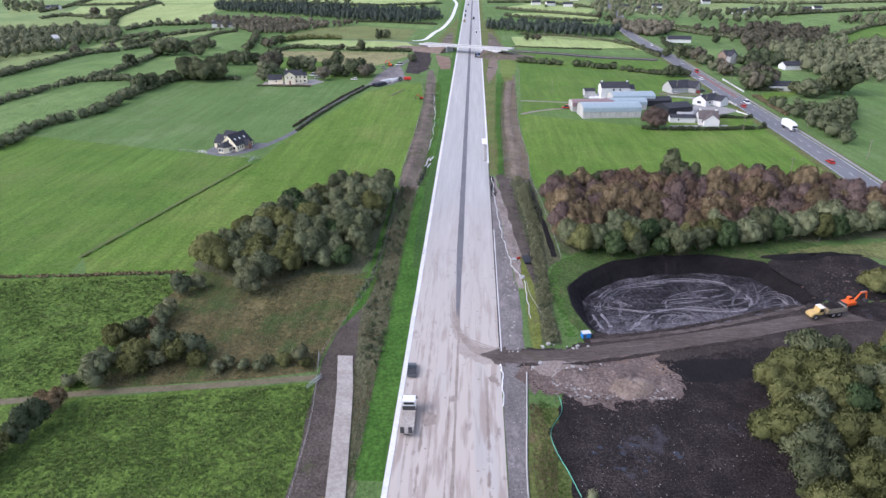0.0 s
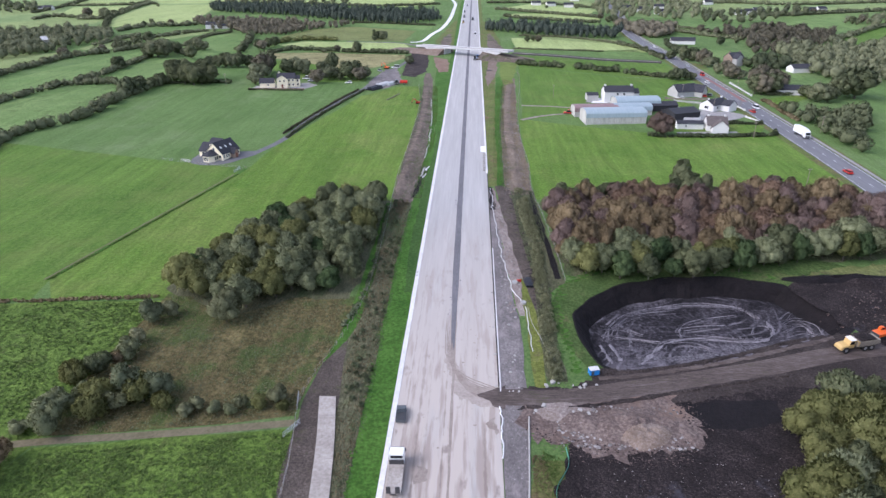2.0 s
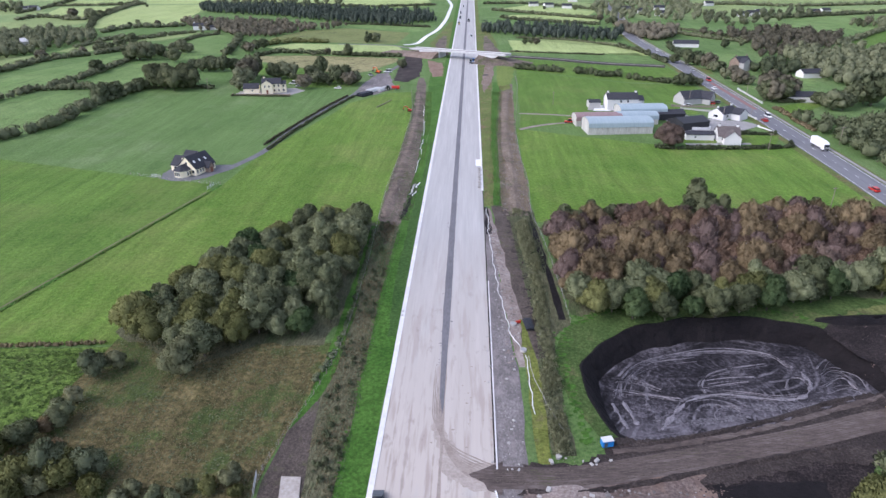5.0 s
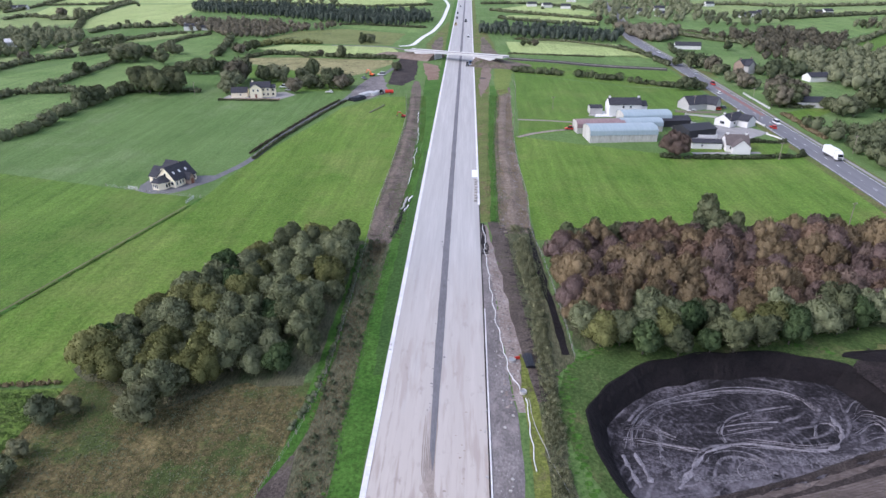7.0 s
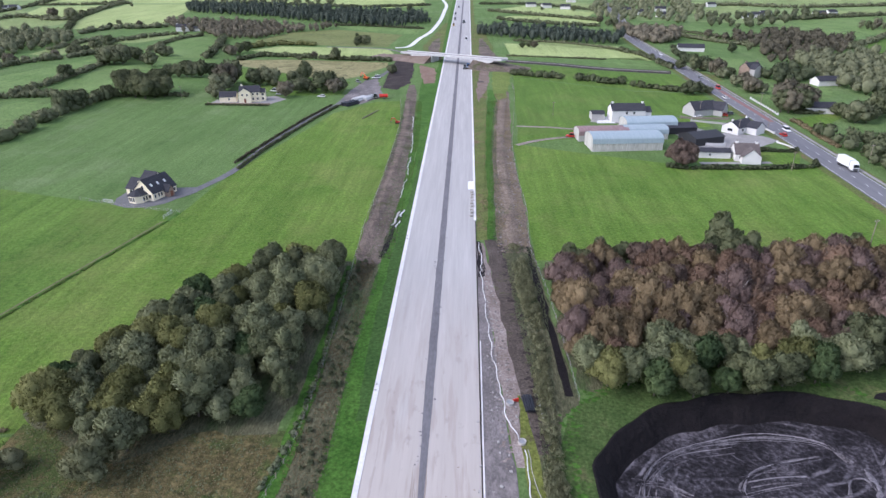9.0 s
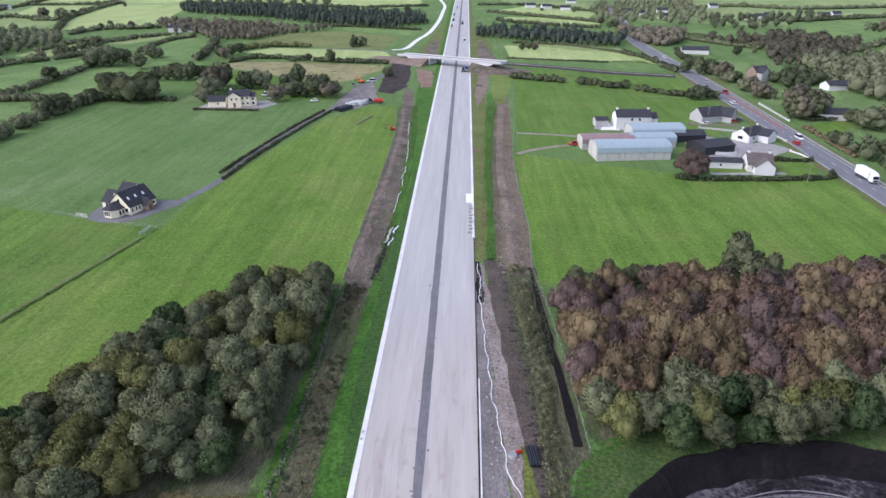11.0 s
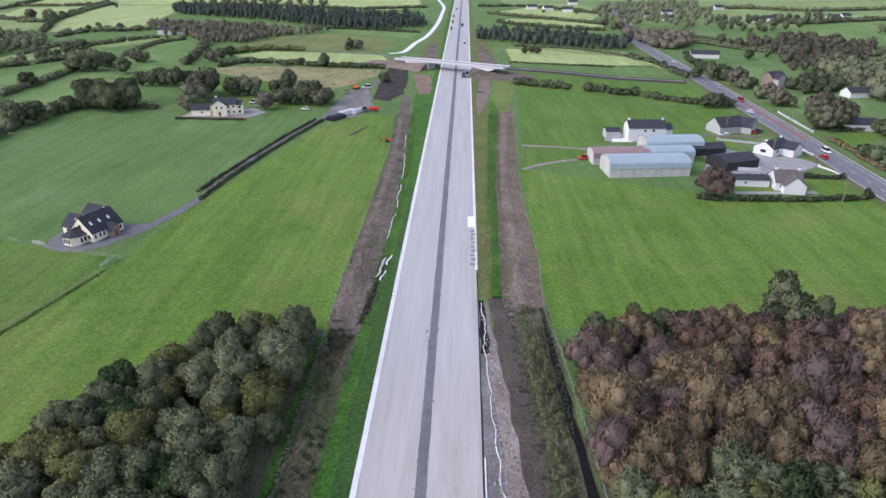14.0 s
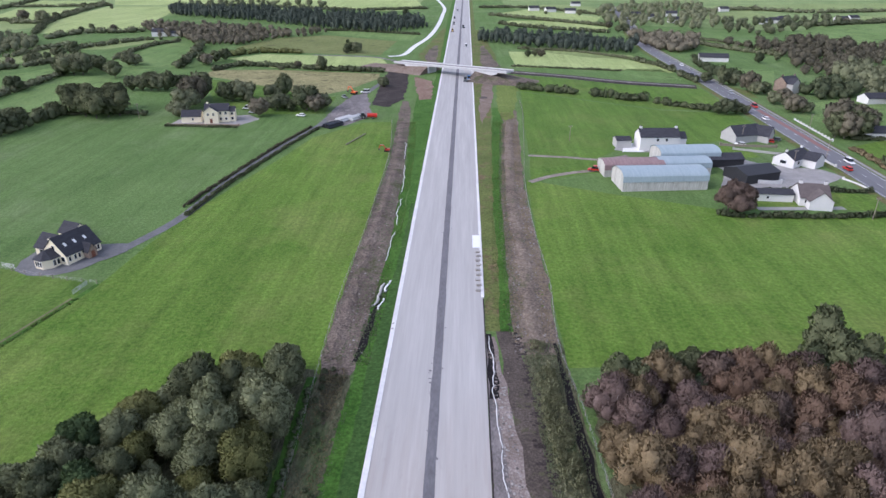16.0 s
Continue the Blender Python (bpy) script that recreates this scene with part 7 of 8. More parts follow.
for x, y, s in ((-184, 406, 1.8), (-177, 403, 1.8), (-170, 400, 1.7), (-166, 403, 1.6), (-162, 406, 1.6), (-178, 412, 1.7), (-187, 418, 1.6), (-170, 418, 1.5)):
    plant("dark", x, y, s, "tall hedgerow trees")
for x, y, s in ((-195, 317, 0.68), (-194, 333, 0.76), (-196, 350, 0.73), (-197, 369, 0.96), (-195, 382, 0.92), (-194, 394, 0.87), (-192, 402, 0.82), (-195, 326, 0.58), (-195, 375, 0.84)):
    plant("far", x, y, s, "hedgerow trees")
for x, y, s in ((-132, 404, 1), (-134, 419, 1.7), (-135, 432, 1.7), (-136, 444, 1.4), (-121, 439, 1.1), (-118, 439, 1.2), (-114, 443, 1.1), (-108, 436, 0.81), (-94, 408, 0.75), (-89, 421, 1), (-86, 424, 0.97), (-81, 418, 0.76), (-74, 421, 1.4), (-69, 418, 1.1), (-67, 424, 0.96), (-81, 437, 1), (-94, 454, 1.1), (-99, 450, 0.9)):
    plant("far", x, y, s, "trees round the cream house")
for x, y, s in ((-248, 457, 0.97), (-247, 461, 0.97), (-250, 508, 1.5), (-244, 508, 1.6), (-238, 508, 1.3), (-244, 528, 1.3), (-235, 523, 1.2), (-224, 513, 1.1), (-213, 500, 1.1), (-226, 544, 1.6), (-222, 544, 1.3), (-298, 547, 1.1), (-293, 547, 0.97), (-296, 564, 0.7), (-293, 577, 0.91), (-287, 583, 0.92), (-297, 576, 0.82), (-314, 516, 0.76), (-319, 506, 0.75), (-318, 510, 0.66), (-305, 521, 0.57), (-304, 536, 0.58)):
    plant("far", x, y, s, "hedgerow trees")
for x, y, s in ((-184, 463, 0.92), (-178, 463, 0.99), (-173, 463, 1.1), (-169, 463, 1.2), (-164, 464, 0.98), (-159, 468, 1.1), (-159, 476, 1), (-190, 540, 0.44), (-184, 535, 0.7), (-172, 546, 1.2), (-170, 557, 1.2), (-177, 551, 0.98), (-168, 568, 1)):
    plant("far", x, y, s, "hedgerow trees")
for x, y, s in ((-90, 532, 0.91), (-92, 532, 0.83), (-107, 537, 0.5), (-117, 531, 0.33), (-85, 608, 0.95), (-79, 608, 1), (-86, 602, 0.66), (-83, 615, 0.86), (-67, 898, 1.1), (-42, 479, 0.65), (-44, 483, 0.59), (-95, 659, 0.41)):
    plant("far", x, y, s, "hedgerow trees")
for x, y, s in ((-473, 807, 1.1), (-444, 795, 1.2), (-454, 833, 1.1), (-457, 860, 1.1), (-356, 732, 0.65), (-355, 712, 0.63), (-330, 723, 0.76), (-394, 675, 0.62), (-509, 987, 0.72), (-453, 953, 0.51), (-245, 958, 0.63), (-140, 912, 0.59)):
    plant("far", x, y, s, "hedgerow trees")
for x, y, s in ((131, 422, 0.86), (135, 422, 0.93), (140, 423, 1), (144, 425, 0.74), (168, 478, 1), (169, 470, 1.1), (174, 470, 0.99), (168, 445, 0.93), (172, 445, 1), (169, 426, 1), (174, 426, 0.9), (170, 432, 0.84), (166, 382, 1.4), (169, 380, 1.6), (175, 382, 1.4), (181, 390, 1.2), (172, 390, 1.4), (191, 370, 1.2), (192, 362, 1.5), (197, 362, 1.5), (206, 370, 1.3), (215, 376, 1.8), (216, 371, 1.9), (191, 376, 0.95), (152, 502, 1), (159, 494, 1), (166, 494, 0.95)):
    plant("far", x, y, s, "trees along the main road")
for x, y, s in ((146, 550, 0.35), (142, 520, 0.41), (379, 841, 0.59), (406, 829, 0.73), (414, 830, 0.74), (432, 842, 0.75), (150, 777, 0.74), (153, 746, 0.83), (159, 746, 0.84), (404, 724, 1.1), (418, 734, 0.94), (141, 903, 0.72), (103, 918, 0.59), (232, 586, 0.68), (214, 574, 0.66), (58, 599, 0.65), (52, 593, 0.55), (62, 593, 0.64)):
    plant("far", x, y, s, "trees along the main road")
for x, y, s in (88, 296, 1.2), (90, 294, 1.15), (92, 296, 1.0):
    plant("russet", x, y, s)


# ---- tufts ----
def tufts(name, poly, count, size, height, material, label, seed):
    """Clumps of coarse grass: each a few bent blades."""
    rng = np.random.default_rng(seed)
    xs, ys = [p[0] for p in poly], [p[1] for p in poly]
    verts, faces = [], []
    k = 0
    while k < count:
        x, y = rng.uniform(min(xs), max(xs)), rng.uniform(min(ys), max(ys))
        if not inside((x, y), poly):
            continue
        k += 1
        if noise.noise(Vector((x * 0.12, y * 0.12, seed))) < rng.uniform(-0.6, 0.25):
            continue
        for _ in range(4):
            a = rng.uniform(0, 6.28)
            s, h = size * rng.uniform(0.6, 1.3), height * rng.uniform(0.5, 1.3)
            dx, dy = 0.8 * math.cos(a) * s, 0.8 * math.sin(a) * s
            base = len(verts)
            z = gz(x, y)
            verts += [(x - dy * 0.5, y + dx * 0.5, z), (x + dy * 0.5, y - dx * 0.5, z), (x + dx + dy * 0.3, y + dy - dx * 0.3, z + h), (x + dx - dy * 0.3, y + dy + dx * 0.3, z + h * 0.8)]
            faces.append((base, base + 1, base + 2, base + 3))
    ob = raw(name, verts, faces, M[material])
    return tagged(ob, label, "grass", kind="stuff")


tufts("grass_tufts", [(-25.5, 55), (-26, 88), (-27.5, 100), (-50, 96), (-70, 93), (-75, 80), (-85, 55)], 9000, 0.42, 0.22, "leaf_tuft", "coarse tufts of green grass", 1)
tufts("grass_tufts", [(-72, 98), (-73, 117), (-71, 143), (-99, 141), (-130, 137), (-110, 90), (-80, 94)], 6000, 0.42, 0.22, "leaf_tuft", "coarse tufts of green grass", 2)
tufts("rush_tufts", [(-70, 146), (-26, 146), (-25, 133), (-28, 113), (-28, 104), (-50, 100), (-72, 97), (-72, 117)], 9000, 0.16, 0.16, "leaf_dead", "brown dead rushes and weeds", 3)
tufts("rush_tufts", [(-70, 146), (-26, 146), (-25, 133), (-28, 113), (-28, 104), (-50, 100), (-72, 97), (-72, 117)], 5000, 0.2, 0.2, "leaf_weed", "dark green clumps of rushes", 23)
tufts("weeds", [(-19.5, 60), (-15.2, 60), (-15.4, 110), (-16, 165), (-17, 212), (-22, 212), (-22, 140), (-21.6, 112), (-19.8, 97)], 6500, 0.16, 0.24, "leaf_dead", "dead stalks on the bank", 4)
tufts("weeds", [(19.5, 112), (23.5, 112), (23.8, 150), (26, 185), (26, 222), (18, 222), (18.8, 188), (20.5, 160)], 6500, 0.13, 0.3, "leaf_weed", "weeds and young scrub on the bank", 5)
tufts("weeds", [(14, 58), (16, 58), (19, 84), (17, 96), (15, 96)], 2200, 0.16, 0.22, "leaf_dead", "dead brown weeds on the verge", 61)
tufts("weeds", [(15, 58), (20.6, 58), (20, 78), (18, 86), (20.4, 95), (17, 97)], 1800, 0.16, 0.22, "leaf_tuft", "green weeds on the verge", 62)
tufts("weeds", [(16, 222), (24.5, 222), (26, 250), (25, 282), (26, 322), (28, 355), (30, 420), (23, 420), (20, 350), (17.5, 300)], 8500, 0.2, 0.2, "leaf_dead", "dead weeds on rough earth", 6)
tufts("weeds", [(-23, 214), (-15, 214), (-15, 300), (-20, 400), (-28, 400), (-24, 345)], 6000, 0.18, 0.2, "leaf_weed", "weeds on bare earth", 7)


tufts("verge_tufts", [(12.4, 228), (17, 228), (17.6, 300), (20.6, 370), (23, 404), (18, 404), (15, 330), (13, 262)], 3200, 0.17, 0.2, "leaf_tuft", "coarse grass tufts on the sown verge", 71)
tufts("verge_tufts", [(15.2, 224), (18, 224), (18.6, 282), (20, 321), (24, 400), (21.6, 400), (17.4, 321), (15.8, 282)], 2400, 0.17, 0.25, "leaf_weed", "weeds along the edge of stripped earth", 72)
tufts("verge_tufts", [(-16.6, 76), (-14.4, 76), (-14.6, 126), (-15.4, 170), (-15, 205), (-17, 205), (-17.4, 170), (-16.6, 120)], 2200, 0.15, 0.22, "leaf_weed", "rank grass where the verge meets the bank", 73)
tufts("verge_tufts", [(-15.6, 236), (-13, 236), (-12.4, 295), (-14, 340), (-17, 400), (-20.6, 400), (-17, 345), (-14.8, 300)], 2400, 0.17, 0.22, "leaf_tuft", "coarse grass on the edge of bare earth", 74)


def scrub(poly, gap, seed, h, material, label, most=900):
    """Young scrub: many small bushy clumps that grow unevenly over a bank."""
    rng = np.random.default_rng(seed)
    lobes = []
    for x, y in scatter(poly, gap, seed, 5000, most):
        if noise.noise(Vector((x * 0.2, y * 0.1, seed))) < rng.uniform(-0.5, 0.2):
            continue
        k = rng.uniform(0.35, 1.2)
        lobes.append((x, y, gz(x, y) + h * k * 0.35, 0.55 * k * h ** 0.5, 1.1))
    me = crown_mesh("scrub", lobes, len(lobes) * 90, 0.075, M[material], seed, upright=1.2, loose=1.2, core=0.25, slender=6.0)
    return tagged(new("scrub", me), label, "scrub", kind="stuff")


scrub([(23.2, 116), (23.2, 150), (24, 175), (23.6, 200), (22, 222), (19, 222), (20.4, 195), (21, 165), (20.3, 140), (20.3, 116)], 0.7, 8, 1.5, "leaf_scrub", "young grey-green willow scrub along the bank", 330)
scrub([(-21.5, 113), (-15.6, 105), (-16.4, 165), (-17, 212), (-22, 212), (-21.4, 150), (-22, 120)], 0.9, 9, 0.6, "leaf_weed", "low grey-green weeds on the bank", 130)
hedge([(-24.5, 134), (-22.3, 150), (-22.2, 175), (-23.2, 206)], 1.0, 0.8, 50, "overgrown grass and brambles along the fence", "leaf_weed", 0.16, 0.2, "scrub_strip", 10)
hedge([(23, 74), (22, 70), (24, 66)], 2.0, 1.6, 80, "low green shrub beside the silt curtain", "leaf_scrub", 0.18, 0.0, "scrub_strip", 11)


# ---- fences ----
def fence(pts, gap, h, label, wires=3):
    root = thing("fence", Matrix.Identity(4), label, "fence")
    ln3 = curve_points(pts, gap)
    me = bpy.data.meshes.new("post")
    bm = box(B(), -0.07, -0.07, -0.3, 0.07, 0.07, h)
    bm.to_mesh(me)
    bm.free()
    me.materials.append(M["wood"])
    for p in ln3:
        o = new("post", me)
        o.parent = root
        o.location = (p.x, p.y, gz(p.x, p.y))
    for j in range(wires):
        bm = B()
        z = h * (0.3 + 0.6 * j / max(1, wires - 1))
        for a, c in zip(ln3, ln3[1:]):
            rod(bm, (a.x, a.y, gz(a.x, a.y) + z), (c.x, c.y, gz(c.x, c.y) + z), 0.012, n=3)
        part("wire", bm, M["steel"], root)
    return root


fence([(-24.3, 60), (-25.3, 87), (-26.7, 99), (-27.9, 111), (-23.4, 133), (-21.6, 150), (-21.7, 182), (-23, 216), (-23.7, 240), (-23.3, 280), (-24.5, 352), (-29, 401)], 3.2, 1.25, "timber post and wire site boundary fence")
fence([(28.6, 157), (28.2, 175), (27, 200), (25.2, 222), (26.5, 248), (25.8, 282), (26.6, 321), (29, 352), (34, 420), (34.3, 445)], 3.2, 1.25, "timber post and wire site boundary fence")
tufts("ditch_grass", [(-105.3, 153), (-96.3, 189), (-84.3, 236), (-85.2, 236), (-97.3, 189), (-106.4, 153)], 700, 0.35, 0.3, "leaf_tuft", "long coarse grass in the ditch", 31)
fence([(-84, 243), (-100, 246), (-113, 250), (-122, 253)], 3.5, 1.1, "low field fence round the house garden")


# ---- vehicles and plant ----
def wheel(parent, x, y, r, w, name="wheel"):
    wh = part(name, rod(B(), (x - w / 2, y, r), (x + w / 2, y, r), r, n=16), M["tyre"], parent)
    part("rim", rod(B(), (x - w / 2 - 0.02, y, r), (x + w / 2 + 0.02, y, r), r * 0.5, n=12), M["steel"], wh)
    return wh


def car(x, y, rz, paint, label, name="car", tall=1.45, long=4.3, pickup=False):
    r = thing(name, at(x, y, rz, 0.12), label, name)
    L = long / 2
    prof = [(-L, 0.35), (-L, 0.85), (-L + 0.1, 0.95), (L - 1.1, 0.92), (L - 0.1, 0.75), (L, 0.6), (L, 0.35)]
    bm = prism(B(), prof, -0.88, 0.88, "x")
    bmesh.ops.bevel(bm, geom=bm.edges[:], offset=0.05, segments=2, affect="EDGES")
    part("body", bm, M[paint], r)
    b0 = -0.2 if pickup else -L + 0.15
    cab = [(b0, 0.93), (b0 + 0.35, tall), (L - 1.9, tall), (L - 1.2, 0.93)]
    bm = prism(B(), cab, -0.76, 0.76, "x")
    part("glazing", bm, M["glass"], r, "dark glazing")
    bm = prism(B(), [(b0 + 0.32, tall - 0.02), (L - 1.85, tall - 0.02), (L - 1.9, tall + 0.05), (b0 + 0.4, tall + 0.05)], -0.74, 0.74, "x")
    part("roof", bm, M[paint], r)
    if pickup:
        part("load_bed", box(B(), -0.75, -L + 0.1, 0.93, 0.75, b0 - 0.05, 1.02), M["chassis"], r)
    for sx in (-0.8, 0.8):
        for sy in (-L + 0.85, L - 0.85):
            wheel(r, sx, sy, 0.33, 0.22)
    return r


def plant_truck():
    """White-cabbed lorry with a low beavertail deck and two raised ramps."""
    r = thing("flatbed_truck", at(-7.5, 90.2, 1.0, 0.12), "white-cabbed beavertail plant lorry parked on the new road", "truck")
    bm = prism(B(), [(2.0, 0.8), (2.0, 3.1), (2.3, 3.25), (3.6, 3.15), (4.3, 2.2), (4.4, 0.8)], -1.2, 1.2, "x")
    bmesh.ops.bevel(bm, geom=bm.edges[:], offset=0.07, segments=2, affect="EDGES")
    cab = part("cab", bm, M["white_paint"], r)
    part("windscreen", prism(B(), [(3.75, 3.0), (4.28, 2.25), (4.32, 2.27), (3.8, 3.03)], -1.05, 1.05, "x"), M["glass"], cab)
    part("rear_window", box(B(), -1.0, 1.97, 2.2, 1.0, 2.0, 2.75), M["glass"], cab)
    for sx in (-1.42, 1.22):
        part("mirror", box(B(), sx, 3.8, 2.0, sx + 0.2, 3.95, 2.6), M["chassis"], cab)
    part("deck", box(B(), -1.22, -4.3, 1.0, 1.22, 1.8, 1.14), M["slab"], r, "pale dusty deck")
    part("headboard", box(B(), -1.2, 1.72, 1.14, 1.2, 1.84, 2.0), M["chassis"], r)
    part("chassis", box(B(), -0.5, -4.2, 0.6, 0.5, 4.2, 0.99), M["chassis"], r)
    for sx in (-0.72, 0.72):
        part("ramp", box(B(), sx - 0.36, -4.35, 1.15, sx + 0.36, -4.22, 2.5), M["chassis"], r, "dark raised ramp")
    for sx in (-1.02, 1.02):
        for sy in (3.3, -1.6, -2.9):
            wheel(r, sx, sy, 0.5, 0.32)
    return r


plant_truck()
car(-8.2, 104.8, 3, "dark_paint", "dark grey pickup parked at the edge of the new road", "pickup", 1.6, 4.4, True)


def lorry(x, y, rz):
    r = thing("lorry", at(x, y, rz, 0.12), "white rigid lorry with a tall box body", "lorry")
    bm = box(B(), -1.25, -2.6, 1.1, 1.25, 5.2, 3.9, 0.06)
    part("box_body", bm, M["white_paint"], r)
    part("chassis", box(B(), -0.6, -2.4, 0.6, 0.6, 5.0, 1.09), M["chassis"], r)
    bm = prism(B(), [(5.6, 0.7), (5.6, 3.7), (6.6, 3.6), (7.7, 2.7), (7.9, 1.6), (7.9, 0.7)], -1.22, 1.22, "x")
    bmesh.ops.bevel(bm, geom=bm.edges[:], offset=0.08, segments=2, affect="EDGES")
    cab = part("cab", bm, M["white_paint"], r)
    part("windscreen", prism(B(), [(7.62, 2.85), (7.9, 1.75), (7.95, 1.75), (7.68, 2.88)], -1.05, 1.05, "x"), M["glass"], cab)
    part("grille", box(B(), -0.9, 7.9, 0.8, 0.9, 7.94, 1.45), M["chassis"], cab)
    for sx in (-1.02, 1.02):
        for sy in (6.9, 0.2, -1.2):
            wheel(r, sx, sy, 0.5, 0.3)
    return r


lorry(151.6, 297, 182)
car(147.6, 338, 2, "red", "red car on the main road", long=4.2)
car(152.6, 346, 182, "white_paint", "white van on the main road", "van", 2.0, 5.0)
car(149.3, 412, 1, "white_paint", "white car on the main road")
car(154.6, 437, 181, "red", "red van on the main road", "van", 2.1, 5.2)
car(145.4, 244, 2, "red", "red car on the main road")
car(155.2, 470, 180, "silver_paint", "silver car on the main road")
car(151.2, 526, 2, "dark_paint", "dark car on the main road")
car(155.5, 560, 181, "white_paint", "white car on the main road")


def dump_truck(x, y, rz):
    """Articulated six-wheel dump truck."""
    r = thing("dump_truck", at(x, y, rz, 0.2) @ Matrix.Scale(0.85, 4), "yellow articulated dump truck waiting on the haul road", "dump truck")
    bm = prism(B(), [(3.0, 0.9), (3.0, 2.0), (3.4, 2.1), (4.9, 1.9), (5.3, 1.5), (5.4, 0.9)], -1.2, 1.2, "x")
    bmesh.ops.bevel(bm, geom=bm.edges[:], offset=0.08, segments=2, affect="EDGES")
    part("bonnet", bm, M["yellow"], r)
    bm = prism(B(), [(1.6, 1.2), (1.6, 3.3), (2.9, 3.3), (3.2, 2.0), (3.2, 1.2)], -1.0, 1.0, "x")
    cab = part("cab", bm, M["yellow"], r)
    part("glazing", prism(B(), [(1.8, 2.2), (1.8, 3.05), (2.85, 3.05), (3.1, 2.2)], -1.03, 1.03, "x"), M["glass"], cab)
    part("cab_roof", box(B(), -1.05, 1.5, 3.304, 1.05, 2.95, 3.42), M["white_paint"], cab)
    part("tub", prism(B(), [(-5.4, 2.0), (-5.2, 3.0), (0.4, 2.9), (1.3, 3.3), (1.1, 1.5), (-3.4, 1.4)], -1.45, 1.45, "x"), M["wood"], r, "muddy grey tipping body")
    part("headboard", prism(B(), [(0.6, 2.92), (1.25, 3.32), (1.35, 3.28), (0.9, 1.6)], -1.5, 1.5, "x"), M["yellow"], r)
    part("load", prism(B(), [(-4.6, 2.98), (-2.2, 3.45), (-0.4, 3.2), (0.3, 2.93)], -1.25, 1.25, "x"), M["peat"], r, "load of dark peat")
    part("frame", box(B(), -0.5, -4.6, 0.7, 0.5, 4.8, 1.38), M["chassis"], r)
    for sx in (-1.15, 1.15):
        for sy in (4.0, -1.4, -3.2):
            wheel(r, sx, sy, 0.85, 0.6)
    return r


dump_truck(86.4, 129.4, 104)


def excavator(x, y, rz, paint="orange", label="orange tracked excavator loading peat", sc=1.0, arm=True):
    r = thing("excavator", at(x, y, rz, 0.1), label, "excavator")
    for sx in (-1.15, 1.15):
        bm = prism(B(), [(-2.1, 0.3), (-1.8, 0.0), (1.8, 0.0), (2.1, 0.3), (2.1, 0.6), (1.8, 0.9), (-1.8, 0.9), (-2.1, 0.6)], sx - 0.3, sx + 0.3, "x")
        part("track", bm, M["tyre"], r)
    bm = box(B(), -1.3, -2.4, 1.0, 1.3, 1.2, 2.0, 0.12)
    part("upper_body", bm, M[paint], r)
    part("counterweight", box(B(), -1.25, -2.8, 1.05, 1.25, -2.42, 1.9, 0.08), M["chassis"], r)
    bm = prism(B(), [(-0.4, 2.004), (-0.3, 2.9), (0.9, 2.9), (1.4, 2.2), (1.4, 1.2), (1.204, 1.2), (1.204, 2.004)], -1.25, -0.35, "x")
    cab = part("cab", bm, M[paint], r)
    part("glazing", prism(B(), [(-0.25, 2.1), (-0.2, 2.75), (0.85, 2.75), (1.3, 2.2), (1.3, 2.05)], -1.28, -0.32, "x"), M["glass"], cab)
    bm = B()
    for (a, b2) in (((0.4, 0.8, 2.0), (0.4, 2.8, 4.6)), ((0.4, 2.7, 4.6), (0.4, 5.0, 4.4))):
        rod(bm, a, b2, 0.34, 0.26, 6)
    part("boom", bm, M[paint], r)
    part("dipper", rod(B(), (0.4, 4.9, 4.6), (0.4, 5.8, 1.9), 0.26, 0.18, 6), M[paint], r)
    part("ram", rod(B(), (0.4, 2.6, 4.95), (0.4, 4.7, 4.85), 0.1, n=6), M["steel"], r)
    part("bucket", prism(B(), [(5.3, 1.9), (6.1, 1.9), (6.3, 1.2), (5.6, 0.8), (5.1, 1.2)], -0.2, 1.0, "x"), M["chassis"], r)
    r.scale = (sc, sc, sc)
    return r


excavator(94.5, 134.2, -70, "orange", "orange tracked excavator loading peat", 0.78)
excavator(-56.5, 459, 60, "orange", "small orange excavator in the gravel yard", 0.8)
excavator(-25.8, 353.5, 90, "red", "small red tracked digger by the fence", 0.55)


def roller(x, y, rz, paint, label):
    r = thing("roller", at(x, y, rz, 0.12), label, "roller")
    part("drum", rod(B(), (-1.0, 1.7, 0.7), (1.0, 1.7, 0.7), 0.7, n=20), M["steel"], r)
    part("body", box(B(), -0.95, -2.2, 0.7, 0.95, 0.4, 1.7, 0.08), M[paint], r)
    part("yoke", box(B(), -1.1, 0.4, 0.6, 1.1, 1.0, 0.9), M["chassis"], r)
    cab = part("cab", box(B(), -0.8, -0.6, 1.704, 0.8, 0.4, 2.9), M["glass"], r)
    part("cab_roof", box(B(), -0.9, -0.7, 2.904, 0.9, 0.5, 3.02), M[paint], cab)
    for sx in (-0.85, 0.85):
        wheel(r, sx, -1.4, 0.7, 0.4)
    return r


roller(5.5, 497, 0, "dark_paint", "dark road roller beneath the bridge")
roller(7.6, 500, 180, "blue_paint", "blue road roller beneath the bridge")
roller(-7.2, 740, 0, "yellow", "yellow roller working far along the new road")
roller(-7.0, 800, 0, "dark_paint", "dark roller working far along the new road")
roller(3.0, 770, 20, "dark_paint", "dark paving machine far along the new road")
car(6.0, 640, 0, "white_paint", "white lorry far along the new road", "lorry", 2.8, 7.0)
car(-7.3, 860, 0, "dark_paint", "dark lorry far along the new road", "lorry", 2.8, 7.5)
car(-5.0, 950, 0, "silver_paint", "pale lorry far along the new road", "lorry", 2.8, 7.5)


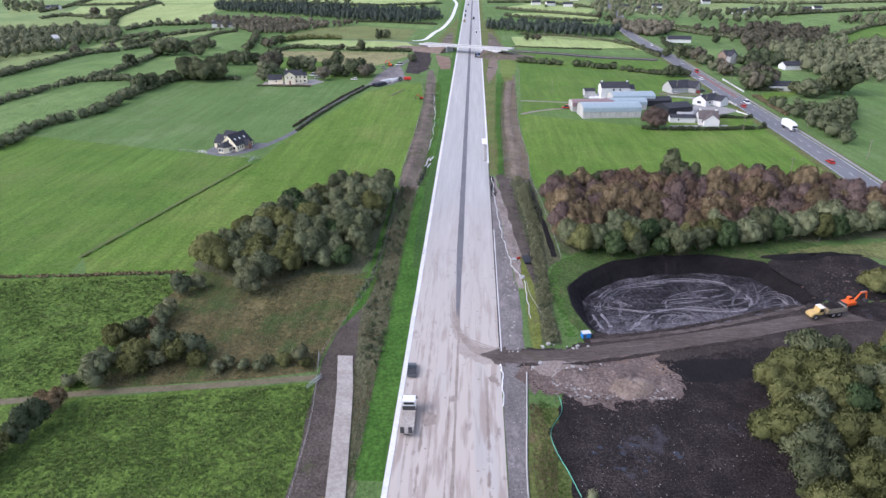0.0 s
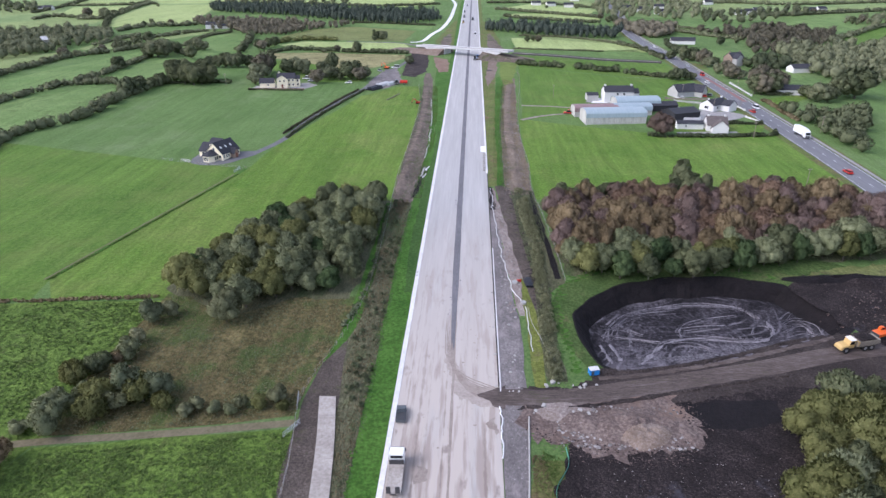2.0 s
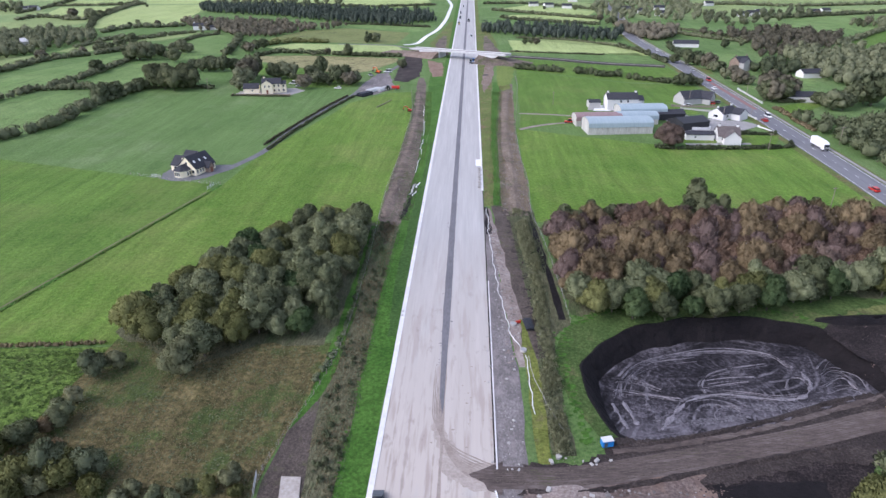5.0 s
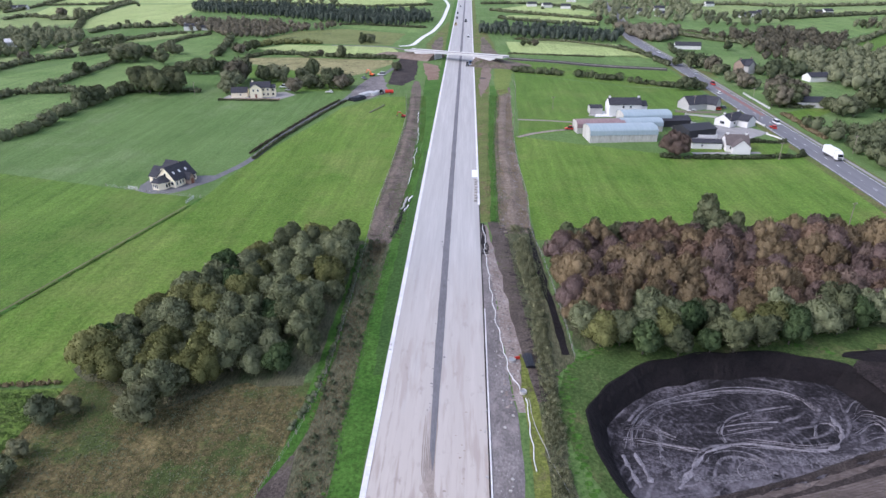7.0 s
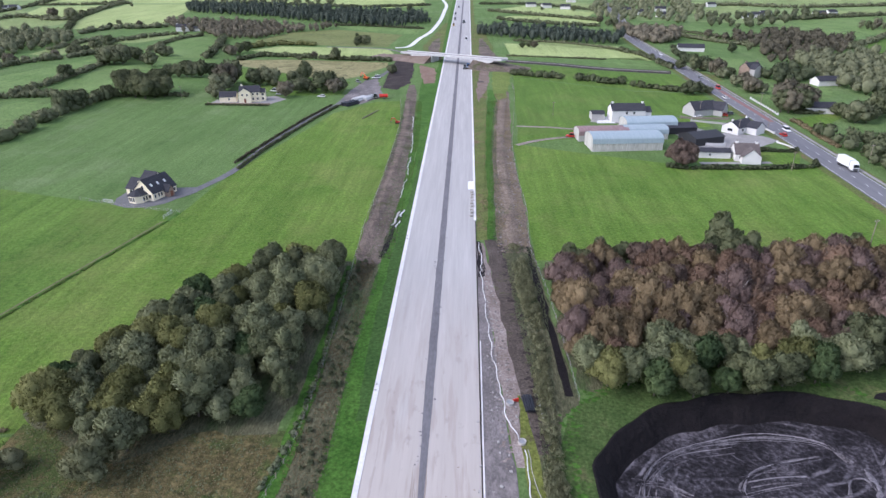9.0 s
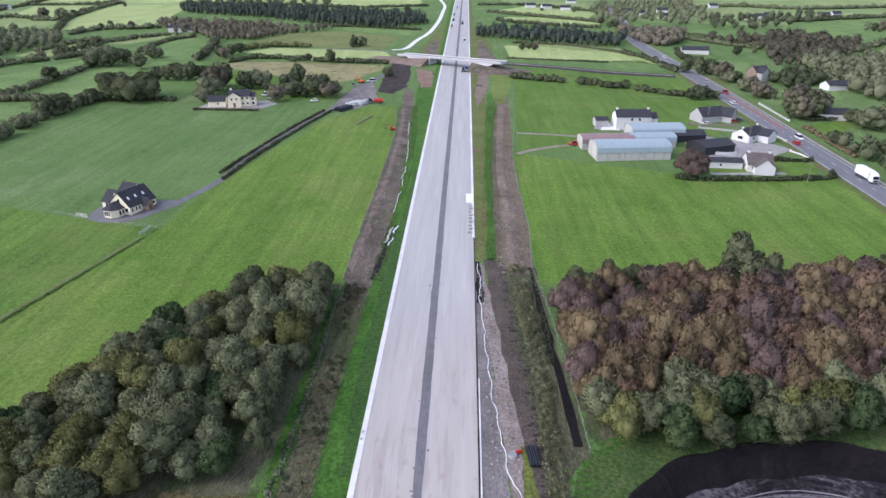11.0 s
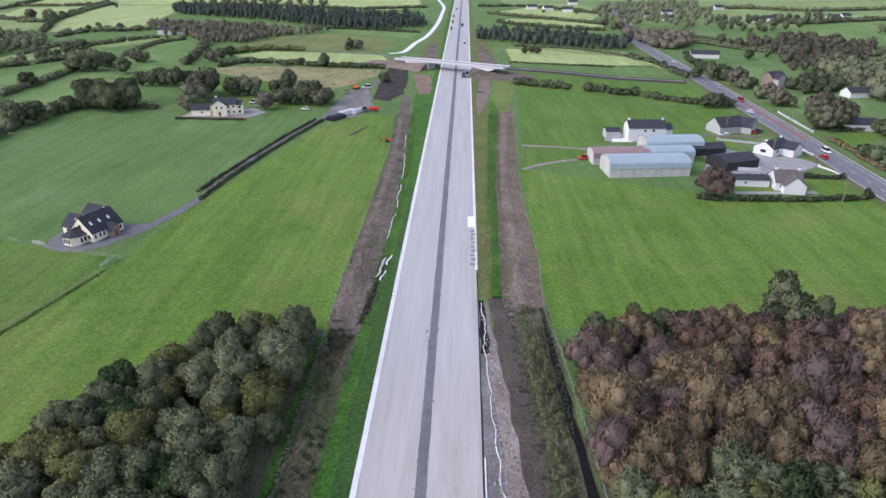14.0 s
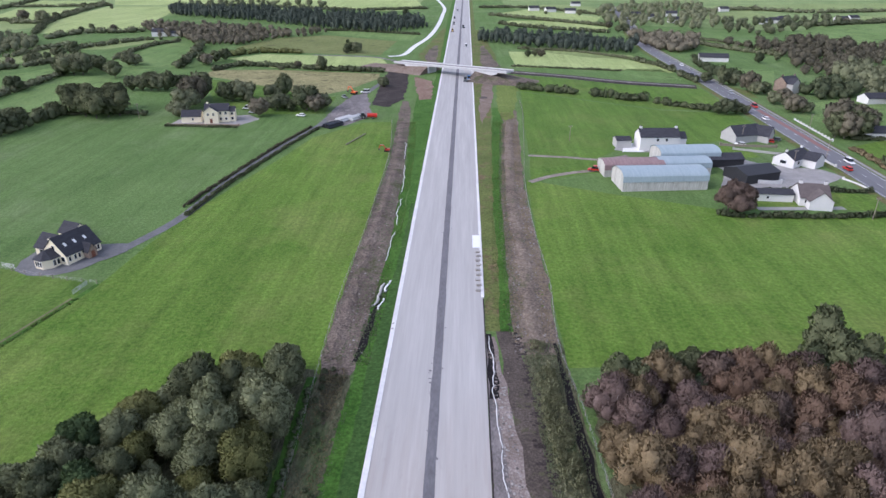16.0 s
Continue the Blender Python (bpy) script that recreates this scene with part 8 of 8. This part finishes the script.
def tractor(x, y, rz):
    r = thing("tractor", at(x, y, rz, 0.1), "dark tractor coupled to a red tanker trailer", "tractor")
    part("bonnet", box(B(), -0.5, 0.6, 0.9, 0.5, 2.4, 1.7, 0.08), M["dark_paint"], r)
    cab = part("cab", box(B(), -0.8, -0.9, 0.9, 0.8, 0.56, 2.7, 0.06), M["glass"], r)
    part("cab_roof", box(B(), -0.85, -0.95, 2.704, 0.85, 0.6, 2.85), M["dark_paint"], cab)
    for sx in (-0.95, 0.95):
        wheel(r, sx, -0.5, 0.85, 0.5)
        wheel(r, sx, 1.8, 0.55, 0.4)
    t = thing("trailer", at(x + 4.4, y, rz, 0.1), "red tanker trailer on two wheels", "trailer")
    part("tank", rod(B(), (0, -2.6, 1.6), (0, 2.0, 1.6), 1.0, n=16), M["red"], t)
    part("drawbar", box(B(), -0.1, 2.0, 0.6, 0.1, 3.0, 0.8), M["chassis"], t)
    for sx in (-1.05, 1.05):
        wheel(t, sx, -0.6, 0.6, 0.4)
    return r


tractor(-43.5, 405.5, 90)
car(-60, 449, 30, "silver_paint", "silver pickup in the gravel yard", "pickup", 1.7, 5.2, True)
car(-50.5, 462, 100, "white_paint", "white van parked in the yard", "van", 2.1, 5.4)
car(-74, 408, 80, "white_paint", "white car by the trees", "car")
car(-104, 421, 85, "white_paint", "white van beside the cream house", "van", 2.1, 5.4)
car(-113, 396.5, 95, "white_paint", "white car in the house yard", "car")
car(134, 373, 60, "red", "red car beside a grey house", "car")
car(138, 376, 60, "dark_paint", "dark car beside a grey house", "car")
car(-99, 413, 85, "silver_paint", "silver car among garden trees", "car")
car(120, 368, 70, "white_paint", "white car beside a grey house", "car")
car(52.8, 333, 80, "red", "small red farm machine beside the barn", "loader", 1.9, 3.8)

# ---- site clutter ----
cabin = thing("site_tank", at(29.3, 118.7, 12, 0.1) @ Matrix.Scale(0.74, 4), "small blue site cabin with pale roof", "site cabin")
part("body", box(B(), -1.3, -0.85, 0.1, 1.3, 0.85, 1.75, 0.04), M["blue_paint"], cabin)
part("roof", box(B(), -1.35, -0.9, 1.754, 1.35, 0.9, 1.86), M["concrete"], cabin)
part("door", box(B(), -0.95, -0.89, 0.2, -0.2, -0.852, 1.5), M["dark_paint"], cabin)
part("skid", box(B(), -1.2, -0.6, 0.0, 1.2, 0.6, 0.098), M["chassis"], cabin)


def pipe_run(name, pts, r, material, label, dz=0.2, wobble=0.0, step=1.0, category="pipe"):
    """A pipe or rolled liner that lies on the ground along a curve."""
    ln4 = curve_points(pts, step)
    n = 8
    verts, faces = [], []
    for i, p in enumerate(ln4):
        d = (ln4[min(i + 1, len(ln4) - 1)] - ln4[max(i - 1, 0)]).normalized()
        s = Vector((-d.y, d.x, 0))
        if wobble:
            p = p + s * wobble * (noise.noise(Vector((p.x * 0.3, p.y * 0.3, 3.3))) + 0.35 * noise.noise(Vector((p.x * 1.1, p.y * 1.1, 5.3))))
        rr = r * (1 + (0.35 * noise.noise(Vector((p.x, p.y, 1.3))) if wobble else 0))
        for k in range(n):
            a = 2 * math.pi * k / n
            q = p + s * rr * math.cos(a)
            verts.append((q.x, q.y, gz(q.x, q.y) + dz + rr * (1 + math.sin(a)) * (0.7 if wobble else 1)))
    for i in range(len(ln4) - 1):
        for k in range(n):
            faces.append((i * n + k, i * n + (k + 1) % n, (i + 1) * n + (k + 1) % n, (i + 1) * n + k))
    ob = raw(name, verts, faces, M[material])
    for f in ob.data.polygons:
        f.use_smooth = True
    return tagged(ob, label, category)


pipe_run("liner_roll", [(11, 224), (11.6, 201), (12.6, 176), (14, 159.6), (14.7, 152), (16.6, 146.5)], 0.085, "pipe_white", "crumpled white drainage liner along a trench", 0.06, 0.6, 0.8, "liner")
pipe_run("liner_roll", [(17.4, 144), (17.7, 138), (17.5, 132), (17.9, 126)], 0.085, "pipe_white", "crumpled white drainage liner along a trench", 0.06, 0.5, 0.8, "liner")
pipe_run("hose", [(17.9, 144), (18.6, 137), (19.8, 131), (21.3, 125.5), (22.6, 122)], 0.06, "cap", "pale hose snaking over the grass", 0.07, 0.3, 0.8, "hose")
pipe_run("liner_roll", [(10.2, 108), (10.35, 103), (10.2, 99), (10.4, 95)], 0.14, "pipe_white", "crumpled white drainage liner at the road edge", 0.06, 0.8, 0.6, "liner")
pipe_run("duct", [(13.1, 70), (13.4, 80), (14.4, 93), (15.3, 105.4)], 0.14, "cap", "grey concrete duct laid along the verge", 0.07, 0.0, 2.0)
band("slot_drain", [(112.5, 10.25, 10.5), (150, 10.3, 10.55), (176, 10.35, 10.6)], M["white_concrete"], 0.2, "pale concrete slot drain along the road edge", "drain", 0.0, 3.0, thick=0.3)
band("drain_trench", [(112.5, 9.95, 10.22), (150, 10.0, 10.26), (176, 10.05, 10.3), (240, 10.0, 10.2)], M["earth_dark"], 0.126, "dark open trench at the road edge", "trench", 0.05, 1.0)
band("trench_mud", [(204, 10.5, 12.4), (215, 10.4, 12.2), (226, 10.3, 11.4)], M["peat_wall"], 0.075, "dark wet trench at the road edge", "trench", 0.3, 1.5)
crng = np.random.default_rng(21)
block_me = bpy.data.meshes.new("concrete_block")
bm = box(B(), -0.3, -0.2, 0, 0.3, 0.2, 0.3, 0.03)
bm.to_mesh(block_me)
bm.free()
block_me.materials.append(M["cap"])


def blocks(places, label, group, me=block_me, name="concrete_block", category="block"):
    for x, y, s in places:
        o = new(name, me)
        o.matrix_world = at(x, y, crng.uniform(0, 180), 0.1)
        o.scale = (s, s, s)
        tagged(o, label, category, group)


blocks([(10.0 - crng.uniform(0, 0.5), y, crng.uniform(0.5, 0.9)) for y in np.arange(114, 176, 5.2)], "small dusty concrete kerb block at the road edge", "kerb blocks")
blocks([(crng.uniform(12, 15), crng.uniform(112, 150), crng.uniform(0.5, 1.0)) for _ in range(14)], "loose concrete block on the gravel verge", "loose blocks")
blocks([(crng.uniform(17, 30), crng.uniform(113, 116), crng.uniform(0.6, 1.4)) for _ in range(12)], "pale boulder beside the haul road", "boulders", name="boulder", category="boulder")
blocks([(crng.uniform(16, 27), crng.uniform(106.5, 108.5), crng.uniform(0.6, 1.8)) for _ in range(10)], "pale broken slab beside the haul road", "boulders", name="boulder", category="boulder")
blocks([(-9.85, y, 0.8) for y in (158.4, 160.2, 226, 228, 330, 332)], "small dark-stained block on the concrete channel", "channel blocks")


def ring_thing(x, y, r, label):
    o = thing("manhole_ring", at(x, y, 0, 0.06), label, "manhole ring")
    bm = B()
    n = 20
    rows = []
    for rr, z in ((r, 0), (r, 0.5), (r - 0.14, 0.5), (r - 0.14, 0)):
        rows.append([bm.verts.new((rr * math.cos(2 * math.pi * i / n), rr * math.sin(2 * math.pi * i / n), z)) for i in range(n)])
    for j in range(3):
        for i in range(n):
            bm.faces.new((rows[j][i], rows[j][(i + 1) % n], rows[j + 1][(i + 1) % n], rows[j + 1][i]))
    part("ring", bm, M["cap"], o)
    part("cover", rod(B(), (0, 0, 0.3), (0, 0, 0.34), r - 0.14, n=16), M["steel"], o)


ring_thing(15.6, 155.6, 0.75, "pale concrete manhole ring on the verge")
ring_thing(17.1, 145.6, 0.7, "pale concrete manhole ring on the verge")
part_red = thing("barrier", at(16.7, 156.2, 20, 0.06), "red plastic barrier lying on the verge", "barrier")
part("panel", box(B(), -0.6, -0.12, 0, 0.6, 0.12, 0.7, 0.03), M["red"], part_red)


def pipe_stack(x, y, rz, n, length, r, material, label, name="pipe_stack"):
    root = thing(name, at(x, y, rz, 0.08), label, "pipes")
    k = 0
    for row, cnt in enumerate((n, n - 1)):
        for i in range(cnt):
            px, pz = (i - cnt / 2) * 2.15 * r, r + row * 1.75 * r
            part("pipe", rod(B(), (px, -length / 2 + 0.2 * crng.uniform(-1, 1), pz), (px + 0.1 * crng.uniform(-1, 1), length / 2, pz), r, n=10), M[material], root)
            k += 1
    return root


pipe_stack(19.3, 155.4, 6, 5, 4.4, 0.19, "pipe_black", "pile of black plastic drainage pipes")
lone = thing("pipe", at(21.2, 153.8, 4, 0.08), "single white plastic pipe lying on weeds", "pipe")
part("barrel", rod(B(), (0, -2, 0.2), (0, 2, 0.2), 0.18, n=10), M["pipe_white"], lone)
pipe_stack(-54.5, 390.5, -35, 5, 9, 0.5, "pipe_black", "stack of dark plastic pipes in the yard")
pipe_stack(-51, 401, -35, 4, 9, 0.5, "concrete", "stack of pale concrete pipes in the yard")
pipe_stack(-46.5, 404, -30, 4, 8, 0.45, "concrete", "stack of pale concrete beams in the yard", "beam_stack")
pole = thing("log", at(-41, 370, -18, 0.08), "long pale pole lying in the grass", "pole")
part("shaft", rod(B(), (0, -9, 0.25), (0, 9, 0.2), 0.25, 0.16, 8), M["wood"], pole)

# white board and a row of pallets at the end of the finished channel
board = thing("white_sheet", at(8.9, 270.5, 0, 0.14), "white sheeting weighed down on the road", "sheeting")
part("sheet", box(B(), -1.1, -4, 0, 1.1, 4, 0.09, 0.02), M["white_paint"], board)
for i in range(9):
    p = thing("pallet", at(9.2 - 0.03 * i + 0.2 * (i % 2), 264 - 2.6 * i, 0, 0.14), "pallet of pale kerb stones on the road", "pallet", "kerb pallets")
    part("base", box(B(), -0.6, -0.5, 0, 0.6, 0.5, 0.14), M["wood"], p)
    part("kerb_stones", box(B(), -0.5, -0.42, 0.144, 0.5, 0.42, 0.6 if i % 3 else 0.35, 0.03), M["cap"], p)
pipe_run("liner_roll", [(-15.2, 235), (-14.8, 238.5), (-14.3, 241.5), (-14.2, 245.5)], 0.3, "cap", "crumpled grey sheeting beside the ditch", 0.06, 0.7, 0.5, "liner")
pipe_run("liner_roll", [(-13.9, 233.5), (-13.6, 236), (-13.3, 238.4)], 0.22, "pipe_white", "crumpled white sheeting beside the ditch", 0.06, 0.7, 0.5, "liner")
pipe_run("liner_roll", [(-13.1, 241.5), (-13.0, 244), (-12.6, 247)], 0.26, "pipe_white", "crumpled white sheeting beside the ditch", 0.06, 0.7, 0.5, "liner")
for pts in ([(-14.6, 258), (-14.9, 266), (-14.8, 276)], [(-15, 281), (-15.2, 292), (-15.2, 302)], [(-15.4, 308), (-16, 322), (-17, 336)], [(-17.6, 344), (-18.6, 356), (-19.6, 366)]):
    pipe_run("liner_roll", pts, 0.1, "pipe_white", "crumpled white liner along the ditch", 0.06, 0.8, 0.7, "liner")
band("ditch_west", [(214, -16.6, -15.4), (219, -16.2, -14.4), (226, -15.6, -14.2), (234, -15, -13.9), (240, -14.2, -13.6)], M["peat_wall"], 0.098, "dark ditch along the bare earth", "ditch", 0.35, 1.0)
tufts("ditch_grass", [(-17, 213), (-13, 213), (-12.6, 250), (-15.2, 250)], 700, 0.22, 0.3, "leaf_weed", "coarse weeds along the ditch", 51)

# silt curtain
silt = curve_points([(21, 98), (20.9, 94), (18.3, 88.6), (18.7, 83.8), (20.2, 79), (21.5, 74)], 0.8)
bm = B()
prev = None
for p in silt:
    a = bm.verts.new((p.x, p.y, gz(p.x, p.y)))
    c = bm.verts.new((p.x + 0.05, p.y, gz(p.x, p.y) + 0.38 + 0.1 * noise.noise(p)))
    d = bm.verts.new((p.x + 0.12, p.y, gz(p.x, p.y)))
    if prev:
        bm.faces.new((prev[0], a, c, prev[1])), bm.faces.new((prev[1], c, d, prev[2]))
    prev = (a, c, d)
tagged(part("silt_fence", bm, M["green_sheet"]), "low green silt curtain round the peat ground", "silt fence")


def power_pole(x, y, h, cross=True, group="utility poles"):
    r = thing("utility_pole", at(x, y, 15, -0.3, False), "grey timber utility pole standing in a field", "utility pole", group)
    part("pole", rod(B(), (0, 0, 0), (0, 0, h), 0.15, 0.1, 8), M["wood"], r)
    if cross:
        part("crossarm", box(B(), -0.9, -0.06, h - 0.6, 0.9, 0.06, h - 0.45), M["wood"], r)
        for sx in (-0.75, 0.75):
            part("insulator", rod(B(), (sx, 0, h - 0.45), (sx, 0, h - 0.25), 0.06, n=6), M["cap"], r)


for x, y, h in ((129.5, 291, 7.5), (122.6, 228, 7.5), (128, 339, 7.5), (122, 372, 8), (160, 392, 8), (147, 352, 8), (163, 300, 8), (163, 250, 8), (-150, 401, 7.5), (50, 372, 7)):
    power_pole(x, y, h)


def gate(x, y, rz, w, label):
    r = thing("field_gate", at(x, y, rz, 0.0), label, "gate")
    for z in (0.25, 0.5, 0.75, 1.0, 1.2):
        part("bar", rod(B(), (-w / 2, 0, z), (w / 2, 0, z), 0.035, n=6), M["steel"], r)
    for sx in (-w / 2, 0, w / 2):
        part("upright", rod(B(), (sx, 0, 0.1), (sx, 0, 1.25), 0.045, n=6), M["steel"], r)


gate(-86.4, 240, 82, 4.8, "galvanised field gate in the boundary")
gate(-28.2, 107.8, 100, 4.2, "galvanised gate leaning at the lane end")
gate(-27.4, 100.3, 60, 4.2, "galvanised gate standing open at the lane")
gate(-111, 250.4, -15, 4.0, "pale garden gate of the cream house")


def wall_run(pts, h, w, material, label, name="garden_wall"):
    root = thing(name, Matrix.Identity(4), label, "wall")
    ln5 = curve_points(pts, 3.0)
    verts, faces = [], []
    for i, p in enumerate(ln5):
        d = (ln5[min(i + 1, len(ln5) - 1)] - ln5[max(i - 1, 0)]).normalized()
        s = Vector((-d.y, d.x, 0)) * w / 2
        for q, z in ((p + s, -0.2), (p + s, h), (p - s, h), (p - s, -0.2)):
            verts.append((q.x, q.y, gz(q.x, q.y) + z))
    for i in range(len(ln5) - 1):
        for k in range(3):
            faces.append((4 * i + k, 4 * i + 4 + k, 4 * i + 5 + k, 4 * i + 1 + k))
    faces += [(0, 1, 2, 3), tuple(4 * (len(ln5) - 1) + k for k in (3, 2, 1, 0))]
    raw("wall", verts, faces, M[material], root)
    for p in (ln5[0], ln5[-1]):
        part("pier", box(B(), p.x - 0.3, p.y - 0.3, gz(p.x, p.y) - 0.2, p.x + 0.3, p.y + 0.3, gz(p.x, p.y) + h + 0.35), M[material], root)


wall_run([(143.2, 353.8), (144.6, 347), (145, 341.4)], 0.7, 0.22, "white_wall", "low white garden wall beside the main road")
wall_run([(140.4, 327.5), (142.6, 322), (143.4, 316.3)], 0.6, 0.22, "white_wall", "low white garden wall beside the main road")
wall_run([(115, 362), (128, 357), (140, 352)], 0.9, 0.25, "grey_wall", "low grey boundary wall")
wall_run([(112, 368), (120, 366.5), (134, 366)], 1.0, 0.25, "wood", "grey timber panel fence of the grey house", "panel_fence")
wall_run([(162.2, 376), (162.8, 392), (163.2, 412)], 0.5, 0.2, "concrete", "low pale roadside wall with piers")
for k in range(13):
    pier = thing("wall_pier", at(162.2 + 0.085 * k, 376.5 + 2.9 * k, 2, 0.0, False), "short white pier of a roadside wall", "pier", "roadside piers")
    part("shaft", box(B(), -0.22, -0.22, -0.2, 0.22, 0.22, 0.95, 0.02), M["white_wall"], pier)
    part("cap", prism(B(), [(-0.28, 0.954), (0.28, 0.954), (0, 1.15)], -0.28, 0.28), M["white_wall"], pier)
wall_run([(-131, 389.6), (-116, 390), (-98, 389.4)], 0.7, 0.3, "stone", "low stone garden wall")
wall_run([(103, 323.5), (112, 321.4), (116, 322)], 1.3, 0.25, "concrete", "pale concrete yard wall")
# stones on rough ground
for poly, n, seed, sz in (([(16, 218), (24, 218), (26, 320), (20, 320), (17, 282)], 700, 31, 0.16), ([(12, 150), (17, 150), (14, 205), (11.5, 222)], 700, 32, 0.16), ([(20, 98), (44, 98), (44, 109), (20, 109)], 500, 33, 0.2), ([(22, 60), (55, 60), (58, 98), (22, 96)], 500, 34, 0.06), ([(-23, 214), (-15, 214), (-16, 345), (-24, 345)], 300, 35, 0.14), ([(11, 62), (13, 62), (15, 106), (15.5, 136), (10.8, 136)], 240, 36, 0.09)):
    rng = np.random.default_rng(seed)
    bm0 = B()
    bmesh.ops.create_icosphere(bm0, subdivisions=1, radius=1.0)
    sv, sf = [v.co.copy() for v in bm0.verts], [[v.index for v in f.verts] for f in bm0.faces]
    bm0.free()
    verts, faces = [], []
    for x, y in zip(*[rng.uniform(min(p[i] for p in poly), max(p[i] for p in poly), n) for i in (0, 1)]):
        if not inside((x, y), poly):
            continue
        s = sz * rng.uniform(0.5, 1.8)
        base = len(verts)
        k = rng.uniform(0.7, 1.3, 3)
        verts += [(x + v.x * s * k[0], y + v.y * s * k[1], gz(x, y) + 0.08 + v.z * s * 0.6 * k[2]) for v in sv]
        faces += [[base + i for i in f] for f in sf]
    tagged(raw("stones", verts, faces, M["rubble_stone"]), "scattered pale stones on bare ground", "stones", kind="stuff")
